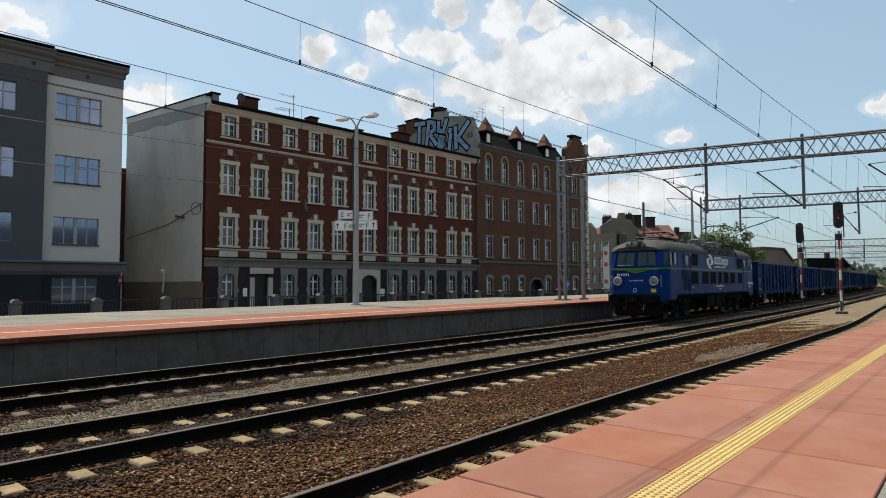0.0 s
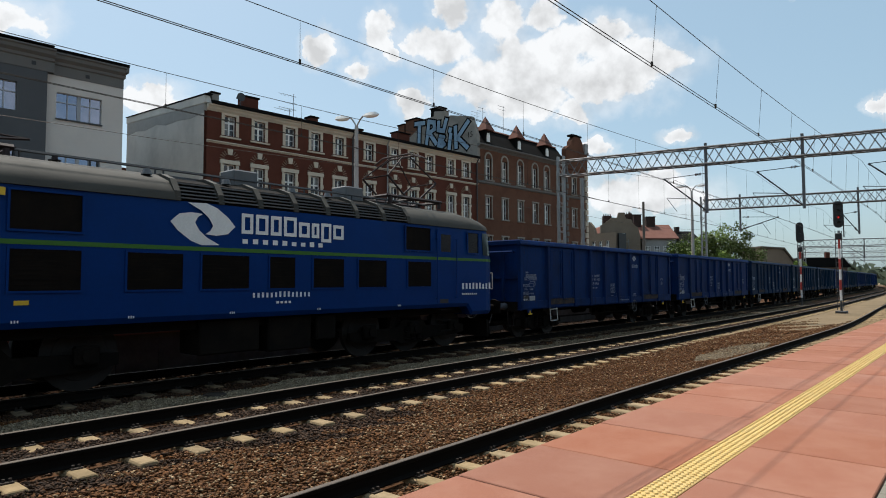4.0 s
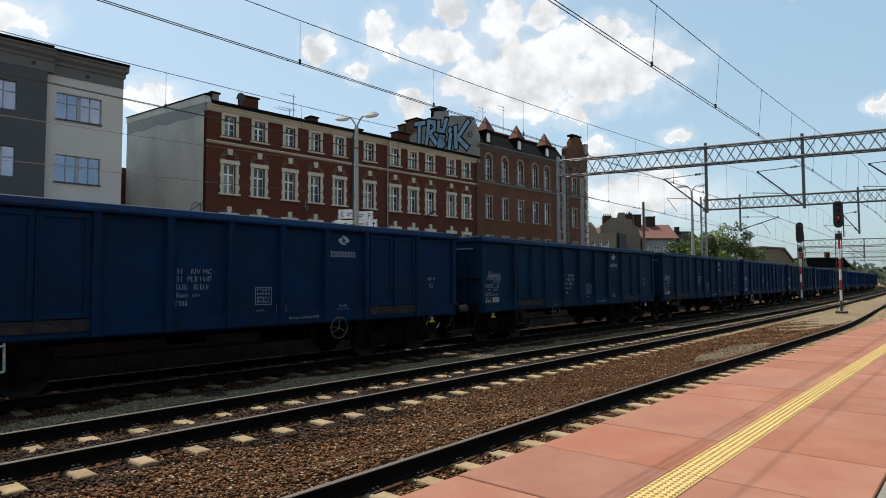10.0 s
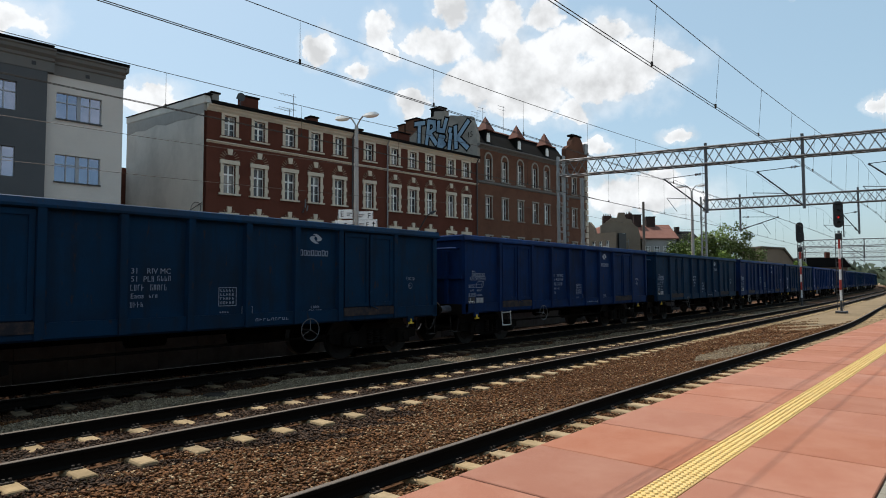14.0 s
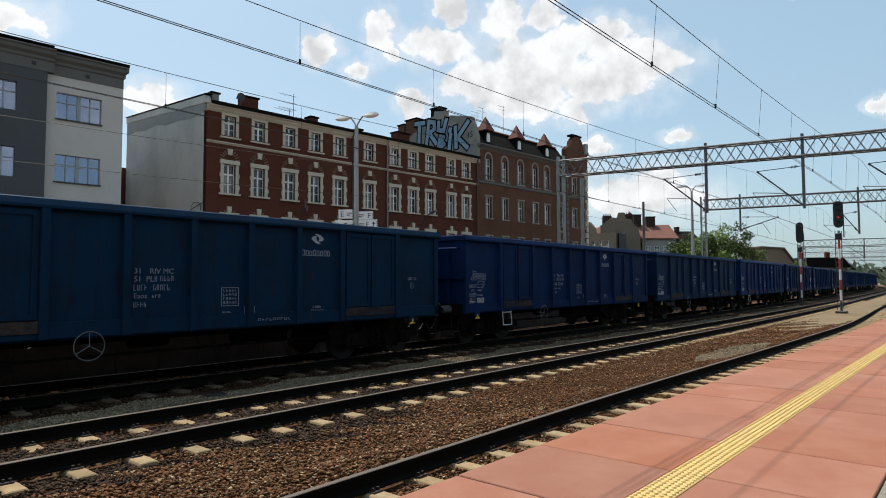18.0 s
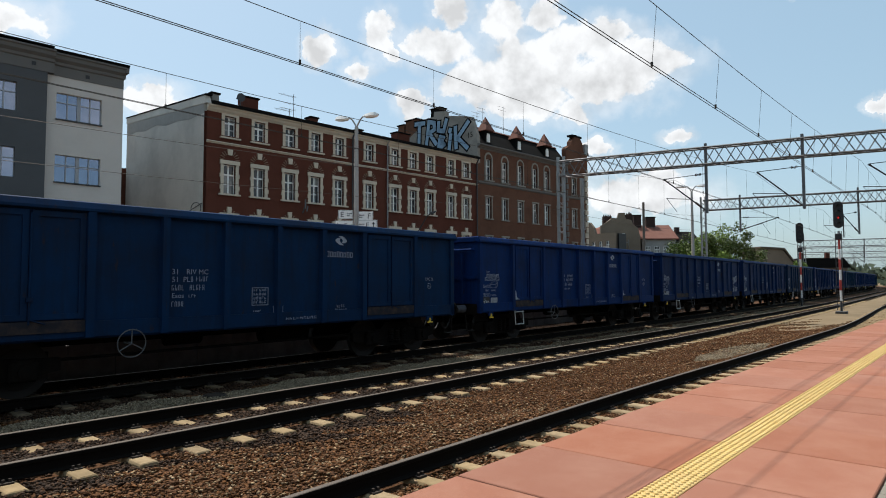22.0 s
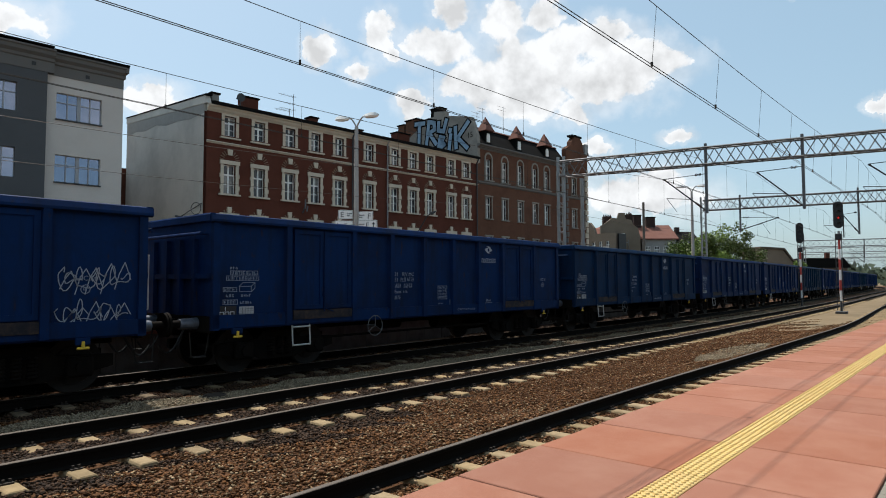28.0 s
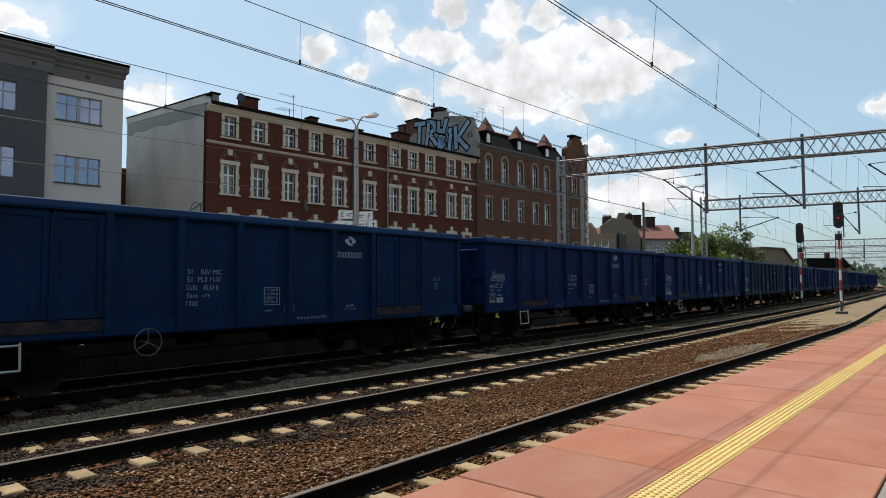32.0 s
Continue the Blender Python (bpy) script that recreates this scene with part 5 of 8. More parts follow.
def platform_lamp(x, y, z0, label):
    l = thing("platform_lamp", None, None, label, "lamp post", "platform lamps")
    l.location = (x, y, z0)
    bm = B()
    rod(bm, (0, 0, 0), (0, 0, 0.06), 0.24, n=16)
    rod(bm, (0, 0, 0.06), (0, 0, 1.6), 0.155, 0.15, n=16)
    rod(bm, (0, 0, 1.6), (0, 0, 8.65), 0.135, 0.09, n=16)
    part("pole", bm, M["pole_grey"], l, "tapered pale grey pole", smooth=True)
    way = Vector((0.30, -0.954, 0))
    for s in (-1, 1):
        bm = B()
        prev = Vector((0, 0, 8.6))
        for k in range(1, 7):
            t = k / 6
            p = way * s * (0.42 * t) + Vector((0, 0, 8.62 + 0.5 * math.sin(t * math.pi / 2)))
            rod(bm, prev, p, 0.04, n=8)
            prev = p
        a = part("arm", bm, M["pole_grey"], l, smooth=True)
        bm = B()
        d = way * s
        side = Vector((-d.y, d.x, 0))
        secs = []
        for t, wd, h0, h1 in ((-0.02, 0.06, -0.04, 0.05), (0.14, 0.15, -0.09, 0.09), (0.42, 0.18, -0.10, 0.13), (0.66, 0.14, -0.08, 0.12), (0.8, 0.03, -0.03, 0.04)):
            c = prev + d * t
            secs.append([c + side * wd * u + Vector((0, 0, h0 + (h1 - h0) * v)) for u, v in ((-1, 0.3), (-0.7, 0), (0.7, 0), (1, 0.3), (0.6, 1), (-0.6, 1))])
        rows = [[bm.verts.new(p) for p in s2] for s2 in secs]
        for r, q in zip(rows, rows[1:]):
            for i in range(6):
                bm.faces.new((r[i], q[i], q[(i + 1) % 6], r[(i + 1) % 6]))
        bm.faces.new(rows[0][::-1])
        bm.faces.new(rows[-1])
        bmesh.ops.recalc_face_normals(bm, faces=list(bm.faces))
        part("lantern", bm, "white", a, "pale oval lantern head", smooth=True)
    return l


lamp = platform_lamp(20.14, 22.76, FAR_Z, "tall grey double-armed platform lamp carrying sector signs")
platform_lamp(53.6, 18.2, FAR_Z, "tall grey double-armed platform lamp further along the platform")


def sector_signs():
    way = Vector((0.65, -0.76, 0))
    turn = Matrix.Rotation(math.atan2(way.y, way.x), 4, "Z")
    base = Matrix.Translation((20.14, 22.76, 0)) @ turn
    for a, b, z0, z1, big, at, arrow in ((-0.84, -0.14, 4.88, 5.32, "E", -0.74, False), (0.14, 0.84, 4.80, 5.24, "F", 0.56, False), (-1.0, -0.12, 4.32, 4.80, "F", -0.56, True), (0.12, 1.04, 4.36, 4.84, "F", 0.48, True)):
        s = thing("sector_sign", None, None, "white platform sector sign with black lettering on the lamp pole", "sign", "sector signs")
        s.matrix_basis = base
        part("board", cuboid(a, b, -0.2, -0.165, z0, z1, 0.008), "white", s)
        part("clamp", cuboid(min(a, b) if a > 0 else b - 0.05, (min(a, b) if a > 0 else b - 0.05) + 0.05, -0.165, -0.02, z0 + 0.1, z1 - 0.1), "steel", s)
        bm = B()
        outline_box(bm, a + 0.015, b - 0.015, z0 + 0.015, z1 - 0.015, -0.204, 0.012)
        part("border", bm, "dark_steel", s)
        t = part("letter", text_mesh(big, 0.36, 0.002), "black", s)
        t.matrix_basis = Matrix.Translation((at, -0.206, z0 + 0.1)) @ Matrix.Rotation(radians(90), 4, "X")
        bm = B()
        x0 = (-0.32 if arrow else -0.42) if a < 0 else 0.17
        for k, zz in enumerate((0.24, 0.14)):
            wd = 0.26 if k == 0 else 0.16
            for i in range(6):
                box(bm, x0 + i * wd / 6, x0 + (i + 0.7) * wd / 6, -0.208, -0.204, z0 + zz, z0 + zz + 0.055)
        part("small_print", bm, "dark_steel", s, "small dark word-sized bars")
        if arrow:
            ax = -0.86 if a < 0 else 0.86
            bm = B()
            box(bm, ax - 0.02, ax + 0.02, -0.208, -0.204, z0 + 0.1, z0 + 0.3)
            prism(bm, [(ax - 0.08, z0 + 0.27), (ax + 0.08, z0 + 0.27), (ax, z0 + 0.38)], -0.208, -0.204, "y")
            part("arrow", bm, "black", s)


def outline_box(bm, x0, x1, z0, z1, y, t=0.018):
    box(bm, x0, x1, y, y + 0.004, z0, z0 + t)
    box(bm, x0, x1, y, y + 0.004, z1 - t, z1)
    box(bm, x0, x0 + t, y, y + 0.004, z0 + t, z1 - t)
    box(bm, x1 - t, x1, y, y + 0.004, z0 + t, z1 - t)


sector_signs()


# ---------------------------------------------------------------- overhead line
def lattice(bm, a, b, w, h, bays, r=0.022, up=(0, 0, 1)):
    """A four-chord truss from a to b."""
    a, b = Vector(a), Vector(b)
    d = (b - a).normalized()
    up = Vector(up)
    s = d.cross(up).normalized()
    u = s.cross(d).normalized()
    c = [(s * (w / 2) * i, u * (h / 2) * j) for i, j in ((-1, -1), (1, -1), (1, 1), (-1, 1))]
    step = (b - a) / bays
    for i, j in c:
        bar(bm, a + i + j, b + i + j, 0.07)
    for k in range(bays):
        p, q = a + step * k, a + step * (k + 1)
        m = (p + q) / 2
        for n in range(4):
            (i, j), (i2, j2) = c[n], c[(n + 1) % 4]
            bar(bm, p + i + j, m + i2 + j2, r * 1.6)
            bar(bm, m + i2 + j2, q + i + j, r * 1.6)


def gantry(p, q, z0, z1, bays, label, mast_z, masts=(True, True)):
    g = thing("portal_gantry", None, None, label, "overhead line gantry", "gantries")
    bm = B()
    h = z1 - z0
    lattice(bm, (p[0], p[1], (z0 + z1) / 2), (q[0], q[1], (z0 + z1) / 2), 0.5, h, bays)
    part("beam", bm, "grey_steel", g, "grey steel lattice beam")
    for (x, y), on in zip((p, q), masts):
        if on:
            bm = B()
            for s in (-0.19, 0.19):
                box(bm, x - 0.11, x + 0.11, y + s - 0.045, y + s + 0.045, mast_z, z1 + 0.3)
            for k in range(14):
                zz = mast_z + 0.5 + k * (z1 - mast_z) / 14.5
                bar(bm, (x - 0.1, y - 0.18, zz), (x - 0.1, y + 0.18, zz + 0.3), 0.035)
                bar(bm, (x + 0.1, y + 0.18, zz), (x + 0.1, y - 0.18, zz + 0.3), 0.035)
            part("mast", bm, "steel", g, "grey steel lattice mast")
            part("mast_foot", cuboid(x - 0.3, x + 0.3, y - 0.4, y + 0.4, -0.5, mast_z + 0.08, 0.03), "concrete", g)
    return g


def hanger(g, x, y, z0, z1, tip, wire):
    """A drop post with an insulated bracket to the messenger and a steady arm to the contact wire."""
    h = part("drop_post", cuboid(x - 0.065, x + 0.065, y - 0.065, y + 0.065, z0, z1, 0.01), "grey_steel", g, "grey steel drop post")
    t = Vector(tip)
    a = Vector((x, y + 0.05, z0 + 0.15))
    bm = B()
    rod(bm, a, a.lerp(t, 0.96), 0.036, n=8)
    rod(bm, a.lerp(t, 0.96), t, 0.05, n=8)
    c = Vector((x, y + 0.05, t.z + 0.12))
    rod(bm, c, t, 0.02, n=6)
    w = Vector(wire)
    k = a.lerp(t, 0.35)
    rod(bm, k, Vector((w.x, w.y + 0.25, k.z + 0.15)), 0.02, n=6)
    rod(bm, Vector((w.x, w.y + 0.25, k.z + 0.15)), w + Vector((0, -0.3, 0.12)), 0.015, n=6)
    part("bracket_arm", bm, "dark_steel", h, "dark slanting bracket tube")
    bm = B()
    for p, q in ((a, t), (c, t)):
        for j in range(5):
            o = p.lerp(q, 0.1 + 0.03 * j)
            n = p.lerp(q, 0.115 + 0.03 * j)
            rod(bm, o, n, 0.07, n=10)
    part("insulator", bm, M["insulator_brown"], h, "ribbed brown insulator")


M["insulator_brown"] = material("glazed_brown_porcelain", (0.05, 0.02, 0.012), 0.25, bump=0)


g1 = gantry((32.5, 18.6), (38.5, -7.9), 8.05, 8.95, 26, "grey lattice portal gantry spanning the tracks", FAR_Z)
hanger(g1, 34.26, 10.85, 5.45, 9.2, (33.9, 13.0, 7.45), (34.0, 12.65, 5.5))
hanger(g1, 35.25, 6.48, 5.43, 9.2, (34.8, 8.5, 7.45), (34.9, 8.5, 5.5))
hanger(g1, 36.4, 1.7, 5.43, 9.2, (36.0, 3.85, 7.45), (36.0, 3.85, 5.5))
g2 = gantry((54.6, 17.6), (60.0, -7.0), 7.85, 8.7, 24, "grey lattice portal gantry farther along the tracks", -0.3)
hanger(g2, 55.2, 14.84, 5.9, 9.0, (55.9, 12.1, 7.0), (55.6, 13.0, 5.5))
hanger(g2, 56.97, 6.83, 5.4, 9.0, (57.1, 7.9, 7.0), (56.9, 8.9, 5.5))
for (a, b, z0, z1, n) in (((112, 21.5), (120, -12), 7.2, 8.2, 22), ((140, 26), (150, -12), 7.4, 8.3, 22), ((172, 33), (184, -10), 7.4, 8.3, 22), ((205, 40), (220, -8), 7.4, 8.3, 20)):
    g = gantry(a, b, z0, z1, n, "distant lattice gantry over the yard", -0.4)
    for t in (0.25, 0.45, 0.65):
        x, y = a[0] + (b[0] - a[0]) * t, a[1] + (b[1] - a[1]) * t
        hanger(g, x, y, 5.3, z1 + 0.1, (x - 0.3, y + 2.1, 7.1), (x - 0.2, y + 1.9, 5.5))


def overhead(name, y_at, label, supports, z_top=7.4, sag=1.05, first=1.0, shift=0.0, low=5.45):
    """Contact wire, messenger wire and droppers of one track."""
    o = thing(name, None, None, label, "overhead wire", "overhead wires")

    def line_y(x):
        return y_at(x) + shift

    def mess(x):
        for a, b in zip(supports, supports[1:]):
            if a <= x <= b:
                m, h = (a + b) / 2, (b - a) / 2
                return z_top - sag * (h / 30.5) ** 1.2 * (1 - ((x - m) / h) ** 2)
        return z_top
    xs = list(np.arange(supports[0], 62, 1.5)) + list(np.arange(62, supports[-1], 8.0))
    bm = B()
    for d in (-0.03, 0.03):
        tube(bm, [(a, line_y(a) + d, low) for a in xs], 0.0068)
    part("contact_wire", bm, "wire", o, "twin dark contact wire")
    bm = B()
    tube(bm, [(a, y_at(a), mess(a)) for a in xs], 0.0068)
    part("messenger_wire", bm, "wire", o)
    x = first
    while x < 100:
        bm = B()
        rod(bm, (x, line_y(x), low), (x, y_at(x), mess(x)), 0.004, n=4)
        rod(bm, (x, line_y(x), low - 0.01), (x, line_y(x), low + 0.07), 0.022, n=6)
        part("dropper", bm, "wire", o)
        x += 3.35 if x < 60 else 8


SUP = (-27.0, 34.4, 56.4, 116, 146, 180, 215)
overhead("overhead_line_far", lambda x: on_line(x, TRACK_A - 0.1)[1], "overhead contact wires above the far track", SUP, sag=1.3, first=2.5, low=5.38)
overhead("overhead_line_middle", lambda x: on_line(x, TRACK_B + 0.05)[1], "overhead contact wires above the middle track", SUP, sag=1.22, first=2.85)
overhead("overhead_line_near", lambda x: 3.95 if x < 40 else 3.95 + (x - 40) * 0.032, "overhead contact wires above the near track", SUP, sag=0.98, first=3.45, shift=0.1)


def feeder(name, pts, r, label):
    o = thing(name, None, None, label, "cable", "cables")
    bm = B()
    for (a, b) in zip(pts, pts[1:]):
        a, b = Vector(a), Vector(b)
        n = 8
        for k in range(n):
            t0, t1 = k / n, (k + 1) / n
            s = lambda t: a.lerp(b, t) - Vector((0, 0, 0.9 * (b - a).length / 60 * 4 * t * (1 - t)))
            rod(bm, s(t0), s(t1), r, n=4)
    part("strand", bm, "wire", o)


feeder("feeder_cable", [(-30, 21.5, 7.2), (32.5, 18.9, 7.4), (54.6, 17.9, 7.4), (112, 21.5, 7.4)], 0.008, "thin feeder cable along the far platform")
feeder("feeder_cable", [(-30, 21.2, 6.0), (32.5, 18.7, 6.1), (54.6, 17.7, 6.2)], 0.007, "thin feeder cable along the far platform")


# ---------------------------------------------------------------- signals
def signal(x, y, z0, top, label, lit):
    s = thing("railway_signal", None, None, label, "railway signal", "signals")
    s.location = (x, y, z0)
    H = top - z0
    part("foot", cuboid(-0.35, 0.35, -0.3, 0.3, -0.4, 0.06, 0.03), "dark_steel", s)
    n = 7
    hm = H - 2.45
    for k in range(n):
        bm = B()
        rod(bm, (0, 0, 0.06 + k * hm / n), (0, 0, 0.06 + (k + 1) * hm / n), 0.066, n=14)
        part("mast_band", bm, ("red", "white")[k % 2] if k > 0 else "dark_steel", s, "red and white painted mast band", smooth=True)
    bm = B()
    rod(bm, (0, 0, hm), (0, 0, H - 1.9), 0.075, n=12)
    part("mast_head", bm, "steel", s)
    part("relay_box", cuboid(-0.17, 0.17, -0.17, 0.16, hm + 0.0, hm + 0.38, 0.03), "black", s)
    way = Vector((-0.97, -0.24, 0))
    q = Matrix.Rotation(math.atan2(way.y, way.x) - math.pi / 2 + math.pi, 4, "Z")
    bm = B()
    r, z0h, z1h = 0.275, H - 1.72 + 0.275, H - 0.3
    pts = [(r * math.cos(t), z1h + r * math.sin(t)) for t in np.linspace(0, math.pi, 9)] + [(r * math.cos(t), z0h + r * math.sin(t)) for t in np.linspace(math.pi, 2 * math.pi, 9)]
    prism(bm, pts, -0.04, 0.04, "y", q)
    head = part("signal_head", bm, "black", s, "black oval signal head")
    bm = B()
    box(bm, -0.2, 0.2, 0.04, 0.3, z0h - 0.1, z1h + 0.1, q)
    part("lamp_case", bm, "black", head)
    for k in range(4):
        z = z1h - k * (z1h - z0h) / 3
        bm = B()
        n2 = 14
        for i in range(n2):
            a0, a1 = math.pi * i / n2, math.pi * (i + 1) / n2
            p = [Vector((0.12 * math.cos(a), -0.04, z + 0.12 * math.sin(a))) for a in (a0, a1)]
            p2 = [v + Vector((0, -0.2, 0)) for v in p]
            quad = [bm.verts.new(q @ v) for v in (p[0], p[1], p2[1], p2[0])]
            bm.faces.new(quad)
        part("hood", bm, "black", head)
        bm = B()
        rod(bm, q @ Vector((0, -0.04, z)), q @ Vector((0, -0.055, z)), 0.06, n=16)
        part("lens", bm, M["red_light"] if (k == 2 and lit) else "black", head, "lit red lamp" if (k == 2 and lit) else "unlit dark lens")
    bm = B()
    for dx in (-0.17, 0.17):
        bar(bm, q @ Vector((dx, 0.45, 0.1)), q @ Vector((dx, 0.3, H - 1.9)), 0.03)
    for k in range(int((H - 2.2) / 0.3)):
        bar(bm, q @ Vector((-0.17, 0.43, 0.4 + k * 0.3)), q @ Vector((0.17, 0.43, 0.4 + k * 0.3)), 0.025)
    bar(bm, q @ Vector((0.3, 0.3, H - 2.3)), q @ Vector((0.3, 0.3, H - 0.9)), 0.05)
    part("ladder", bm, "dark_steel", s, "dark service ladder")


def glow(name, colour, strength):
    m = bpy.data.materials.new(name)
    m.use_nodes = True
    b = m.node_tree.nodes["Principled BSDF"]
    b.inputs["Base Color"].default_value = [*colour, 1]
    b.inputs["Emission Color"].default_value = [*colour, 1]
    b.inputs["Emission Strength"].default_value = strength
    return m


M["red_light"] = glow("red_signal_light", (0.6, 0.02, 0.02), 0.5)
signal(46.1, 6.62, -0.12, 6.88, "tall railway signal with a red lamp on a striped mast", True)
signal(58.0, 11.08, -0.25, 6.65, "dark railway signal on a striped mast between the tracks", False)


# ---------------------------------------------------------------- trees and distant houses
def tree(x, y, z0, height, spread, seed, mat, leaves=2600, size=0.34, label="leafy green tree with an uneven crown"):
    rnd = random.Random(seed)
    t = thing("tree", None, None, label, "tree", "trees")
    t.location = (x, y, z0)
    bm = B()
    rod(bm, (0, 0, 0), (0.1, 0, height * 0.45), 0.22, 0.14, n=10)
    tips = []
    for k in range(9):
        a = k * 2.4 + rnd.uniform(-0.3, 0.3)
        h0 = height * rnd.uniform(0.25, 0.5)
        e = Vector((math.cos(a) * spread * rnd.uniform(0.4, 0.8), math.sin(a) * spread * rnd.uniform(0.4, 0.8), height * rnd.uniform(0.5, 0.9)))
        rod(bm, (0.05, 0, h0), e * 0.55 + Vector((0, 0, h0 * 0.45)), 0.1, 0.06, n=6)
        rod(bm, e * 0.55 + Vector((0, 0, h0 * 0.45)), e, 0.06, 0.02, n=5)
        tips.append(e)
    part("trunk", bm, "bark", t)
    lumps = []
    for e in tips:
        for q in range(3):
            lumps.append((e + Vector((rnd.gauss(0, 1), rnd.gauss(0, 1), rnd.gauss(0, 0.7))) * spread * 0.22, spread * rnd.uniform(0.2, 0.36)))
    lumps.append((Vector((0, 0, height * 0.86)), spread * 0.35))
    verts, faces = [], []
    for k in range(leaves):
        c, r = rnd.choice(lumps)
        d = Vector((rnd.gauss(0, 1), rnd.gauss(0, 1), rnd.gauss(0, 1))).normalized()
        p = c + d * r * rnd.uniform(0.6, 1.08)
        u = Vector((rnd.gauss(0, 1), rnd.gauss(0, 1), rnd.gauss(0, 1))).normalized()
        v = u.cross(d).normalized()
        s = size * rnd.uniform(0.6, 1.3)
        o = len(verts)
        verts += [p - u * s * 0.5, p + v * s * 0.32, p + u * s * 0.5, p - v * s * 0.32 + d * s * 0.15]
        faces += [(o, o + 1, o + 2, o + 3)]
    me = bpy.data.meshes.new("crown")
    me.from_pydata(verts, [], faces)
    me.materials.append(M[mat])
    part("crown", me, None, t, "crown of small clustered leaves")


for x, y, h, s, sd, mt, n in ((93, 38, 6.8, 3.0, 1, "leaf_light", 2600), (98, 33.5, 7.6, 3.2, 2, "leaf_light", 2600), (98.2, 34, 9.9, 3.7, 3, "leaf", 3800), (101, 32, 10.3, 4.0, 4, "leaf_light", 4200), (103, 29.5, 10.2, 3.6, 5, "leaf", 3600), (104, 27.6, 8.8, 2.9, 6, "leaf", 3000), (100, 30.2, 7.6, 3.4, 7, "leaf_light", 3200), (128, 24.5, 6.3, 1.6, 8, "leaf_light", 1500), (96, 34.5, 6.5, 3.0, 9, "leaf", 2400)):
    tree(x, y, -0.5, h, s, sd, mt, n)


def distant():
    # ochre corner house with a stepped gable and a scaffold
    h = thing("ochre_house", None, None, "stained ochre rendered house with a stepped gable", "building")
    m = Matrix.Translation((106.0, 52.6, -0.5)) @ Matrix.Rotation(math.atan2(46.7 - 52.6, 111.0 - 106.0), 4, "Z")
    h.matrix_basis = m
    W = 8.0
    bm = B()
    prism(bm, [(0, 0), (7.3, 0), (7.3, 10.6), (6.9, 12.2), (6.0, 12.9), (5.7, 13.7), (4.7, 13.9), (4.4, 15.0), (3.4, 15.0), (3.1, 14.0), (2.2, 14.1), (1.0, 13.2), (0, 12.6)], 0, 0.5, "y")
    part("gable_wall", bm, "ochre", h, "stained ochre gable wall")
    part("rear_block", cuboid(0.05, 7.25, 0.5, 14, 0, 10.6), "ochre", h)
    bm = B()
    prism(bm, [(-0.2, 10.6), (7.5, 10.6), (6.4, 12.9), (2.0, 13.2), (0.4, 12.4)], 0.5, 14, "y")
    part("roof", bm, "tile", h, "red tiled roof")
    w = part("attic_window", cuboid(3.6, 4.5, -0.04, 0.02, 10.2, 11.2), "frame", h)
    part("pane", cuboid(3.7, 4.4, -0.06, -0.03, 10.3, 11.1), "glass", w)
    for u, wd, top in ((1.3, 1.6, 14.7), (4.8, 2.1, 15.0), (6.1, 0.6, 15.2)):
        c = part("chimney", cuboid(u, u + wd, 3.0, 4.0, 11.5, top, 0.03), M["soot_brick"], h, "sooty brick chimney")
        for k in range(int(wd / 0.4)):
            bm = B()
            rod(bm, (u + 0.25 + k * 0.4, 3.5, top), (u + 0.25 + k * 0.4, 3.5, top + 0.35), 0.13, 0.1, n=8)
            part("chimney_pot", bm, M["soot_brick"], c)
    bm = B()
    for z in (9.0, 5.6):
        box(bm, -0.02, 7.3, -0.06, 0.0, z, z + 0.14)
    part("string_course", bm, "ochre", h)
    bm = B()
    for k in range(5):
        bar(bm, (-0.2, -1.2, 1.5 + k * 2.0), (W * 0.6, -1.2, 1.5 + k * 2.0), 0.08)
    for u in (0, 2.4, 4.8):
        bar(bm, (u, -1.2, 0), (u, -1.2, 10), 0.08)
    part("scaffold", bm, "steel", h, "thin steel scaffold")
    part("hoarding", cuboid(-0.1, 4.7, -1.3, -1.25, 0.2, 4.6), "white_wall", h, "pale site hoarding")
    f = thing("turreted_house", None, None, "narrow pale house front with a gabled turret", "building")
    f.matrix_basis = Matrix.Translation((104.3, 54.2, -0.5)) @ Matrix.Rotation(radians(-100), 4, "Z")
    holes = [(0.8 + 1.5 * k, 1.6 + 1.5 * k, 2.2 + 2.8 * j, 4.0 + 2.8 * j) for k in range(3) for j in range(3)]
    part("front_wall", pierced(-1.0, 6.0, 0, 11, holes), "ochre", f)
    part("rear_block", cuboid(-1.0, 6.0, 0.9, 3, 0, 10.9), "black", f)
    bm = B()
    prism(bm, [(-1, 11), (1.6, 11), (1.2, 12.2), (0.3, 13.2), (-0.6, 12.2)], 0, 0.6, "y")
    part("turret_gable", bm, "ochre", f)
    for a, b, c, d in holes:
        window(f, (a + b) / 2, c, b - a, d - c)
    part("banner", cuboid(3.9, 5.2, -1.0, -0.96, 0.5, 8.6), "white_wall", f, "tall white banner with red marks")
    for z in (2.4, 5.4, 7.4):
        bm = B()
        rod(bm, (4.5, -1.02, z), (4.5, -1.0, z), 0.4, n=12)
        part("banner_mark", bm, "red", f)
    r = thing("tiled_house", None, None, "long house with a steep red tiled roof and tall chimneys", "building")
    r.matrix_basis = Matrix.Translation((113.0, 47.5, -0.5)) @ Matrix.Rotation(radians(-48), 4, "Z")
    part("wall", cuboid(0, 6.4, 0.3, 9, 0, 10.4), M["grey_plaster"], r, "dirty pale plaster wall")
    bm = B()
    prism(bm, [(-0.3, 10.2), (-0.3, 10.4), (4.5, 13.3), (9.3, 10.4), (9.3, 10.2)], -0.9, 6.7, "x")
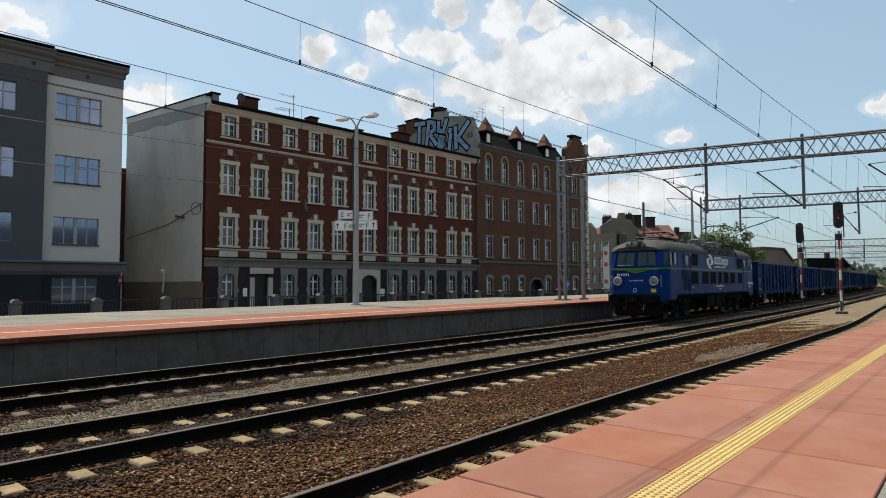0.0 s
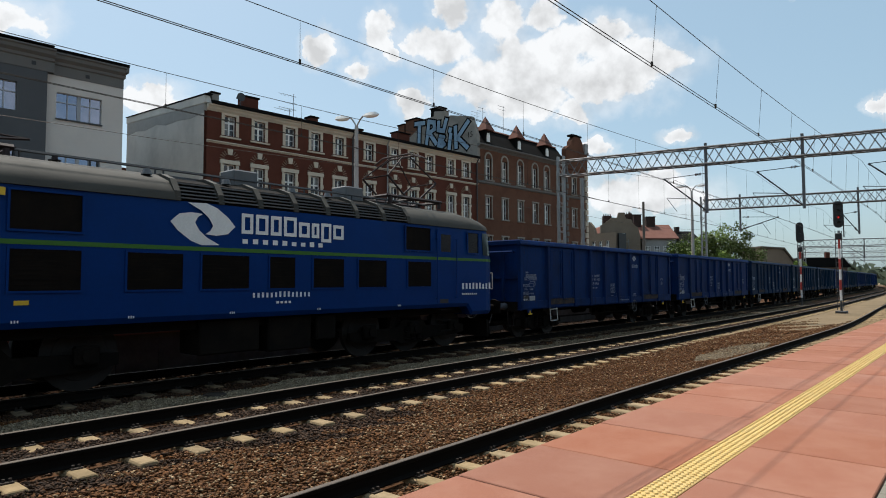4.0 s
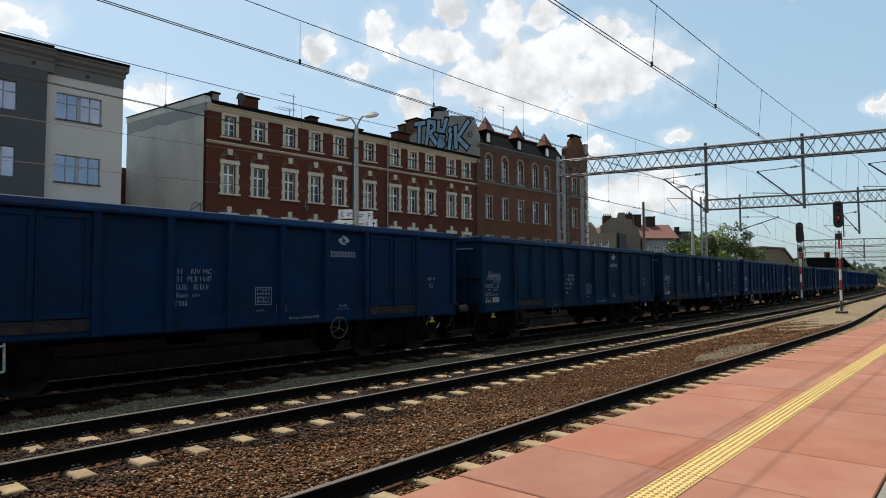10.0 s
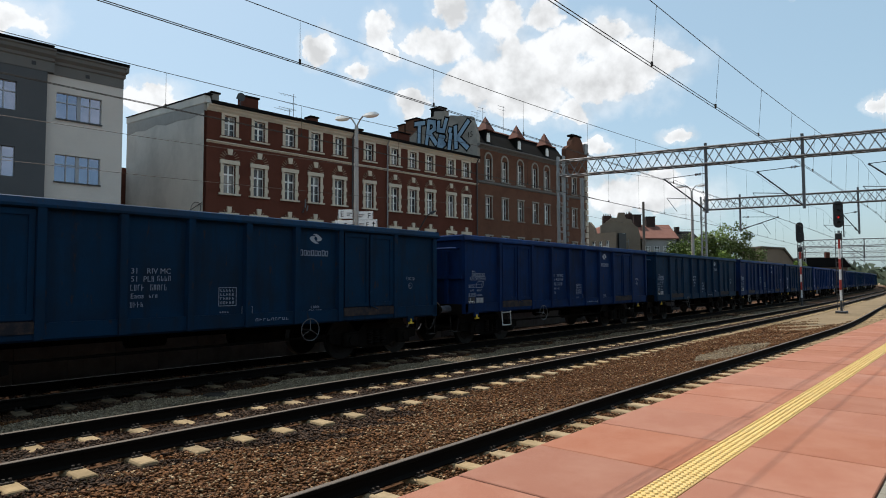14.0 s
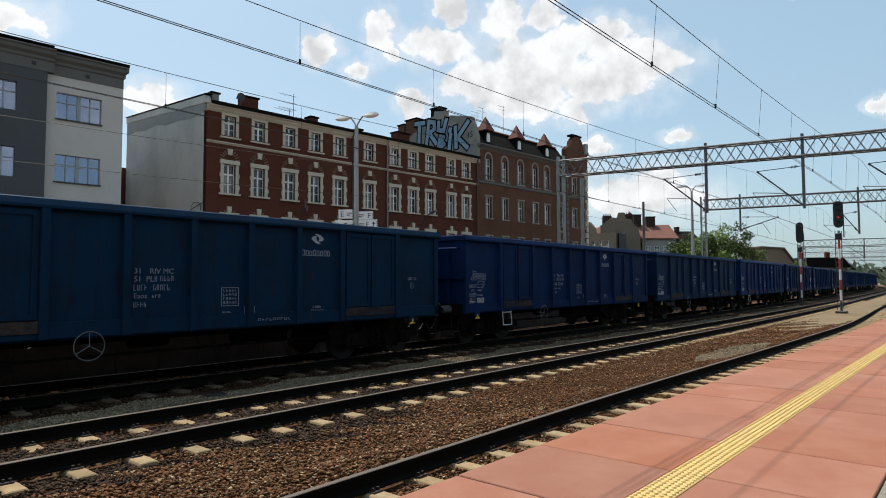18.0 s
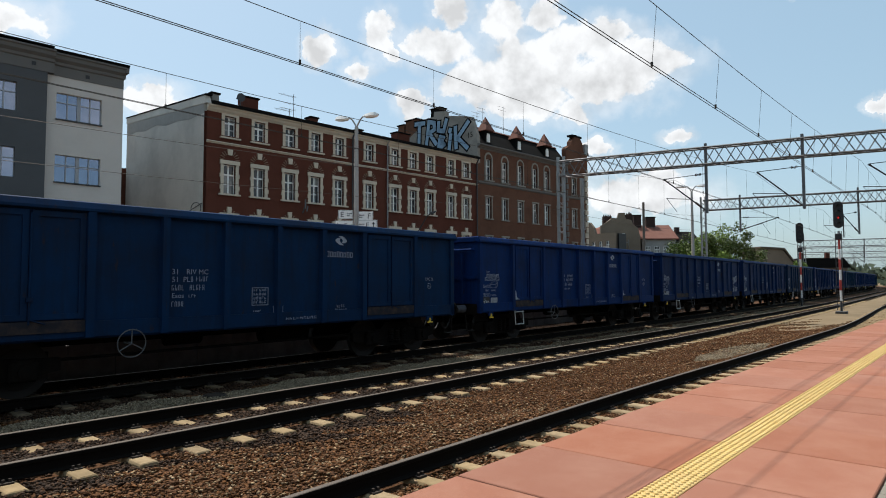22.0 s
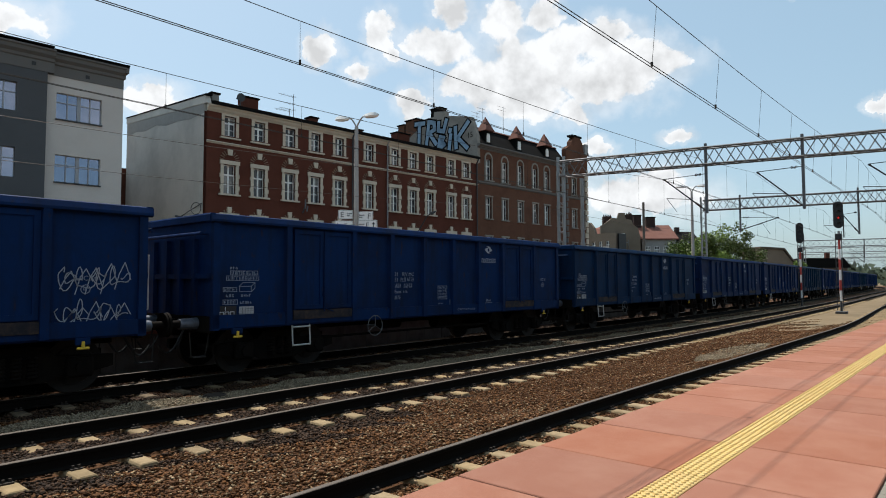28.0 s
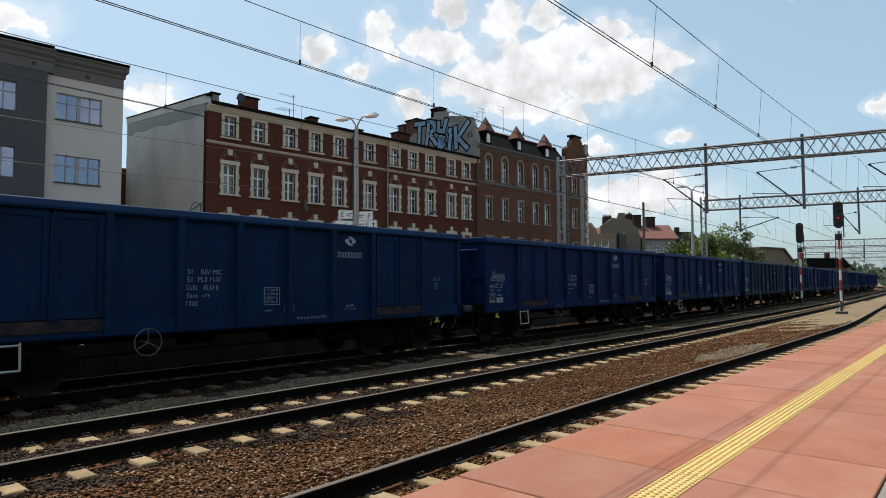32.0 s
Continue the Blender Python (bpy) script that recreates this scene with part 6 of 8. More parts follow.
    part("roof", bm, "tile", r, "red tiled pitched roof")
    for u, wd, top in ((-0.5, 1.5, 15.1), (2.0, 1.7, 14.7)):
        c = part("chimney", cuboid(u, u + wd, 3.6, 4.5, 11.5, top, 0.03), M["soot_brick"], r, "sooty brick chimney")
        part("chimney_cap", cuboid(u - 0.08, u + wd + 0.08, 3.5, 4.6, top, top + 0.14), "roof", c)
    for u in (1.0, 2.7, 4.4, 5.7):
        window(r, u, 7.3, 0.9, 1.6, y=0.24)
    q = thing("low_grey_house", None, None, "small plastered house with a grey pitched roof", "building")
    q.matrix_basis = Matrix.Translation((118.2, 42.6, -0.5)) @ Matrix.Rotation(radians(-48), 4, "Z")
    part("wall", cuboid(0, 3.6, 0.2, 7, 0, 10.2), M["grey_plaster"], q)
    bm = B()
    prism(bm, [(-0.3, 10.1), (3.6, 12.0), (7.4, 10.1)], -0.3, 3.9, "x")
    part("roof", bm, "roof", q, "grey weathered pitched roof")
    part("chimney", cuboid(0.4, 1.2, 2.8, 3.6, 11.0, 12.8, 0.03), M["soot_brick"], q)
    for u in (0.9, 2.5):
        window(q, u, 7.4, 0.8, 1.5, y=0.14)
    # sheds beyond the train
    s = thing("brown_shed", None, None, "small brown shed with a pitched roof beyond the train", "shed")
    s.matrix_basis = Matrix.Translation((142.8, 34.4, -0.5)) @ Matrix.Rotation(radians(-50), 4, "Z")
    bm = B()
    prism(bm, [(0, 0), (6.5, 0), (6.5, 6.2), (4.4, 8.9), (0, 9.3)], 0, 9, "y")
    part("wall", bm, "ochre", s)
    bm = B()
    prism(bm, [(-0.4, 9.3), (4.5, 8.95), (6.9, 5.9), (6.9, 6.15), (4.6, 9.3), (-0.4, 9.6)], -0.4, 9.4, "y")
    part("roof", bm, M["shed_roof"], s, "brown sheet roof")
    for u in (4.9, 5.7):
        part("window", cuboid(u, u + 0.45, -0.05, 0.02, 3.4, 5.4), "glass", s)
    d = thing("signal_building", None, None, "long low brick building with a dark hipped roof", "building")
    d.matrix_basis = Matrix.Translation((147.5, 29.5, -0.5)) @ Matrix.Rotation(radians(-52), 4, "Z")
    part("wall", cuboid(0, 11, 0, 8, 0, 5.2), "ochre", d)
    bm = B()
    prism(bm, [(-0.6, 5.1), (11.6, 5.1), (10.0, 7.1), (1.2, 7.1)], -0.6, 8.6, "y")
    part("roof", bm, "roof", d)
    for u in (1.5, 3.2, 4.9, 6.6, 8.3):
        part("window", cuboid(u, u + 0.9, -0.05, 0.02, 2.6, 4.5), "glass", d)
    for u in (3.0, 8.4):
        part("chimney", cuboid(u, u + 0.8, 3, 3.8, 6.6, 8.4, 0.03), "brick", d)
    # concrete poles and small masts on the platform and in the yard
    for x, y, z0, z1, r0, lab in ((34.6, 18.35, FAR_Z, 8.2, 0.13, "plain pale concrete pole"), (61.4, 25.7, -0.5, 9.9, 0.16, "grey concrete pole beyond the platform")):
        t = thing("concrete_pole", None, None, lab, "pole", "poles")
        bm = B()
        rod(bm, (x, y, z0 - 0.02), (x, y, z1), r0, r0 * 0.75, n=14)
        part("shaft", bm, "steel" if r0 < 0.15 else "concrete", t, smooth=True)
        part("collar", cuboid(x - 0.2, x + 0.2, y - 0.2, y + 0.2, z0 - 0.02, z0 + 0.1, 0.02), "concrete", t)
    far = thing("far_woods", None, None, "hazy line of distant trees", "woods", kind="stuff")
    rnd = random.Random(5)
    verts, faces = [], []
    for k in range(5200):
        a = radians(rnd.uniform(38, 100))
        r = rnd.uniform(330, 420)
        h = 5 + 5 * noise.noise(Vector((a * 14, 0, 0))) + 4
        p = Vector((math.sin(a) * r, math.cos(a) * r, rnd.uniform(-0.5, max(2, h))))
        u = Vector((rnd.gauss(0, 1), rnd.gauss(0, 1), rnd.gauss(0, 1))).normalized()
        v = u.orthogonal().normalized()
        s = rnd.uniform(1.2, 2.4)
        o = len(verts)
        verts += [p - u * s, p + v * s * 0.7, p + u * s, p - v * s * 0.7]
        faces += [(o, o + 1, o + 2, o + 3)]
    me = bpy.data.meshes.new("far_foliage")
    me.from_pydata(verts, [], faces)
    me.materials.append(M["far_leaf"])
    part("foliage", me, None, far)


M["soot_brick"] = material("sooty_chimney_brick", (0.035, 0.018, 0.014), 0.95, grain=9, stain=1.5, stain_amount=0.5)
M["grey_plaster"] = material("dirty_grey_plaster", (0.30, 0.29, 0.28), 0.9, grain=10, stain=0.5, stain_amount=0.5)
M["far_leaf"] = material("hazy_dark_foliage", (0.06, 0.075, 0.05), 0.9, grain=2, stain=0.2, per_piece=0.25, spec=0.1)
M["shed_roof"] = material("brown_sheet_roof", (0.10, 0.075, 0.05), 0.8)
distant()
# ---------------------------------------------------------------- the train
WAGON = 14.04
FRONT = ((0, 46.45), (1, 39.0), (2, 31.52), (3, 24.05), (3.5, 20.35), (4.5, 13.0), (5.5, 5.62), (6.5, -1.76), (8, -12.76), (10, -27.48), (12, -42.05), (14, -56.36), (15.5, -66.95), (17, -77.42), (19, -91.35), (21, -105.07), (23, -118.42), (25, -131.1), (26.5, -139.97), (28, -148.26), (29, -153.44), (30, -158.37), (31, -163.07), (32, -167.68))

def wagon_paint(name, colour, dirt, rust):
    """Old gloss paint with upright dirt streaks and rust scabs, on top of grain and stains."""
    m = material(name, colour, 0.6, spec=0.06, grain=20, stain=0.9, stain_amount=0.55, bump=0.06, dirt=dirt)
    nt = m.node_tree
    b = nt.nodes["Principled BSDF"]
    last = b.inputs["Base Color"].links[0].from_socket
    co, own = nt.nodes.new("ShaderNodeTexCoord"), nt.nodes.new("ShaderNodeObjectInfo")
    for scale, lo, hi, amount, tint in (((7, 7, 0.55), 0.52, 0.72, 0.5, dirt), ((9, 9, 3.0), 0.64, 0.72, 0.6, rust), ((5, 5, 0.9), 0.60, 0.80, 0.3, [v * 1.9 for v in colour])):
        place = nt.nodes.new("ShaderNodeVectorMath")
        place.operation = "MULTIPLY_ADD"
        place.inputs[1].default_value = scale
        link(nt, co.outputs["Object"], place.inputs[0])
        link(nt, own.outputs["Random"], place.inputs[2])
        n = nt.nodes.new("ShaderNodeTexNoise")
        n.inputs["Scale"].default_value, n.inputs["Detail"].default_value = 1.0, 5
        link(nt, place.outputs[0], n.inputs["Vector"])
        r = nt.nodes.new("ShaderNodeMapRange")
        r.inputs["From Min"].default_value, r.inputs["From Max"].default_value, r.inputs["To Max"].default_value = lo, hi, amount
        link(nt, n.outputs["Fac"], r.inputs["Value"])
        mix = nt.nodes.new("ShaderNodeMix")
        mix.data_type = "RGBA"
        mix.inputs["B"].default_value = [*tint, 1]
        link(nt, last, mix.inputs["A"])
        link(nt, r.outputs[0], mix.inputs["Factor"])
        last = mix.outputs["Result"]
    link(nt, last, b.inputs["Base Color"])
    return m


BLUES = {
    "blue": wagon_paint("dark_blue_wagon_paint", (0.0045, 0.0235, 0.088), (0.010, 0.013, 0.024), (0.034, 0.022, 0.017)),
    "steel": wagon_paint("dull_steel_blue_wagon_paint", (0.0045, 0.0265, 0.076), (0.011, 0.015, 0.026), (0.036, 0.024, 0.017)),
    "teal": wagon_paint("faded_teal_blue_wagon_paint", (0.0045, 0.0275, 0.065), (0.012, 0.016, 0.023), (0.038, 0.025, 0.016)),
    "bright": wagon_paint("fresh_blue_wagon_paint", (0.0045, 0.0265, 0.112), (0.010, 0.016, 0.038), (0.032, 0.021, 0.019)),
}
M["rusty_strip"] = material("rust_streaked_sill", (0.018, 0.018, 0.024), 0.75, grain=15, stain=5, stain_amount=0.8, spec=0.2, dirt=(0.075, 0.050, 0.038))
# wheel colour lowered as well, for the shade below the bodies
M["wheel_steel"] = material("dull_wheel_steel", (0.016, 0.013, 0.011), 0.65, 0.3, grain=15, stain=3)
M["pale_rail"] = material("dirty_white_handrail", (0.48, 0.47, 0.45), 0.6, grain=30, stain=6, stain_amount=0.4)

M["worn_white"] = material("worn_white_emblem_paint", (0.38, 0.42, 0.48), 0.7, grain=30, stain=5, stain_amount=0.4, bump=0)
# steel buffer housings, coloured paler for the sun striking between the wagons
M["buffer_grey"] = material("sunlit_blue_grey_steel", (0.16, 0.18, 0.22), 0.4, 0.4, grain=30, stain=6, stain_amount=0.5, dirt=(0.03, 0.03, 0.035))
M["plate_white"] = material("dirty_white_plate", (0.42, 0.43, 0.44), 0.7, grain=30, stain=4, stain_amount=0.3)

POSTS = (-4.71, -2.9, -1.67, -0.47, 0.72, 1.88, 3.07, 4.83)
DOORS = ((-4.58, -2.95), (3.18, 4.78))


def wheelset_mesh(r=0.46):
    bm = B()
    for s in (-1, 1):
        rod(bm, (0, s * 0.68, 0), (0, s * 0.78, 0), r - 0.02, r, n=28)
        rod(bm, (0, s * 0.78, 0), (0, s * 0.815, 0), r, r, n=28)
        rod(bm, (0, s * 0.815, 0), (0, s * 0.83, 0), r * 0.72, r * 0.7, n=20)
        rod(bm, (0, s * 0.83, 0), (0, s * 0.95, 0), 0.12, 0.1, n=12)
        for k in range(6):
            a = k * math.pi / 3
            rod(bm, (math.cos(a) * 0.24, s * 0.83, math.sin(a) * 0.24), (math.cos(a) * 0.24, s * 0.842, math.sin(a) * 0.24), 0.05, n=8)
    rod(bm, (0, -0.68, 0), (0, 0.68, 0), 0.09, n=12)
    return finish("wheelset", bm, "wheel_steel", True)


def spring_mesh():
    bm = B()
    rows = []
    for j in range(13):
        r = 0.085 if j % 2 else 0.062
        rows.append([bm.verts.new((r * math.cos(t), r * math.sin(t), j * 0.03)) for t in (2 * math.pi * i / 10 for i in range(10))])
    for a, b in zip(rows, rows[1:]):
        for i in range(10):
            bm.faces.new((a[i], a[(i + 1) % 10], b[(i + 1) % 10], b[i]))
    return finish("coil_spring", bm, "under")


WHEEL = wheelset_mesh()
SPRING = spring_mesh()
turning = []


def bogie(parent, x, base=1.8, axles=2, wheel=None, r=0.46):
    b = part("bogie", None, None, parent, "black two-axle bogie" if axles == 2 else "black three-axle bogie")
    b.location = (x, 0, 0)
    for s in (-1, 1):
        bm = B()
        L = base * (axles - 1) / 2 + 0.55
        prism(bm, [(-L, 0.42), (-L, 0.62), (-0.55, 0.66), (-0.4, 0.82), (0.4, 0.82), (0.55, 0.66), (L, 0.62), (L, 0.42), (L - 0.3, 0.36), (0.6, 0.32), (0.4, 0.24), (-0.4, 0.24), (-0.6, 0.32), (-L + 0.3, 0.36)], s * 0.98 - 0.06, s * 0.98 + 0.06, "y")
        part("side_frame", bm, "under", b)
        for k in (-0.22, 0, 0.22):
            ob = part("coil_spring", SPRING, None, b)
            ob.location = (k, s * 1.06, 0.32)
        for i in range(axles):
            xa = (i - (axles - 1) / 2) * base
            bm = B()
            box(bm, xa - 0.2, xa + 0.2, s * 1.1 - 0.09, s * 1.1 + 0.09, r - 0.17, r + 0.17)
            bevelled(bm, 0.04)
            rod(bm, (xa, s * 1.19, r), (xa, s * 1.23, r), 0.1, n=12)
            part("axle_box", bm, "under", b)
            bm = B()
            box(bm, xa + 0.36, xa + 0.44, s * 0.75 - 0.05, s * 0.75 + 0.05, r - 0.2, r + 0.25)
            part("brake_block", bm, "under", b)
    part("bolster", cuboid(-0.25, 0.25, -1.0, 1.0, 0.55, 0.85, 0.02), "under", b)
    for i in range(axles):
        w = part("wheelset", wheel or WHEEL, None, b)
        w.location = ((i - (axles - 1) / 2) * base, 0, r)
        turning.append(w)
    return b


def buffers(parent, x, way, mat="under", square=False):
    for s in (-1, 1):
        bm = B()
        rod(bm, (x, s * 0.87, 1.05), (x + way * 0.36, s * 0.87, 1.05), 0.115, 0.1, n=14)
        b = part("buffer", bm, mat, parent, "round buffer housing", smooth=True)
        bm = B()
        rod(bm, (x + way * 0.36, s * 0.87, 1.05), (x + way * 0.58, s * 0.87, 1.05), 0.075, n=12)
        if square:
            near, far = sorted((x + way * 0.575, x + way * 0.622))
            box(bm, near, far, s * 0.87 - 0.27, s * 0.87 + 0.27, 0.87, 1.23)
        else:
            rod(bm, (x + way * 0.58, s * 0.87, 1.05), (x + way * 0.622, s * 0.87, 1.05), 0.235, 0.225, n=20)
        part("buffer_head", bm, "under", b, "greasy black buffer head", smooth=True)
    bm = B()
    for k in range(3):
        ring(bm, (x + way * (0.12 + k * 0.16), 0, 0.98 - k * 0.02), (0, 1, 0) if k % 2 else (0, 0, 1), 0.1, 0.028, n=12, k=5)
    box(bm, min(x, x + way * 0.12), max(x, x + way * 0.12), -0.09, 0.09, 0.92, 1.12)
    part("coupling", bm, "under", parent, "screw coupling")
    for s in (-0.45, 0.45):
        bm = B()
        tube(bm, [(x + way * (0.05 + 0.5 * k / 8), s, 0.9 - 0.42 * math.sin(math.pi * k / 8 * 0.8)) for k in range(9)], 0.022)
        part("brake_hose", bm, "black", parent, "hanging rubber brake hose")


def bars(bm, x, z, w, h, y, n=1, gap=0.35, rnd=None):
    """A row of small upright marks, w long in all."""
    step = w / n
    for i in range(n):
        k = (rnd or random).uniform(0.75, 1.0) if n > 1 else 1
        box(bm, x + i * step, x + i * step + step * (1 - gap), y, y + 0.004, z, z + h * k)


def emblem(bm, x, z, s, y):
    """The two-winged emblem: two curved blades turned about one another."""
    for k in (-1, 1):
        pts = [(-1.01, 0.03), (-0.76, 0.40), (-0.40, 0.50), (-0.04, 0.46), (-0.2, 0.3), (-0.28, 0.05), (-0.15, -0.3), (0.1, -0.62), (0.5, -0.93), (-0.07, -0.97), (-0.4, -0.79), (-0.79, -0.36)]
        prism(bm, [(x + k * a * s, z + k * b * s * 0.64) for a, b in pts], y, y + 0.004, "y")


def wagon(paint, seed, logo_z=2.68):
    rnd = random.Random(seed)
    blue = BLUES[paint]
    w = thing("open_wagon", None, None, {"blue": "dark blue open-top freight wagon with ribbed steel sides", "teal": "faded teal-blue open-top freight wagon with ribbed steel sides", "bright": "fresh blue open-top freight wagon with ribbed steel sides", "steel": "dull steel-blue open-top freight wagon with ribbed steel sides"}[paint], "freight wagon", "coupled wagons")
    H, E = 3.17, 6.39
    # sheet-metal tub
    for s in (-1, 1):
        bm = B()
        box(bm, -E + 0.02, E - 0.02, min(s * 1.44, s * 1.40), max(s * 1.44, s * 1.40), 1.2, H - 0.1)
        part("side_wall", bm, blue, w)
        rim = B()
        prism(rim, [(s * 1.37, H - 0.16), (s * 1.37, H), (s * 1.455, H), (s * 1.50, H - 0.02), (s * 1.555, H - 0.12), (s * 1.555, H - 0.16), (s * 1.50, H - 0.185)], -E - 0.08, E + 0.08, "x")
        part("top_rail", rim, blue, w, "thick steel top rail")
        sl = B()
        prism(sl, [(s * 1.36, 0.93), (s * 1.36, 1.22), (s * 1.50, 1.22), (s * 1.50, 0.97), (s * 1.46, 0.93)], -E, E, "x")
        part("side_sill", sl, blue, w)
        for x in POSTS:
            bm = B()
            prism(bm, [(x - 0.085, s * 1.43), (x + 0.085, s * 1.43), (x + 0.062, s * 1.545), (x - 0.062, s * 1.545)], 0.96, H - 0.16, "z")
            part("side_post", bm, blue, w)
        for x in (-E + 0.06, E - 0.06):
            bm = B()
            prism(bm, [(x - 0.07, s * 1.40), (x + 0.07, s * 1.40), (x + 0.07, s * 1.50), (x - 0.07, s * 1.50)], 0.93, H - 0.16, "z")
            part("corner_post", bm, blue, w)
        for a, b in DOORS:
            m = (a + b) / 2
            for p, q in ((a + 0.03, m - 0.02), (m + 0.02, b - 0.03)):
                bm = B()
                box(bm, p, q, min(s * 1.445, s * 1.475), max(s * 1.445, s * 1.475), 1.27, H - 0.2)
                bevelled(bm, 0.012)
                for (c, d, e, f) in ((p, p + 0.09, 1.27, H - 0.2), (q - 0.09, q, 1.27, H - 0.2), (p + 0.09, q - 0.09, 1.27, 1.36), (p + 0.09, q - 0.09, H - 0.29, H - 0.2)):
                    box(bm, c, d, min(s * 1.475, s * 1.50), max(s * 1.475, s * 1.50), e, f)
                part("door_leaf", bm, blue, w)
            bm = B()
            rod(bm, (m, s * 1.52, 1.2), (m, s * 1.52, H - 0.25), 0.015, n=6)
            box(bm, m - 0.05, m + 0.05, s * 1.53 - 0.02, s * 1.53 + 0.02, 1.55, 1.62)
            rod(bm, (m, s * 1.53, 1.28), (m + 0.22, s * 1.55, 1.2), 0.012, n=6)
            part("door_bolt", bm, blue, w, "vertical door bolt")
            bm = B()
            box(bm, a, b, min(s * 1.48, s * 1.52), max(s * 1.48, s * 1.52), 1.06, 1.25)
            part("door_flap", bm, "rusty_strip", w, "rust-streaked flap below the doors")
    for s in (-1, 1):
        bm = B()
        box(bm, min(s * (E - 0.04), s * E), max(s * (E - 0.04), s * E), -1.4, 1.4, 1.2, H - 0.1)
        part("end_wall", bm, blue, w)
        bm = B()
        prism(bm, [(s * (E - 0.02), H - 0.16), (s * (E - 0.02), H), (s * (E + 0.08), H), (s * (E + 0.1), H - 0.03), (s * (E + 0.1), H - 0.15)], -1.5, 1.5, "y")
        part("end_rail", bm, blue, w)
        for y in (-0.85, -0.28, 0.28, 0.85):
            a, b = sorted((s * E, s * (E + 0.09)))
            part("end_post", cuboid(a, b, y - 0.05, y + 0.05, 1.2, 2.7), blue, w)
        a, b = sorted((s * E, s * (E + 0.07)))
        part("end_rib", cuboid(a, b, -1.4, 1.4, 1.92, 2.02), blue, w)
        bm = B()
        rod(bm, (s * (E + 0.16), -1.3, 2.78), (s * (E + 0.16), 1.3, 2.78), 0.035, n=8)
        for y in (-1.25, 1.25):
            rod(bm, (s * E, y, 2.78), (s * (E + 0.16), y, 2.78), 0.03, n=6)
        part("end_handrail", bm, blue, w, "horizontal grab bar across the end")
        for y in (-1.36, 1.36) if s > 0 else ():
            bm = B()
            tube(bm, [(s * (E - 0.01), y, 1.35), (s * (E + 0.09), y, 1.37), (s * (E + 0.09), y, 2.33), (s * (E - 0.01), y, 2.35)], 0.014)
            part("grab_handle", bm, "pale_rail", w, "dirty white upright grab handle")
        a, b = sorted((s * (E - 0.1), s * E))
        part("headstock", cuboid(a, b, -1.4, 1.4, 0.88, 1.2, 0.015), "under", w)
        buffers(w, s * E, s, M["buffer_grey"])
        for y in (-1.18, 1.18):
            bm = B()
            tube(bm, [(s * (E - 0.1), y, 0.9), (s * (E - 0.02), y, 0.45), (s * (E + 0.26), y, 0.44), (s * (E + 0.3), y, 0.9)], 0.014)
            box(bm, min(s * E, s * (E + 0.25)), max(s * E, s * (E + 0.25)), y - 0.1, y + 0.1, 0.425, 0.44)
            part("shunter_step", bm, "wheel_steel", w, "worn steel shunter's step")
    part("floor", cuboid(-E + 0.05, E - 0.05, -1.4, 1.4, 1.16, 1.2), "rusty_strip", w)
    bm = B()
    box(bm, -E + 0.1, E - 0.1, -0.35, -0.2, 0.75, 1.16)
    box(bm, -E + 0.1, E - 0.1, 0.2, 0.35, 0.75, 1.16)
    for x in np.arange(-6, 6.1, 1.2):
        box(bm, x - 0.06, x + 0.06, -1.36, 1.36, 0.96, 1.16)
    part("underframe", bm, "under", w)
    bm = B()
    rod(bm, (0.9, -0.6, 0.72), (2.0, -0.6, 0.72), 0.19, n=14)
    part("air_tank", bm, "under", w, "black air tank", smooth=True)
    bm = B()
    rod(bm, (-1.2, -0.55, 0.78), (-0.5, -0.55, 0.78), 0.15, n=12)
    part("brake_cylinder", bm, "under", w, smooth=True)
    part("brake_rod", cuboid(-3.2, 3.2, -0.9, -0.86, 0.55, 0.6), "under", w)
    for x in (-4.6, 4.6):
        bogie(w, x)
    # white step frame below the first doors
    for s in (-1, 1):
        bm = B()
        for x in (-4.58, -4.13):
            bar(bm, (x, s * 1.46, 1.02), (x, s * 1.5, 0.52), 0.026)
        for z in (0.52, 0.9):
            bar(bm, (-4.58, s * 1.49, z), (-4.13, s * 1.49, z), 0.026)
        part("step_frame", bm, "pale_rail", w, "dirty white step frame")
        bm = B()
        ring(bm, (-2.22, s * 1.5, 0.81), (0, 1, 0), 0.235, 0.010, n=24, k=6)
        for k in range(3):
            a = radians(90 + 120 * k)
            rod(bm, (-2.22, s * 1.5, 0.81), (-2.22 + 0.23 * math.cos(a), s * 1.5, 0.81 + 0.23 * math.sin(a)), 0.009, n=5)
        rod(bm, (-2.22, s * 1.5, 0.81), (-2.22, s * 1.2, 0.81), 0.02, n=6)
        part("brake_wheel", bm, "grey_steel", w, "grey three-spoked brake handwheel")
        for x in (-5.87, 5.4):
            part("hook_bracket", cuboid(x - 0.11, x + 0.11, min(s * 1.44, s * 1.5), max(s * 1.44, s * 1.5), 0.84, 0.96, 0.01), blue, w)
            bm = B()
            rod(bm, (x, s * 1.49, 0.9), (x, s * 1.5, 0.78), 0.03, n=8)
            rod(bm, (x - 0.09, s * 1.5, 0.79), (x + 0.09, s * 1.5, 0.79), 0.022, n=8)
            part("rope_hook", bm, "yellow_paint", w, "small yellow rope hook")
    # stencilled marks on the side that shows
    y = -1.449
    bm = B()
    emblem(bm, 2.42, 2.79, 0.17, y)
    part("emblem", bm, M["worn_white"], w, "worn white two-bladed emblem")
    bm = B()
    for k in range(8):
        outline_box(bm, 2.0 + k * 0.098, 2.075 + k * 0.098, logo_z - 0.27, logo_z - 0.14 - 0.01 * (k % 3), y, 0.018)
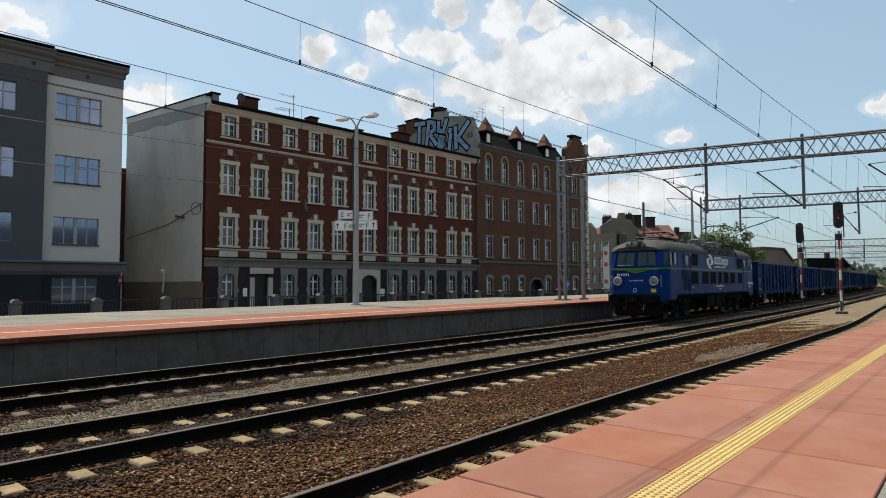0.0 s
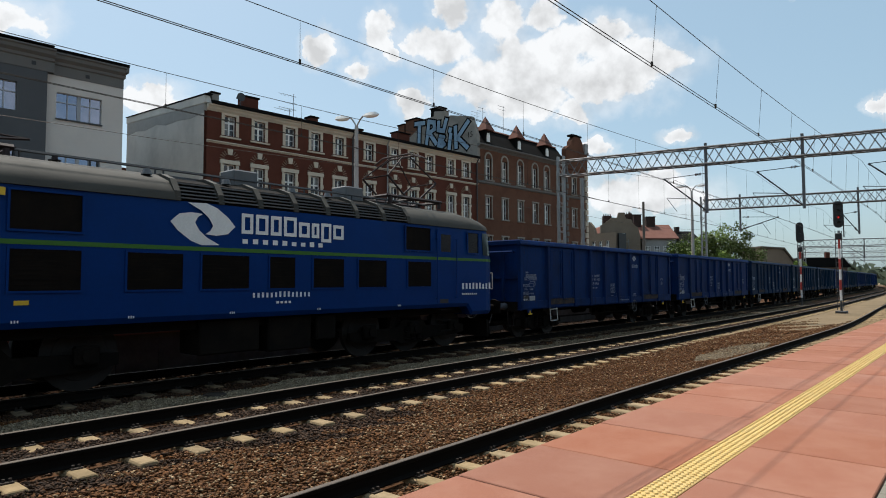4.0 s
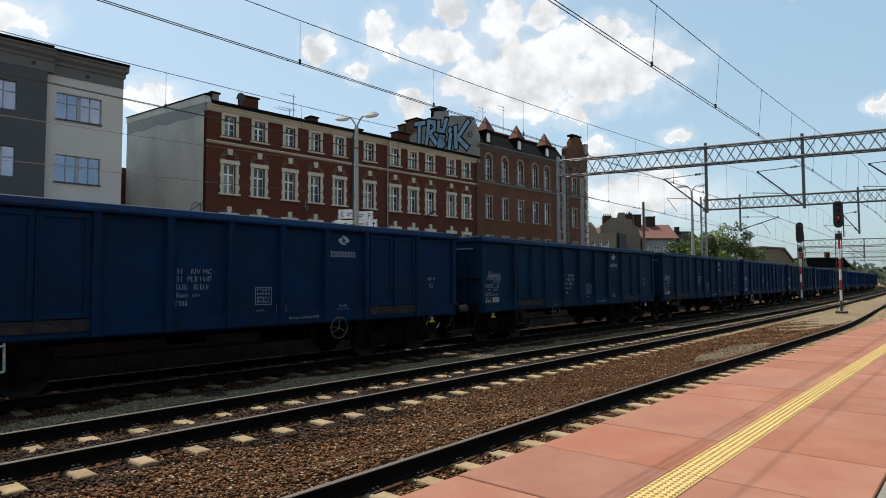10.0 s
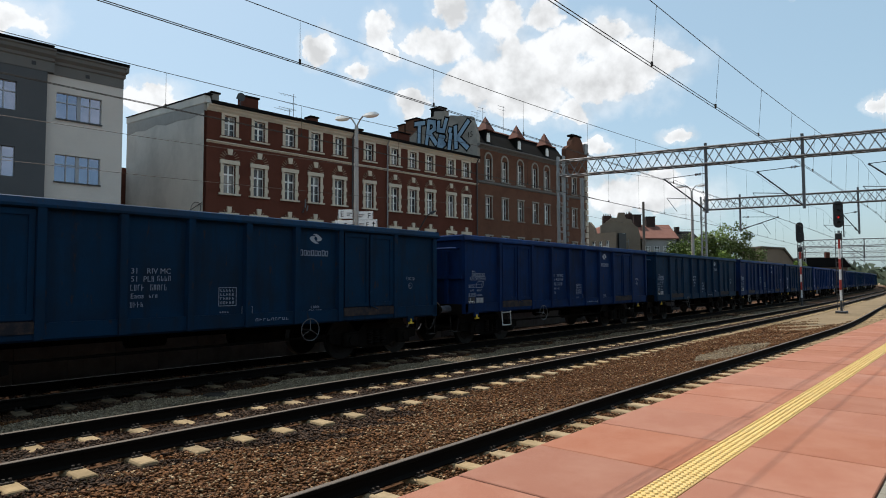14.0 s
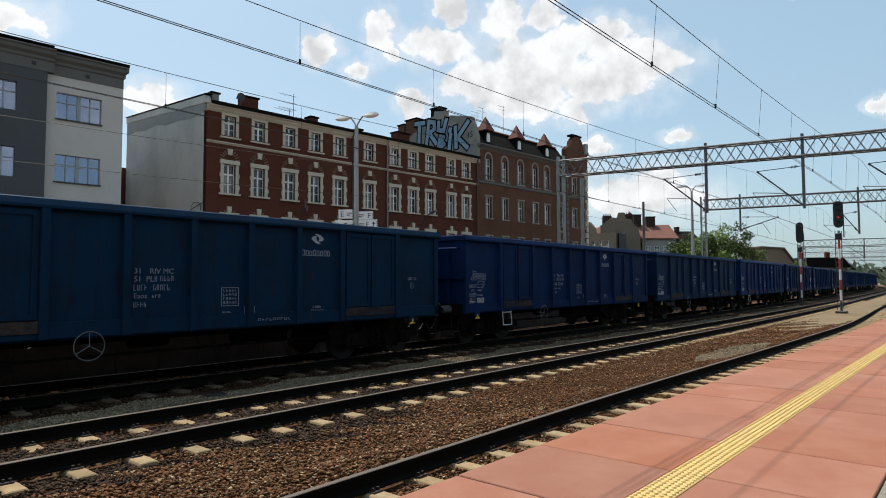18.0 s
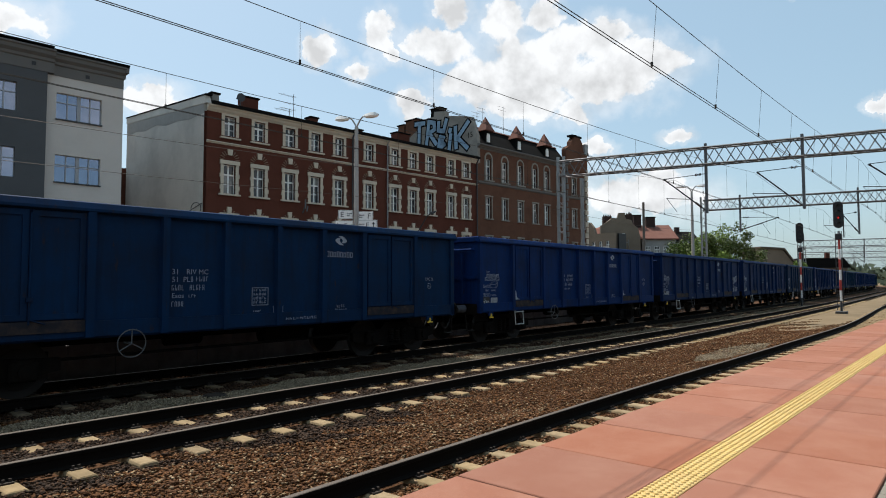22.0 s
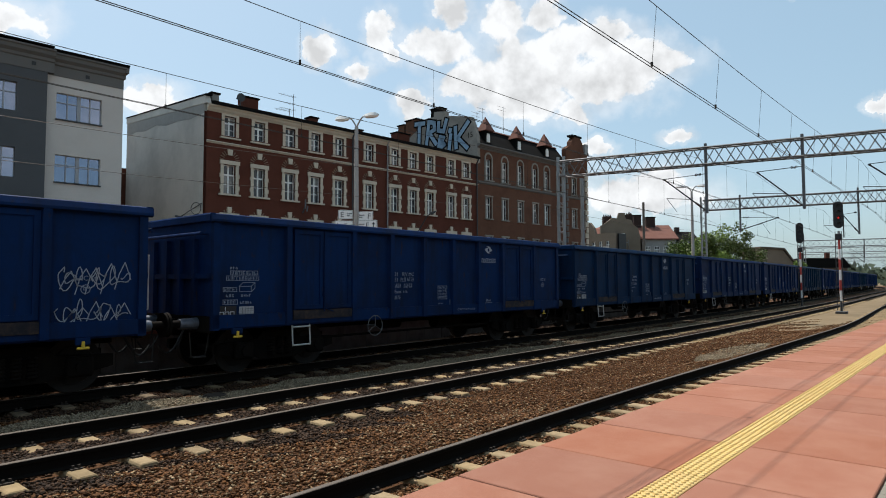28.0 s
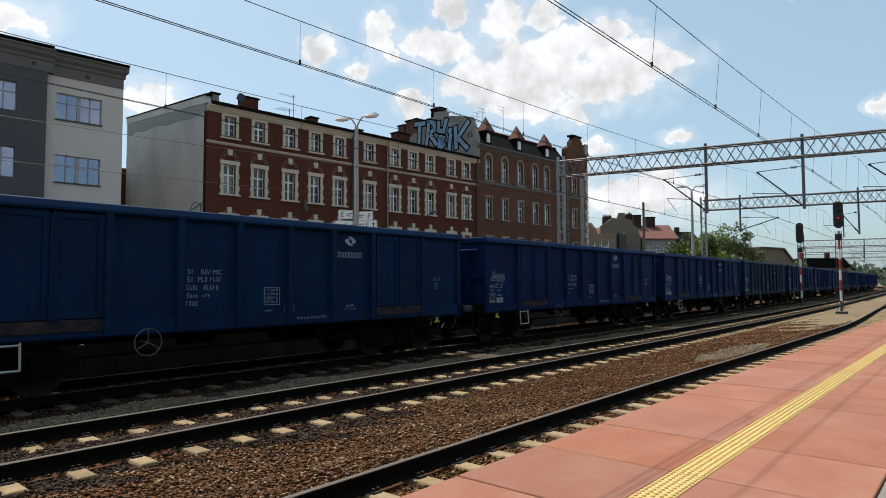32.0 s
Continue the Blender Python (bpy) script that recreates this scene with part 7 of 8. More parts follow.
    part("lettering", bm, "stencil", w, "row of white letter-sized outlines")["kind"] = "stuff"

    def marks(x, z, n, h, step=0.06, dy=0.0):
        """A row of letter-sized marks, each of two or three thin bars."""
        for i in range(n):
            a, k = x + i * step, step * 0.62
            t = 0.011
            box(bm, a, a + t, y + dy, y + dy + 0.003, z, z + h)
            if rnd.random() < 0.7:
                box(bm, a + k - t, a + k, y + dy, y + dy + 0.003, z, z + h * rnd.choice((0.5, 1)))
            zz = z + h * rnd.choice((0, 0.45, 0.9))
            box(bm, a + t, a + k, y + dy, y + dy + 0.003, zz, zz + t)
    bm = B()
    marks(-1.52, 1.70, 4, 0.10, 0.062)
    marks(-1.18, 1.70, 5, 0.10, 0.062)
    marks(-1.16, 1.855, 1, 0.10, 0.062)
    marks(-1.06, 1.865, 4, 0.09, 0.066)
    marks(-1.2, 1.57, 3, 0.05, 0.055)
    if paint != "bright":
        marks(-1.52, 1.41, 4, 0.09, 0.06)
    part("stencil_mark", bm, "stencil", w, "white stencilled rows of figure-sized bars")["kind"] = "stuff"
    for body, x, z, size in (("31", -1.52, 1.995, 0.135), ("RIV MC", -1.25, 1.995, 0.135), ("51", -1.52, 1.855, 0.135), ("PL", -1.31, 1.855, 0.135), ("Eaos", -1.52, 1.565, 0.125)):
        t = part("lettering", text_mesh(body, size, 0.002), "stencil", w, "white stencilled letters")
        t.matrix_basis = Matrix.Translation((x, y, z)) @ Matrix.Rotation(radians(90), 4, "X")
    bm = B()
    outline_box(bm, 0.12, 0.50, 1.38, 1.74, y, 0.012)
    for k in range(4):
        marks(0.16, 1.42 + k * 0.08, 5, 0.05, 0.062)
    outline_box(bm, 0.62, 0.86, 1.2, 1.36, y, 0.01)
    marks(0.15, 1.25, 4, 0.03, 0.05)
    marks(2.3, 1.27, 4, 0.06, 0.06)
    marks(2.25, 1.2, 6, 0.04, 0.06)
    part("stencil_mark", bm, "stencil", w, "white stencilled data panel")["kind"] = "stuff"
    bm = B()
    marks(-6.02, 2.1, 3, 0.05, 0.06)
    for k in range(5):
        outline_box(bm, -6.02 + k * 0.125, -5.905 + k * 0.125, 1.985, 2.075, y, 0.01)
        marks(-5.99 + k * 0.125, 2.0, 1, 0.06, 0.07)
    outline_box(bm, -6.1, -5.38, 1.88, 1.975, y, 0.01)
    marks(-6.07, 1.9, 11, 0.055, 0.062)
    outline_box(bm, -6.17, -5.87, 1.66, 1.75, y, 0.01)
    marks(-6.15, 1.68, 4, 0.05, 0.06)
    outline_box(bm, -5.82, -5.55, 1.66, 1.77, y, 0.01)
    ribbon(bm, [(-5.82, 1.77), (-5.74, 1.84), (-5.47, 1.84), (-5.55, 1.77)], 0.01, y)
    ribbon(bm, [(-5.47, 1.84), (-5.47, 1.73), (-5.55, 1.66)], 0.01, y)
    marks(-6.1, 1.56, 3, 0.05, 0.06)
    marks(-5.78, 1.56, 4, 0.05, 0.06)
    outline_box(bm, -6.17, -5.85, 1.41, 1.51, y, 0.01)
    marks(-6.14, 1.43, 4, 0.06, 0.065)
    marks(-5.8, 1.42, 5, 0.05, 0.055)
    marks(-5.3, 1.12, 5, 0.04, 0.05)
    part("stencil_mark", bm, "stencil", w, "small white stencilled tables")["kind"] = "stuff"
    bm = B()
    ring(bm, (5.43, y, 1.74), (0, 1, 0), 0.07, 0.007, n=16, k=4)
    marks(5.4, 1.72, 1, 0.04, 0.06)
    marks(0.9, 1.06, 9, 0.05, 0.09, -0.055)
    part("stencil_mark", bm, "stencil", w)["kind"] = "stuff"
    t = part("lettering", text_mesh("UIC St", 0.115, 0.002), "stencil", w, "white stencilled letters")
    t.matrix_basis = Matrix.Translation((5.28, y, 1.88)) @ Matrix.Rotation(radians(90), 4, "X")
    part("notice_plate", cuboid(-5.82, -5.5, y - 0.012, y, 1.19, 1.37), "plate_white", w, "white gridded card plate")
    bm = B()
    for k in range(1, 5):
        box(bm, -5.82 + k * 0.064 - 0.003, -5.82 + k * 0.064 + 0.003, y - 0.015, y - 0.012, 1.2, 1.36)
    for k in range(1, 4):
        box(bm, -5.82, -5.5, y - 0.015, y - 0.012, 1.19 + k * 0.045 - 0.002, 1.19 + k * 0.045 + 0.002)
    part("plate_grid", bm, "dark_steel", w)
    part("label_panel", cuboid(-6.28, -5.88, y - 0.006, y, 1.18, 1.39), "black", w, "black painted label panel")
    bm = B()
    for k in range(3):
        outline_box(bm, -6.24 + k * 0.11, -6.15 + k * 0.11, 1.21, 1.28, y - 0.012, 0.01)
    box(bm, -6.125, -6.115, y - 0.012, y - 0.008, 1.29, 1.37)
    part("stencil_mark", bm, "marking", w)["kind"] = "stuff"
    return w


wagons = []
PAINT = {0: "bright", 1: "bright", 2: "steel", 3: "teal", 4: "teal", 6: "teal", 8: "steel", 9: "bright", 12: "steel", 15: "teal", 19: "teal", 22: "bright"}
first = {}
for i in range(25):
    p = PAINT.get(i, "blue")
    if p not in first:
        first[p] = wagon(p, {"blue": 1, "teal": 2, "bright": 3, "steel": 4}[p])
        wagons.append(first[p])
    else:
        wagons.append(copy_thing(first[p], Matrix.Identity(4)))


# handwheels sit towards the other end on some wagons, and some step frames have lost their white paint
grimy = {}
for i, w in enumerate(wagons):
    for q in w.children:
        kind = q.name.split(".")[0]
        if kind == "brake_wheel" and i in (0, 2, 4, 14, 17):
            q.location.x += 4.47
        if kind == "step_frame" and i in (3, 4, 6, 8, 15, 18):
            if q.data.name not in grimy:
                grimy[q.data.name] = q.data.copy()
                grimy[q.data.name].materials[0] = M["wheel_steel"] if i != 4 else M["grey_steel"]
            q.data = grimy[q.data.name]
            q["label"] = "grimy bare-steel step frame"


def scrawl(parent):
    """White sprayed scribble on the end panel of one wagon."""
    rnd = random.Random(7)
    bm = B()
    for z0, tall, loops, ph in ((1.70, 0.44, 6.5, 0.4), (1.12, 0.46, 5.5, 2.0)):
        pts = []
        for k in range(110):
            t = k / 109
            a = 2 * math.pi * loops * t + ph
            pts.append((5.0 + 1.06 * t + 0.10 * math.sin(a + 1.2) + 0.05 * math.sin(a * 0.37), z0 + tall * (0.5 + 0.42 * math.sin(a) * (0.65 + 0.35 * math.sin(a * 0.43 + ph)) + 0.1 * math.sin(a * 2.3))))
        ribbon(bm, pts, 0.015, -1.4525)
        for k in range(5):
            x0, up = 5.02 + 0.2 * k + rnd.uniform(0, 0.1), rnd.uniform(0.3, 0.5)
            ribbon(bm, [(x0, z0 + rnd.uniform(-0.05, 0.1)), (x0 + 0.07, z0 + up * 0.6), (x0 + 0.16, z0 + up), (x0 + 0.26, z0 + up * rnd.uniform(0.2, 0.7))], 0.014, -1.4525)
    ribbon(bm, [(5.9, 1.04), (5.96, 1.2), (6.0, 1.06), (6.05, 1.2), (6.1, 1.05)], 0.014, -1.4525)
    part("graffiti", bm, M["worn_white"], parent, "white sprayed scribble")["kind"] = "stuff"


scrawl(wagons[10])
# paint knocked off the door corners of one wagon
for x in (-4.6, 3.16):
    bm = B()
    prism(bm, [(x, 1.285), (x + 0.26, 1.29), (x + 0.14, 1.32), (x + 0.07, 1.40), (x + 0.04, 1.55), (x + 0.01, 1.57)], -1.508, -1.503, "y")
    part("paint_scar", bm, M["worn_white"], wagons[9], "bare pale scar in the paint")
# ---------------------------------------------------------------- the locomotive
def loft(sections, closed=True):
    bm = B()
    rows = [[bm.verts.new(p) for p in sec] for sec in sections]
    n = len(rows[0])
    for a, b in zip(rows, rows[1:]):
        for i in range(n - (0 if closed else 1)):
            bm.faces.new((a[i], b[i], b[(i + 1) % n], a[(i + 1) % n]))
    if closed:
        bm.faces.new(rows[0][::-1])
        bm.faces.new(rows[-1])
    bmesh.ops.recalc_face_normals(bm, faces=list(bm.faces))
    return bm


def quad_panel(bm, pts, out, t=0.012):
    """A thin plate over four corners, pushed along out."""
    o = Vector(out).normalized() * t
    a = [bm.verts.new(Vector(p)) for p in pts]
    b = [bm.verts.new(Vector(p) + o) for p in pts]
    f = [bm.faces.new(b), bm.faces.new(a[::-1])]
    n = len(a)
    for i in range(n):
        f.append(bm.faces.new((a[i], a[(i + 1) % n], b[(i + 1) % n], b[i])))
    bmesh.ops.recalc_face_normals(bm, faces=f)


def locomotive():
    L = thing("electric_locomotive", None, None, "deep blue electric freight locomotive with a green waist stripe", "locomotive")
    F, R = -7.05, 8.97
    Mx = (F + R) / 2

    def half(x):
        """Half width at the waist and at the top, nose setback, for stations along the body."""
        d = min(x - F, R - x)
        k = max(0.0, 1 - d / 0.6) ** 2.5
        return 1.49 - 0.38 * k, 1.44 - 0.40 * k
    ends = (0.0, 0.05, 0.13, 0.26, 0.42, 0.6, 1.25, 1.45)
    stations = [F + e for e in ends] + [-3, 0, 3, 6] + [R - e for e in reversed(ends)]

    def slant(x, z):
        """The front leans back above the waist."""
        k = max(0.0, z - 2.45) * 0.22
        if x < F + 0.6:
            return x + k * (1 - (x - F) / 0.6)
        if x > R - 0.6:
            return x - k * (1 - (R - x) / 0.6)
        return x

    def section(x):
        wl, wt = half(x)
        cab = x < F + 1.3 or x > R - 1.3
        zb = 0.9 if cab else 1.14
        pts = [(wl - 0.06, zb), (wl, zb + 0.1), (wl, 2.46), (wt, 3.33)]
        side = [(slant(x, z), -y, z) for y, z in pts] + [(slant(x, z), y, z) for y, z in reversed(pts)]
        return side
    body = part("body", loft([section(x) for x in stations]), "loco_blue", L, "deep blue steel body")

    def roof_sec(x):
        wl, wt = half(x)
        d = min(x - F, R - x)
        k = min(1.0, max(0.0, (d + 0.12) / 1.2)) ** 0.5
        top = 3.36 + 0.58 * k
        e = wt + 0.04
        return [(slant(x, 3.33) + (-0.1 if x == F else 0.1 if x == R else 0), y * e, 3.335 + (top - 3.335) * h) for y, h in ((-1, 0), (-0.97, 0.25), (-0.82, 0.62), (-0.5, 0.9), (0, 1), (0.5, 0.9), (0.82, 0.62), (0.97, 0.25), (1, 0))]
    rs = [F, F + 0.15, F + 0.4, F + 0.8, F + 1.3, -2.2, -1.0]
    part("roof", loft([roof_sec(x) for x in rs]), "loco_roof", L, "dusty grey rounded roof", smooth=True)
    part("roof", loft([roof_sec(x) for x in (5.2, 6.4, R - 1.3, R - 0.8, R - 0.4, R - 0.15, R)]), "loco_roof", L, "dusty grey rounded roof", smooth=True)
    # louvred middle of the roof with pale ribs
    part("louvre_roof", loft([[(x, y, z) for y, z in ((-1.42, 3.335), (-1.18, 3.72), (-0.8, 3.84), (0.8, 3.84), (1.18, 3.72), (1.42, 3.335))] for x in (-1.0, 5.2)]), "under", L, "dark louvred roof section")
    for i in range(8):
        x = -0.95 + i * 0.87
        bm = loft([[(x + d, y, z) for y, z in ((-1.47, 3.335), (-1.43, 3.52), (-1.24, 3.76), (-0.85, 3.89), (0.85, 3.89), (1.24, 3.76), (1.47, 3.335))] for d in (-0.06, 0.06)])
        part("roof_rib", bm, "loco_roof", L, "pale curved roof rib")
    for s in (-1, 1):
        for k in range(5):
            t = (k + 0.5) / 5
            y0, z0 = 1.45 - 0.25 * t, 3.36 + 0.36 * t
            bm = B()
            box(bm, -0.95, 5.15, s * y0 - 0.03, s * y0 + 0.03, z0 - 0.012, z0 + 0.012)
            part("louvre_slat", bm, "grey_steel", L)
    part("roof_walk", cuboid(-1.2, 5.6, -0.35, 0.35, 3.9, 3.96), "grey_steel", L)
    # waist stripe, dipping to a point on the nose
    for s in (-1, 1):
        bm = B()
        for a, b in zip(stations, stations[1:]):
            ya, yb = half(a)[0] + 0.003, half(b)[0] + 0.003
            quad_panel(bm, [(a, s * ya, 2.425), (b, s * yb, 2.425), (b, s * yb, 2.50), (a, s * ya, 2.50)], (0, s, 0), 0.006)
        part("waist_stripe", bm, "green", L, "bright green waist stripe")
    for x, d in ((F, -1), (R, 1)):
        bm = B()
        w0 = half(x)[0]
        quad_panel(bm, [(x, -w0, 2.38), (x, w0, 2.38), (x, w0, 2.50), (x, -w0, 2.50)], (d, 0, 0), 0.008)
        quad_panel(bm, [(x, -0.62, 2.38), (x, 0, 2.22), (x, 0.62, 2.38)], (d, 0, 0), 0.008)
        part("nose_stripe", bm, "green", L, "green chevron on the nose")
        bm = B()
        quad_panel(bm, [(x, -w0, 2.435), (x, w0, 2.435), (x, w0, 2.452), (x, -w0, 2.452)], (d, 0, 0), 0.014)
        part("nose_moulding", bm, "steel", L)
        # windscreens
        for s in (-1, 1):
            y0, y1 = s * 0.07, s * (w0 - 0.10)
            zb, zt = 2.60, 3.27
            xs = lambda z: slant(x, z)
            bm = B()
            quad_panel(bm, [(xs(zb), y0, zb), (xs(zb), y1, zb), (xs(zt), y1 - s * 0.1, zt), (xs(zt), y0, zt)], (d, 0, 0), 0.012)
            ws = part("windscreen", bm, M["cab_glass"], L, "large framed windscreen")
            bm = B()
            e = 0.05
            for p, q in (((xs(zb), y0, zb), (xs(zb), y1, zb)), ((xs(zt), y0, zt), (xs(zt), y1 - s * 0.1, zt)), ((xs(zb), y0, zb), (xs(zt), y0, zt)), ((xs(zb), y1, zb), (xs(zt), y1 - s * 0.1, zt))):
                bar(bm, (p[0] + d * 0.01, p[1], p[2]), (q[0] + d * 0.01, q[1], q[2]), 0.035)
            part("windscreen_frame", bm, "loco_blue", ws)
            bm = B()
            rod(bm, (xs(3.3) + d * 0.04, s * 0.5, 3.3), (xs(2.75) + d * 0.03, s * 0.62, 2.75), 0.012, n=5)
            rod(bm, (xs(3.15) + d * 0.05, s * 0.53, 3.12), (xs(2.7) + d * 0.04, s * 0.5, 2.7), 0.01, n=5)
            part("wiper", bm, "black", ws)
            # round lamps
            bm = B()
            ring(bm, (x + d * 0.07, s * 0.90, 1.86), (1, 0, 0), 0.185, 0.045, n=24, k=8)
            rod(bm, (x - d * 0.02, s * 0.90, 1.86), (x + d * 0.09, s * 0.90, 1.86), 0.21, 0.19, n=20)
            hl = part("headlight", bm, M["lamp_rim"], L, "round headlight with a pale rim", smooth=True)
            bm = B()
            rod(bm, (x + d * 0.09, s * 0.90, 1.86), (x + d * 0.105, s * 0.90, 1.86), 0.15, 0.12, n=20)
            part("lens", bm, M["lamp_lens"], hl, "dark lamp lens", smooth=True)
            bm = B()
            for z0 in (1.62, 2.1):
                rod(bm, (x - d * 0.1, s * 1.2, z0), (x + d * 0.06, s * 1.24, z0), 0.014, n=6)
            rod(bm, (x + d * 0.06, s * 1.24, 1.62), (x + d * 0.06, s * 1.24, 2.1), 0.014, n=6)
            part("grab_handle", bm, "pale_rail", L)
        bm = B()
        quad_panel(bm, [(x, -1.0 * 0.98, 1.33), (x, -0.74, 1.33), (x, -0.74, 1.5), (x, -0.98, 1.5)], (d, 0, 0), 0.02)
        part("marker_plate", bm, "yellow_paint", L, "small yellow plate")
        bm = B()
        for k in range(8):
            box(bm, min(x, x + d * 0.012), max(x, x + d * 0.012), -0.35 + k * 0.09, -0.35 + k * 0.09 + 0.03, 1.85, 1.92)
        for k in range(7):
            box(bm, min(x, x + d * 0.012), max(x, x + d * 0.012), 0.35 + k * 0.09, 0.35 + k * 0.09 + 0.035, 2.11, 2.23)
        part("lettering", bm, "marking", L, "row of white figure-sized bars")
        bm = B()
        ring(bm, (x + d * 0.012, 0.05, 1.42), (1, 0, 0), 0.09, 0.012, n=18, k=5)
        part("badge", bm, "marking", L, "small oval maker's badge")
        # top headlight
        bm = B()
        rod(bm, (x + d * -0.05, 0, 3.66), (x + d * 0.08, 0, 3.66), 0.19, 0.21, n=24)
        rod(bm, (x - d * 1.1, 0, 3.74), (x - d * 0.05, 0, 3.66), 0.16, 0.19, n=20)
        ring(bm, (x + d * 0.08, 0, 3.66), (1, 0, 0), 0.19, 0.025, n=24, k=6)
        tl = part("top_headlight", bm, "loco_roof", L, "large round headlight on the roof edge", smooth=True)
        bm = B()
        rod(bm, (x + d * 0.08, 0, 3.66), (x + d * 0.10, 0, 3.66), 0.16, 0.12, n=24)
        part("lens", bm, M["lamp_lens"], tl, "clear lamp lens", smooth=True)
        bm = B()
        for s in (-0.38, 0.38):
            rod(bm, (x - d * 0.2, s, 3.6), (x + d * 0.02, s, 3.6), 0.06, 0.1, n=12)
        part("horn", bm, "grey_steel", L)
        # buffer beam and plough
        a, b = sorted((x - d * 0.25, x + d * 0.02))
        part("buffer_beam", cuboid(a, b, -1.15, 1.15, 0.85, 1.22, 0.02), "under", L)
        buffers(L, x, d, square=True)
        bm = B()
        prism(bm, [(-1.25, 0.2), (1.25, 0.2), (1.2, 0.72), (-1.2, 0.72)], min(x - d * 0.2, x - d * 0.15), max(x - d * 0.2, x - d * 0.15), "x")
        part("rail_guard", bm, "under", L, "black rail guard plate")
        bm = B()
        for s in (-1, 1):
            rod(bm, (x + d * 0.05, s * 1.05, 0.62), (x + d * 0.1, s * 1.0, 0.25), 0.05, 0.09, n=8)
        part("rail_sweeper", bm, "under", L, "black rubber rail sweepers")
        bm = B()
        tube(bm, [(x + d * 0.12, -0.75 + 0.075 * k, 0.95 - 0.25 * math.sin(math.pi * k / 10)) for k in range(11)], 0.018)
        part("jumper_cable", bm, "black", L, "slack jumper cable")
    # sides: windows, grilles and doors
    for s in (-1, 1):
        def glazed(name, a, b, z0, z1, mat, label, r=0.035):
            bm = B()
            y = s * 1.492
            for (c, d2, e, g) in ((a, b, z0, z0 + r), (a, b, z1 - r, z1), (a, a + r, z0 + r, z1 - r), (b - r, b, z0 + r, z1 - r)):
                box(bm, c, d2, min(y, y + s * 0.02), max(y, y + s * 0.02), e, g)
            f = part(name, bm, "loco_blue", L, label)
            yy = 1.49 if z0 < 2.45 else 1.468
            part("pane" if mat == "glass" else "grille", cuboid(a + r, b - r, min(s * yy, s * (yy + 0.014)), max(s * yy, s * (yy + 0.014)), z0 + r, z1 - r), "under" if mat == "black" else mat, f)
            return f
        for a, b in ((-6.12, -5.56), (7.48, 8.04)):
            glazed("cab_window", a, b, 2.62, 3.26, "glass", "dark cab side window")
        for a, b in ((-3.59, -2.52), (4.95, 5.96)):
            glazed("side_window", a, b, 2.62, 3.28, "black", "dark louvred window")
        for a, b in ((-3.58, -2.52), (-1.87, -0.82), (-0.52, 0.54), (0.95, 1.64), (2.05, 2.98), (3.35, 4.33), (5.02, 5.97)):
            g = glazed("vent_grille", a, b, 1.68, 2.39, "black", "black ventilation grille")
            for k in range(9):
                z = 1.73 + k * 0.073
                bm = B()
                box(bm, a + 0.04, b - 0.04, s * 1.505 - 0.006, s * 1.505 + 0.006, z, z + 0.02)
                part("slat", bm, "under", g)
        for a, b in ((-4.6, -3.9), (6.2, 6.9)):
            bm = B()
            box(bm, a, b, min(s * 1.484, s * 1.496), max(s * 1.484, s * 1.496), 1.25, 3.25)
            d = part("cab_door", bm, "loco_blue", L, "blue side door")
            part("pane", cuboid(a + 0.15, b - 0.15, min(s * 1.47, s * 1.5), max(s * 1.47, s * 1.5), 2.65, 3.12), "glass", d)
            bm = B()
            for x in (a - 0.06, b + 0.06):
                rod(bm, (x, s * 1.55, 1.4), (x, s * 1.55, 3.0), 0.016, n=6)
                for z in (1.4, 3.0):
                    rod(bm, (x, s * 1.48, z), (x, s * 1.55, z), 0.014, n=5)
            part("handrail", bm, "loco_blue", d)
            for k in range(3):
                part("step", cuboid(a + 0.12, b - 0.12, min(s * 1.38, s * 1.52), max(s * 1.38, s * 1.52), 0.5 + k * 0.28, 0.53 + k * 0.28), "under", d)
            part("step_recess", cuboid(a + 0.1, a + 0.45, min(s * 1.485, s * 1.497), max(s * 1.485, s * 1.497), 1.26, 1.37), "black", d)
        # corner windows beside the windscreens
        for x0, x1 in ((F + 0.17, F + 0.74), (R - 0.74, R - 0.17)):
            bm = B()
            lerp = lambda a, b, z: a + (b - a) * (z - 2.46) / 0.87
            cut = [x0 + (x1 - x0) * k / 5 for k in range(6)]
            for c0, c1 in zip(cut, cut[1:]):
                quad_panel(bm, [(slant(c, z), s * (lerp(half(c)[0], half(c)[1], z) + 0.006), z) for c, z in ((c0, 2.6), (c1, 2.6), (c1, 3.25), (c0, 3.25))], (0, s, 0), 0.012)
            part("corner_window", bm, M["cab_glass"], L, "curved cab corner window")
    # darker patch round the door and a pale worn rail sweeper
    bm = B()
    prism(bm, [(-5.1, 2.40), (-5.02, 2.1), (-4.7, 1.85), (-4.66, 1.5), (-4.2, 1.38), (-3.75, 1.22), (-3.72, 2.05), (-3.95, 2.18), (-3.9, 2.41)], -1.4995, -1.4965, "y")
    part("repainted_patch", bm, M["patch_blue"], L, "dull darker patch round the side door")
    bm = B()
    prism(bm, [(0.98, 0.16), (1.14, 0.16), (1.07, 0.48), (1.0, 0.48)], F - 0.1, F - 0.07, "x")
    part("rail_sweeper", bm, "pale_rail", L, "pale worn rail sweeper")
    # markings on the side that shows
    y = -1.502
    bm = B()
    emblem(bm, -0.45, 2.93, 0.64, y + 0.012)
    part("emblem", bm, "white", L, "large white two-bladed emblem")
    bm = B()
    x = 0.34
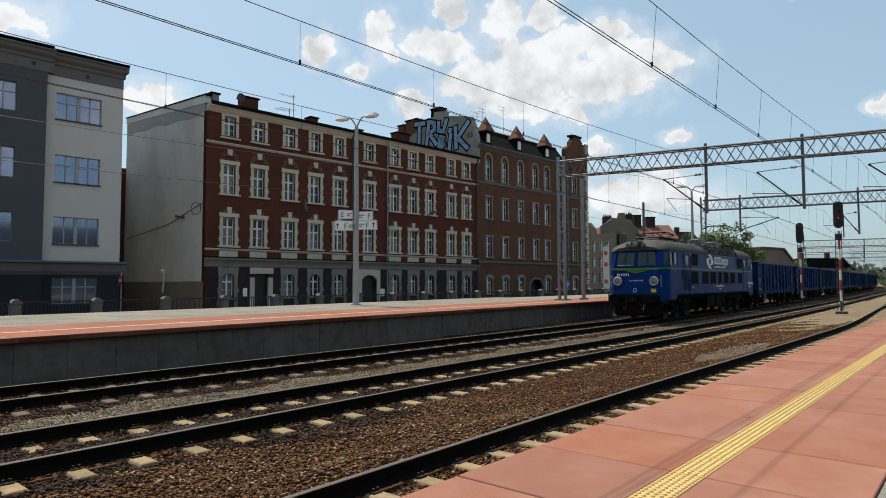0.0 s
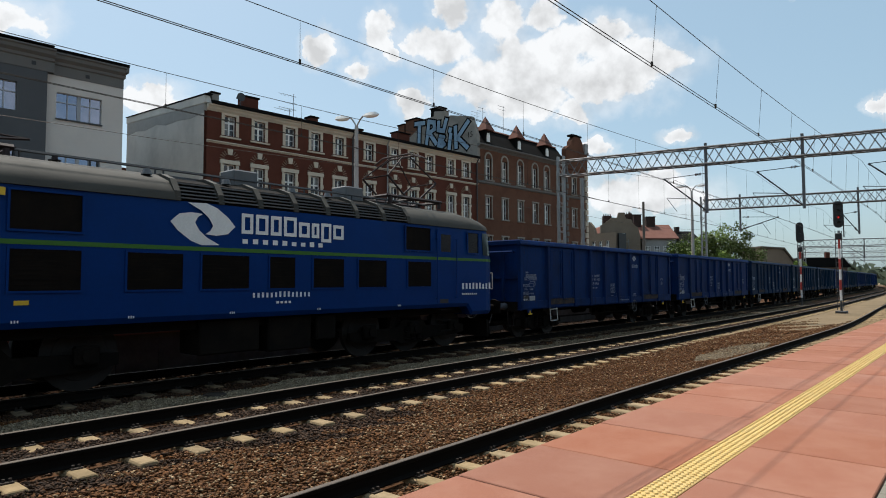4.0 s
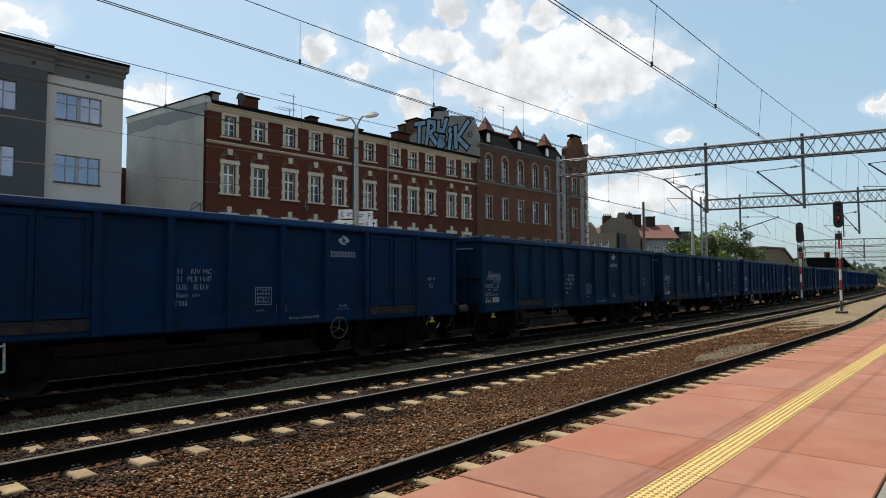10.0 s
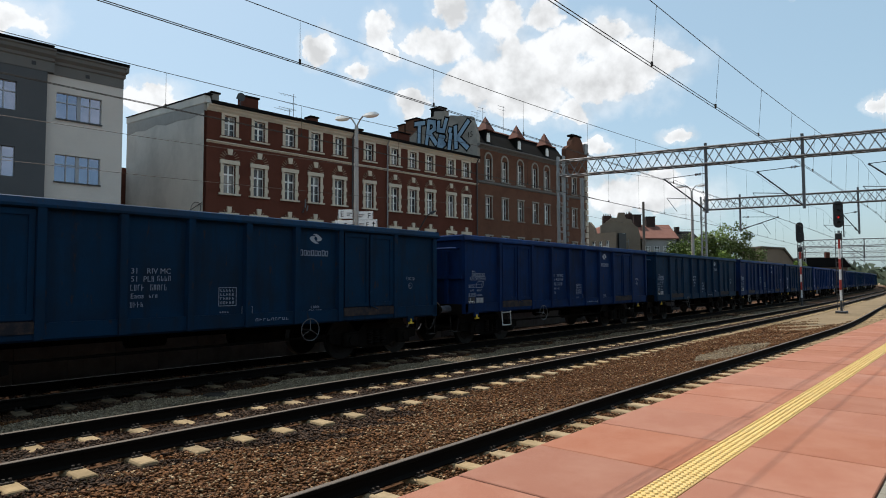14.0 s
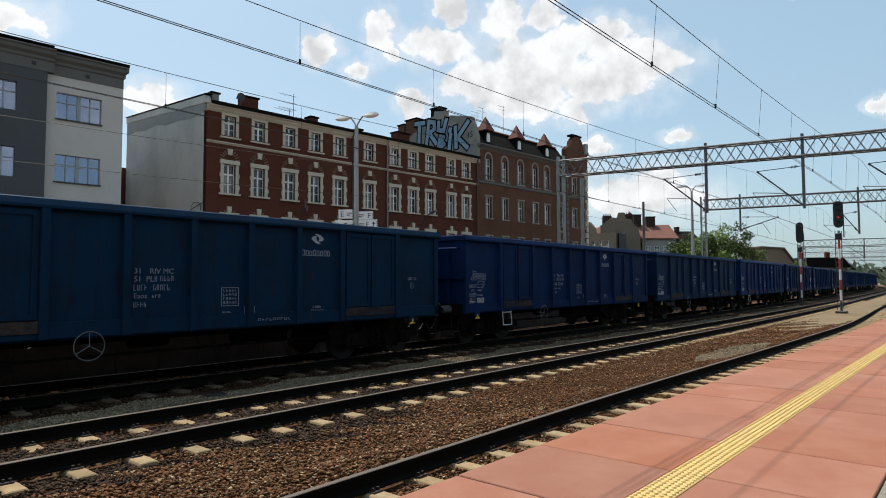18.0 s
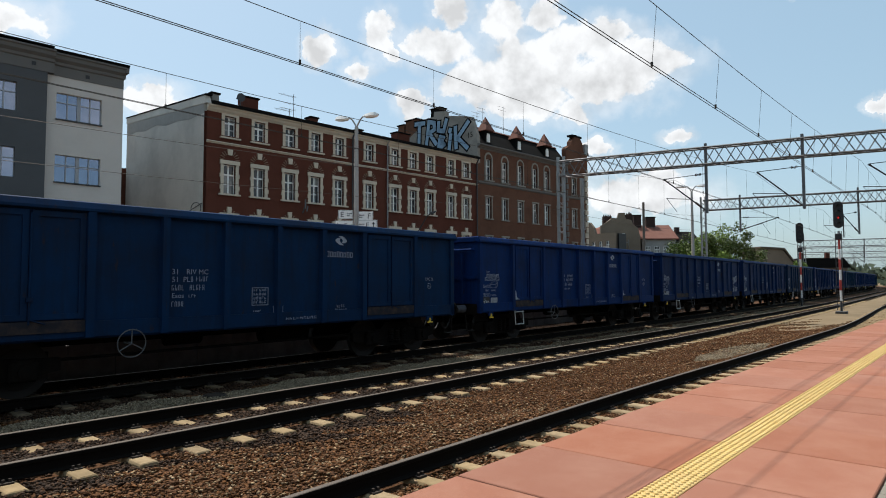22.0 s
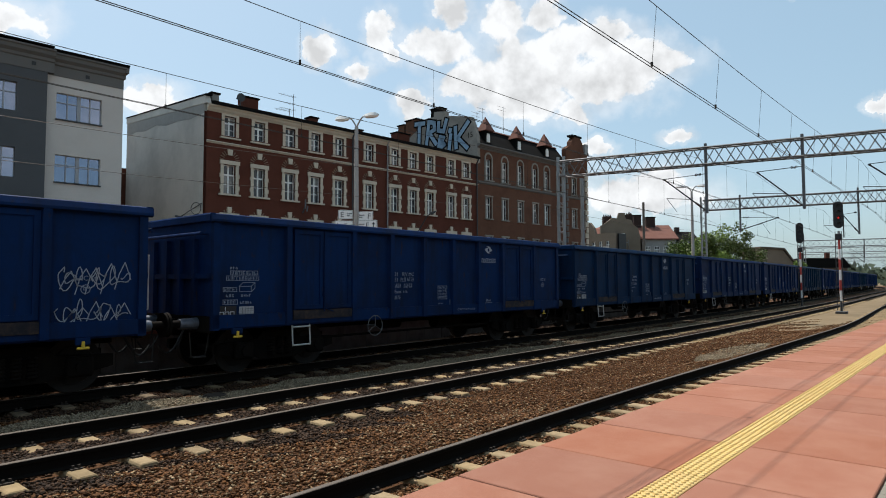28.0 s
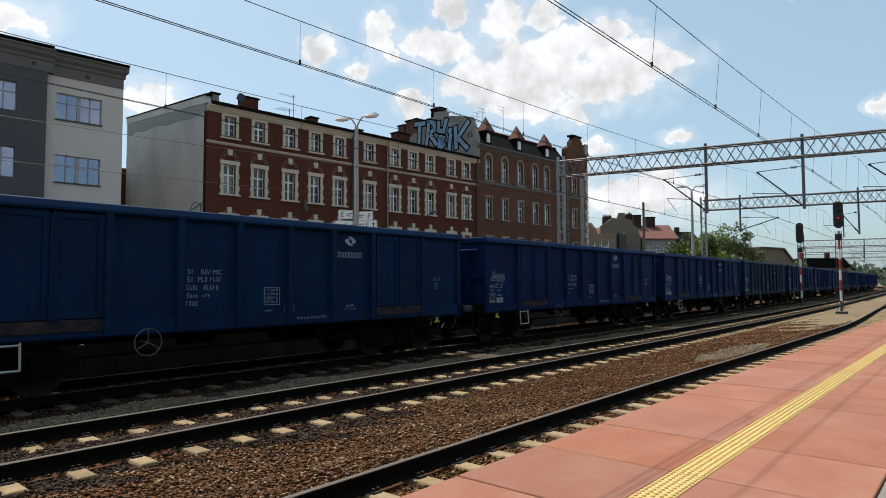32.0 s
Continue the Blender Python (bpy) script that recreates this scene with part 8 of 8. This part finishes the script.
    for wd, hh in ((0.26, 0.40), (0.29, 0.40), (0.26, 0.40), (0.32, 0.41), (0.28, 0.32), (0.2, 0.32), (0.28, 0.42), (0.3, 0.32)):
        z0 = 2.8 if hh < 0.42 else 2.72
        outline_box(bm, x, x + wd, z0, z0 + hh, y + 0.018, 0.07)
        x += wd + 0.06
    part("lettering", bm, "white", L, "row of large white letter-sized outlines")
    bm = B()
    bars(bm, 0.36, 2.6, 2.1, 0.11, y + 0.012, 9, 0.5, random.Random(3))
    part("lettering", bm, "white", L, "row of small white letter-sized bars")
    bm = B()
    bars(bm, 0.6, 1.53, 1.45, 0.12, y, 14, 0.55, random.Random(4))
    bars(bm, 1.15, 1.4, 0.4, 0.06, y, 4, 0.4, random.Random(4))
    bars(bm, 7.25, 1.63, 1.4, 0.18, y + 0.0, 9, 0.5, random.Random(5))
    bars(bm, 7.25, 1.47, 0.7, 0.05, y, 8, 0.4, random.Random(5))
    bars(bm, -6.75, 1.62, 0.01, 0.01, y, 1)
    for xx in (-3.5, 0.1, 2.2, 4.7, -1.8):
        bars(bm, xx, 1.23, 0.12, 0.045, y, 3, 0.5, random.Random(6))
    part("lettering", bm, "marking", L, "rows of white figure-sized bars")
    part("small_plate", cuboid(-3.47, -3.27, y, y + 0.008, 1.5, 1.57), "yellow_paint", L)
    part("small_plate", cuboid(-3.72, -3.62, y, y + 0.008, 3.15, 3.27), "yellow_paint", L)
    # roof gear: two pantographs, insulators and air tanks
    M_red = M["pantograph_red"]

    def pantograph(x, lift, folded):
        p = part("pantograph", None, None, L, "dark red pantograph frame, " + ("folded" if folded else "raised"))
        p.location = (x, 0, 3.9 if folded else 4.0)
        bm = B()
        for s in (-0.6, 0.6):
            bar(bm, (-1.1, s, 0.15), (1.1, s, 0.15), 0.07)
            for xx in (-1.0, 1.0):
                rod(bm, (xx, s, -0.05), (xx, s, 0.12), 0.06, 0.05, n=10)
        for xx in (-1.1, 0, 1.1):
            bar(bm, (xx, -0.6, 0.15), (xx, 0.6, 0.15), 0.06)
        part("base_frame", bm, M_red, p)
        bm = B()
        e = 0.95 if folded else 0.98
        for s in (-0.5, 0.5):
            for d in (-1, 1):
                if folded:
                    rod(bm, (d * 0.3, s, 0.22), (d * 1.35, s, 0.34), 0.025, n=6)
                    rod(bm, (d * 1.35, s, 0.34), (d * 0.12, s * 0.6, 0.42), 0.02, n=6)
                else:
                    rod(bm, (d * 0.3, s, 0.2), (d * e, s, lift * 0.5), 0.028, n=6)
                    rod(bm, (d * e, s, lift * 0.5), (d * 0.1, s * 0.5, lift), 0.02, n=6)
            for d in (-1, 1):
                if not folded:
                    rod(bm, (d * e, 0.5, lift * 0.5), (d * e, -0.5, lift * 0.5), 0.02, n=6)
        part("arm", bm, M_red, p)
        bm = B()
        z = 0.45 if folded else lift
        for d in (-0.14, 0.14):
            rod(bm, (d, -0.55, z), (d, 0.55, z), 0.03, n=6)
            for s in (-1, 1):
                rod(bm, (d, s * 0.55, z), (d, s * 0.92, z - 0.16), 0.025, n=6)
        part("contact_shoe", bm, M_red, p)
    pantograph(-4.4, 0, True)
    pantograph(6.3, 1.42, False)
    for x in (-5.4, -3.2, -2.4, 1.2, 5.0, 7.4):
        bm = B()
        rod(bm, (x, 0.35, 3.85), (x, 0.35, 4.18), 0.07, 0.05, n=10)
        for k in range(3):
            rod(bm, (x, 0.35, 3.92 + k * 0.08), (x, 0.35, 3.94 + k * 0.08), 0.11, n=12)
        part("insulator", bm, M_red, L, "brown roof insulator")
    for y2, z2 in ((-0.55, 4.02), (-0.2, 4.1), (0.75, 4.05)):
        bm = B()
        rod(bm, (-3.4, y2, z2), (6.9, y2, z2), 0.018, n=6)
        for k in range(9):
            rod(bm, (-3.2 + k * 1.2, y2, 3.8), (-3.2 + k * 1.2, y2, z2), 0.02, n=6)
        part("roof_cable", bm, "dark_steel", L, "cable run on small roof insulators")
    bm = B()
    rod(bm, (-5.4, 0.35, 4.2), (7.4, 0.35, 4.2), 0.025, n=6)
    part("roof_bus_bar", bm, "dark_steel", L)
    for x in (1.0, 4.1):
        part("roof_box", cuboid(x - 0.3, x + 0.3, -0.55, 0.0, 3.88, 4.25, 0.03), "grey_steel", L, "grey roof equipment box")
    for x in (-1.3, 1.9, 2.9, 0.3):
        bm = B()
        rod(bm, (x, -0.95, 3.82), (x, -0.95, 3.93), 0.1, 0.06, n=12)
        part("roof_vent", bm, "grey_steel", L, "small pale roof ventilator")
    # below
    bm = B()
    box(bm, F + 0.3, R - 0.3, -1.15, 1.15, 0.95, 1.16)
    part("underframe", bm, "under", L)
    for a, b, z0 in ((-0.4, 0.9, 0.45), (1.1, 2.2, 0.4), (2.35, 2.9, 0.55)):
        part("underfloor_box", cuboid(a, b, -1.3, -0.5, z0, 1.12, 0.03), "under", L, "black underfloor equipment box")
    wheel = wheelset_mesh(0.62)
    for x in (-3.9, 5.7):
        bogie(L, x, 1.6, 3, wheel, 0.62)
    return L


M["cab_glass"] = material("dusty_cab_glass", (0.030, 0.044, 0.046), 0.07, 0, spread=0.5, grain=2.5, stain=1.6, stain_amount=0.7, bump=0, spec=0.4)
M["patch_blue"] = material("dull_dark_blue", (0.002, 0.018, 0.065), 0.6, grain=8, stain=1.4, stain_amount=0.5, spec=0.08)
M["lamp_rim"] = material("dull_grey_lamp_rim", (0.42, 0.41, 0.38), 0.5, 0.3, grain=30, stain=4)
M["lamp_lens"] = material("lamp_glass", (0.17, 0.16, 0.145), 0.08, 0, spec=0.9, bump=0)
M["pantograph_red"] = material("dark_red_oxide_paint", (0.016, 0.006, 0.0055), 0.7, 0.1, grain=30, stain=3)
loco = locomotive()


M["tan_stone"] = material("sandy_brown_stone", (0.15, 0.085, 0.040), 0.9, grain=50, stain=0.5, per_piece=0.4, stain_amount=0.3, spec=0.25)


# ---------------------------------------------------------------- loose stones of the ballast
def stones(name, count, area, size, level, mat, label, seed, keep=None):
    """Many small angular stones as one mesh: an eight-faced pebble for each, turned and squashed by chance."""
    rng = np.random.default_rng(seed)
    x0, x1, y0, y1 = area
    p = np.stack([rng.uniform(x0, x1, count), rng.uniform(y0, y1, count)], 1)
    az = np.degrees(np.arctan2(p[:, 0], p[:, 1]))
    ok = (az > 12.5) & (az < 86.5)
    if keep is not None:
        ok &= keep(p[:, 0], p[:, 1])
    p = p[ok]
    n = len(p)
    base = np.array([(1, 0, 0), (-1, 0, 0), (0, 1, 0), (0, -1, 0), (0, 0, 1), (0, 0, -1)], float)
    v = base[None] * rng.uniform(0.55, 1.25, (n, 6, 1)) + rng.normal(0, 0.16, (n, 6, 3))
    v[..., 2] *= 0.48
    a, b = rng.uniform(0, 2 * np.pi, n), rng.uniform(-0.7, 0.7, n)
    ca, sa, cb, sb = np.cos(a), np.sin(a), np.cos(b), np.sin(b)
    y, z = v[..., 1] * cb[:, None] - v[..., 2] * sb[:, None], v[..., 1] * sb[:, None] + v[..., 2] * cb[:, None]
    x, y = v[..., 0] * ca[:, None] - y * sa[:, None], v[..., 0] * sa[:, None] + y * ca[:, None]
    s = size * rng.uniform(0.55, 1.25, n)[:, None]
    lv = level(p[:, 0], p[:, 1]) if callable(level) else np.full(n, level)
    co = np.stack([x * s + p[:, :1], y * s + p[:, 1:], z * s + (lv + rng.uniform(-0.016, 0.022, n))[:, None]], -1).reshape(-1, 3)
    f = np.array([(0, 2, 4), (2, 1, 4), (1, 3, 4), (3, 0, 4), (2, 0, 5), (1, 2, 5), (3, 1, 5), (0, 3, 5)])
    idx = (np.arange(n)[:, None, None] * 6 + f[None]).reshape(-1)
    me = bpy.data.meshes.new(name)
    me.vertices.add(len(co))
    me.vertices.foreach_set("co", co.astype(np.float32).ravel())
    me.loops.add(len(idx))
    me.loops.foreach_set("vertex_index", idx.astype(np.int32))
    me.polygons.add(n * 8)
    me.polygons.foreach_set("loop_start", np.arange(n * 8, dtype=np.int32) * 3)
    me.update(calc_edges=True)
    me.validate()
    me.materials.append(M[mat])
    thing(name, me, None, label, "ballast", "loose ballast", "stuff")


def away_from_rails(x, y):
    c = np.interp(x, *C_LINE)
    bend = np.where(x > 15, 0.0004 * (x - 15) ** 2, 0)
    ok = np.ones(len(x), bool)
    for m in (TRACK_A + bend, TRACK_B + bend, c):
        for r in (-0.7535, 0.7535):
            ok &= np.abs(y - m - r) > 0.1
    # the tops of the sleepers stay free
    for m, first, pitch in ((TRACK_A + bend, 2.59, 0.65), (TRACK_B + bend, 2.642, 0.6385), (c, 2.3, 0.64)):
        k = (x - first + pitch / 2) % pitch - pitch / 2
        ok &= ~((np.abs(k) < 0.10) & (np.abs(y - m) < 1.2) & (np.abs(y - m) > (0.3 if pitch > 0.6 and m is not c else 0.0)))
    return ok & (y > NEAR_EDGE - 0.2) & (y < far_edge_np(x) + 0.05)


def far_edge_np(x):
    return np.where(x > -5, 14.15 + (x + 5) * 0.052, 14.15)


def is_pale(x, y):
    bend = np.where(x > 15, 0.0004 * (x - 15) ** 2, 0)
    wob = 0.12 * np.sin(x * 1.7) + 0.08 * np.sin(x * 4.1)
    strip = (y - bend > 9.28) & (y - bend < 10.92 + wob)
    patch = ((x - 19.5) / 3.2) ** 2 + ((y - 5.45) / 0.55) ** 2 < 1
    return strip | patch


def is_oily(x, y):
    bend = np.where(x > 15, 0.0004 * (x - 15) ** 2, 0)
    wob = 0.1 * np.sin(x * 2.9 + y) + 0.06 * np.sin(x * 7.3)
    spill = 0.75 * np.clip((12 - x) / 7, 0, 1) * (1 + 0.5 * np.sin(x * 1.3) + 0.5 * np.sin(x * 5.7 + y * 9.0))
    off = y - bend - TRACK_B
    return ((off < 0.9 + wob) & (off > -0.9 - wob - spill)) | (y - bend > 10.9 + wob)


def is_sandy(x, y):
    """Tan grit takes over between the middle and the near track, further along."""
    bend = np.where(x > 15, 0.0004 * (x - 15) ** 2, 0)
    c = np.interp(x, *C_LINE)
    edge = 33 + 2.5 * np.sin(y * 3.1) + 1.8 * np.sin(x * 2.3 + y * 5.0) + 1.5 * np.sin(x * 9.1 + y * 17.0)
    return (x > edge) & (y > c + 1.0) & (y < TRACK_B + bend - 0.9)


def bed(x, y):
    c = np.interp(x, *C_LINE)
    side = np.clip((y - c - 0.82) / 0.1, 0, 1) * np.clip((c + 1.9 - y) / 0.4, 0, 1)
    bend = np.where(x > 15, 0.0004 * (x - 15) ** 2, 0)
    far = np.clip((y - bend - TRACK_A + 0.65) / 0.1, 0, 1)
    gauge = np.zeros(len(x))
    for m in (TRACK_A + bend, TRACK_B + bend):
        gauge = np.maximum(gauge, np.clip((0.40 - np.abs(y - m)) / 0.15, 0, 1))
    return -0.222 + 0.044 * gauge + 0.064 * side + 0.0 * far + 0.012 * np.sin(x * 2.3 + y * 3.1)


for k, (x0, x1, per, size) in enumerate(((1.0, 9.0, 950, 0.030), (9.0, 18.0, 820, 0.027), (18.0, 32.0, 360, 0.036), (32.0, 60.0, 120, 0.055))):
    y1 = 14.6 if x1 < 30 else 16.5
    n = int((x1 - x0) * (y1 - 2.6) * per)
    stones("brown_ballast_stones", n, (x0, x1, 2.6, y1), size, bed, "stone" if k < 3 else "tan_stone", "rusty brown crushed ballast stones between the tracks", 10 + k, lambda x, y: away_from_rails(x, y) & ~is_pale(x, y) & ~is_oily(x, y) & ~is_sandy(x, y))
    stones("oily_ballast_stones", n, (x0, x1, 2.6, y1), size, bed, "oily", "oily dark ballast stones between the rails", 30 + k, lambda x, y: away_from_rails(x, y) & ~is_pale(x, y) & is_oily(x, y))
    stones("tan_ballast_chips", n // (20 if k == 0 else 40), (x0, x1, 2.6, 7.6), size * 0.8, lambda x, y: bed(x, y) + 0.014, "chip", "scattered pale tan stone chips on the ballast", 40 + k, lambda x, y: away_from_rails(x, y) & ~is_oily(x, y) & ~is_sandy(x, y))
    stones("pale_ballast_stones", n * (2 if k < 2 else 1), (x0, x1, 2.6, y1), size * 0.72, bed, "stone_pale", "pale grey gravel strip between the tracks", 20 + k, lambda x, y: away_from_rails(x, y) & is_pale(x, y))


# ---------------------------------------------------------------- what moves
def ride(s):
    x, y, th = on_line(s, TRACK_A)
    return Matrix.Translation((x, y, 0)) @ Matrix.Rotation(th, 4, "Z")


def motions():
    times, places = [t for t, s in FRONT], [s for t, s in FRONT]
    for i, w in enumerate(wagons):
        walk(w, [(t, ride(s + 6.39 + WAGON * i)) for t, s in FRONT])
    walk(loco, [(t, ride(s - 0.63 - 9.62)) for t, s in FRONT])
    steps = [k / 15 for k in range(481)]
    gone = [float(np.interp(t, times, places)) - places[0] for t in steps]
    for ob in (*wagons[:14], loco):
        for w in ob.children_recursive:
            if w.name.startswith("wheelset"):
                r = w.location.z
                x = w.location.x
                walk(w, [(t, Matrix.Translation((x, 0, r)) @ Matrix.Rotation(g / r, 4, "Y")) for t, g in zip(steps, gone)])


motions()
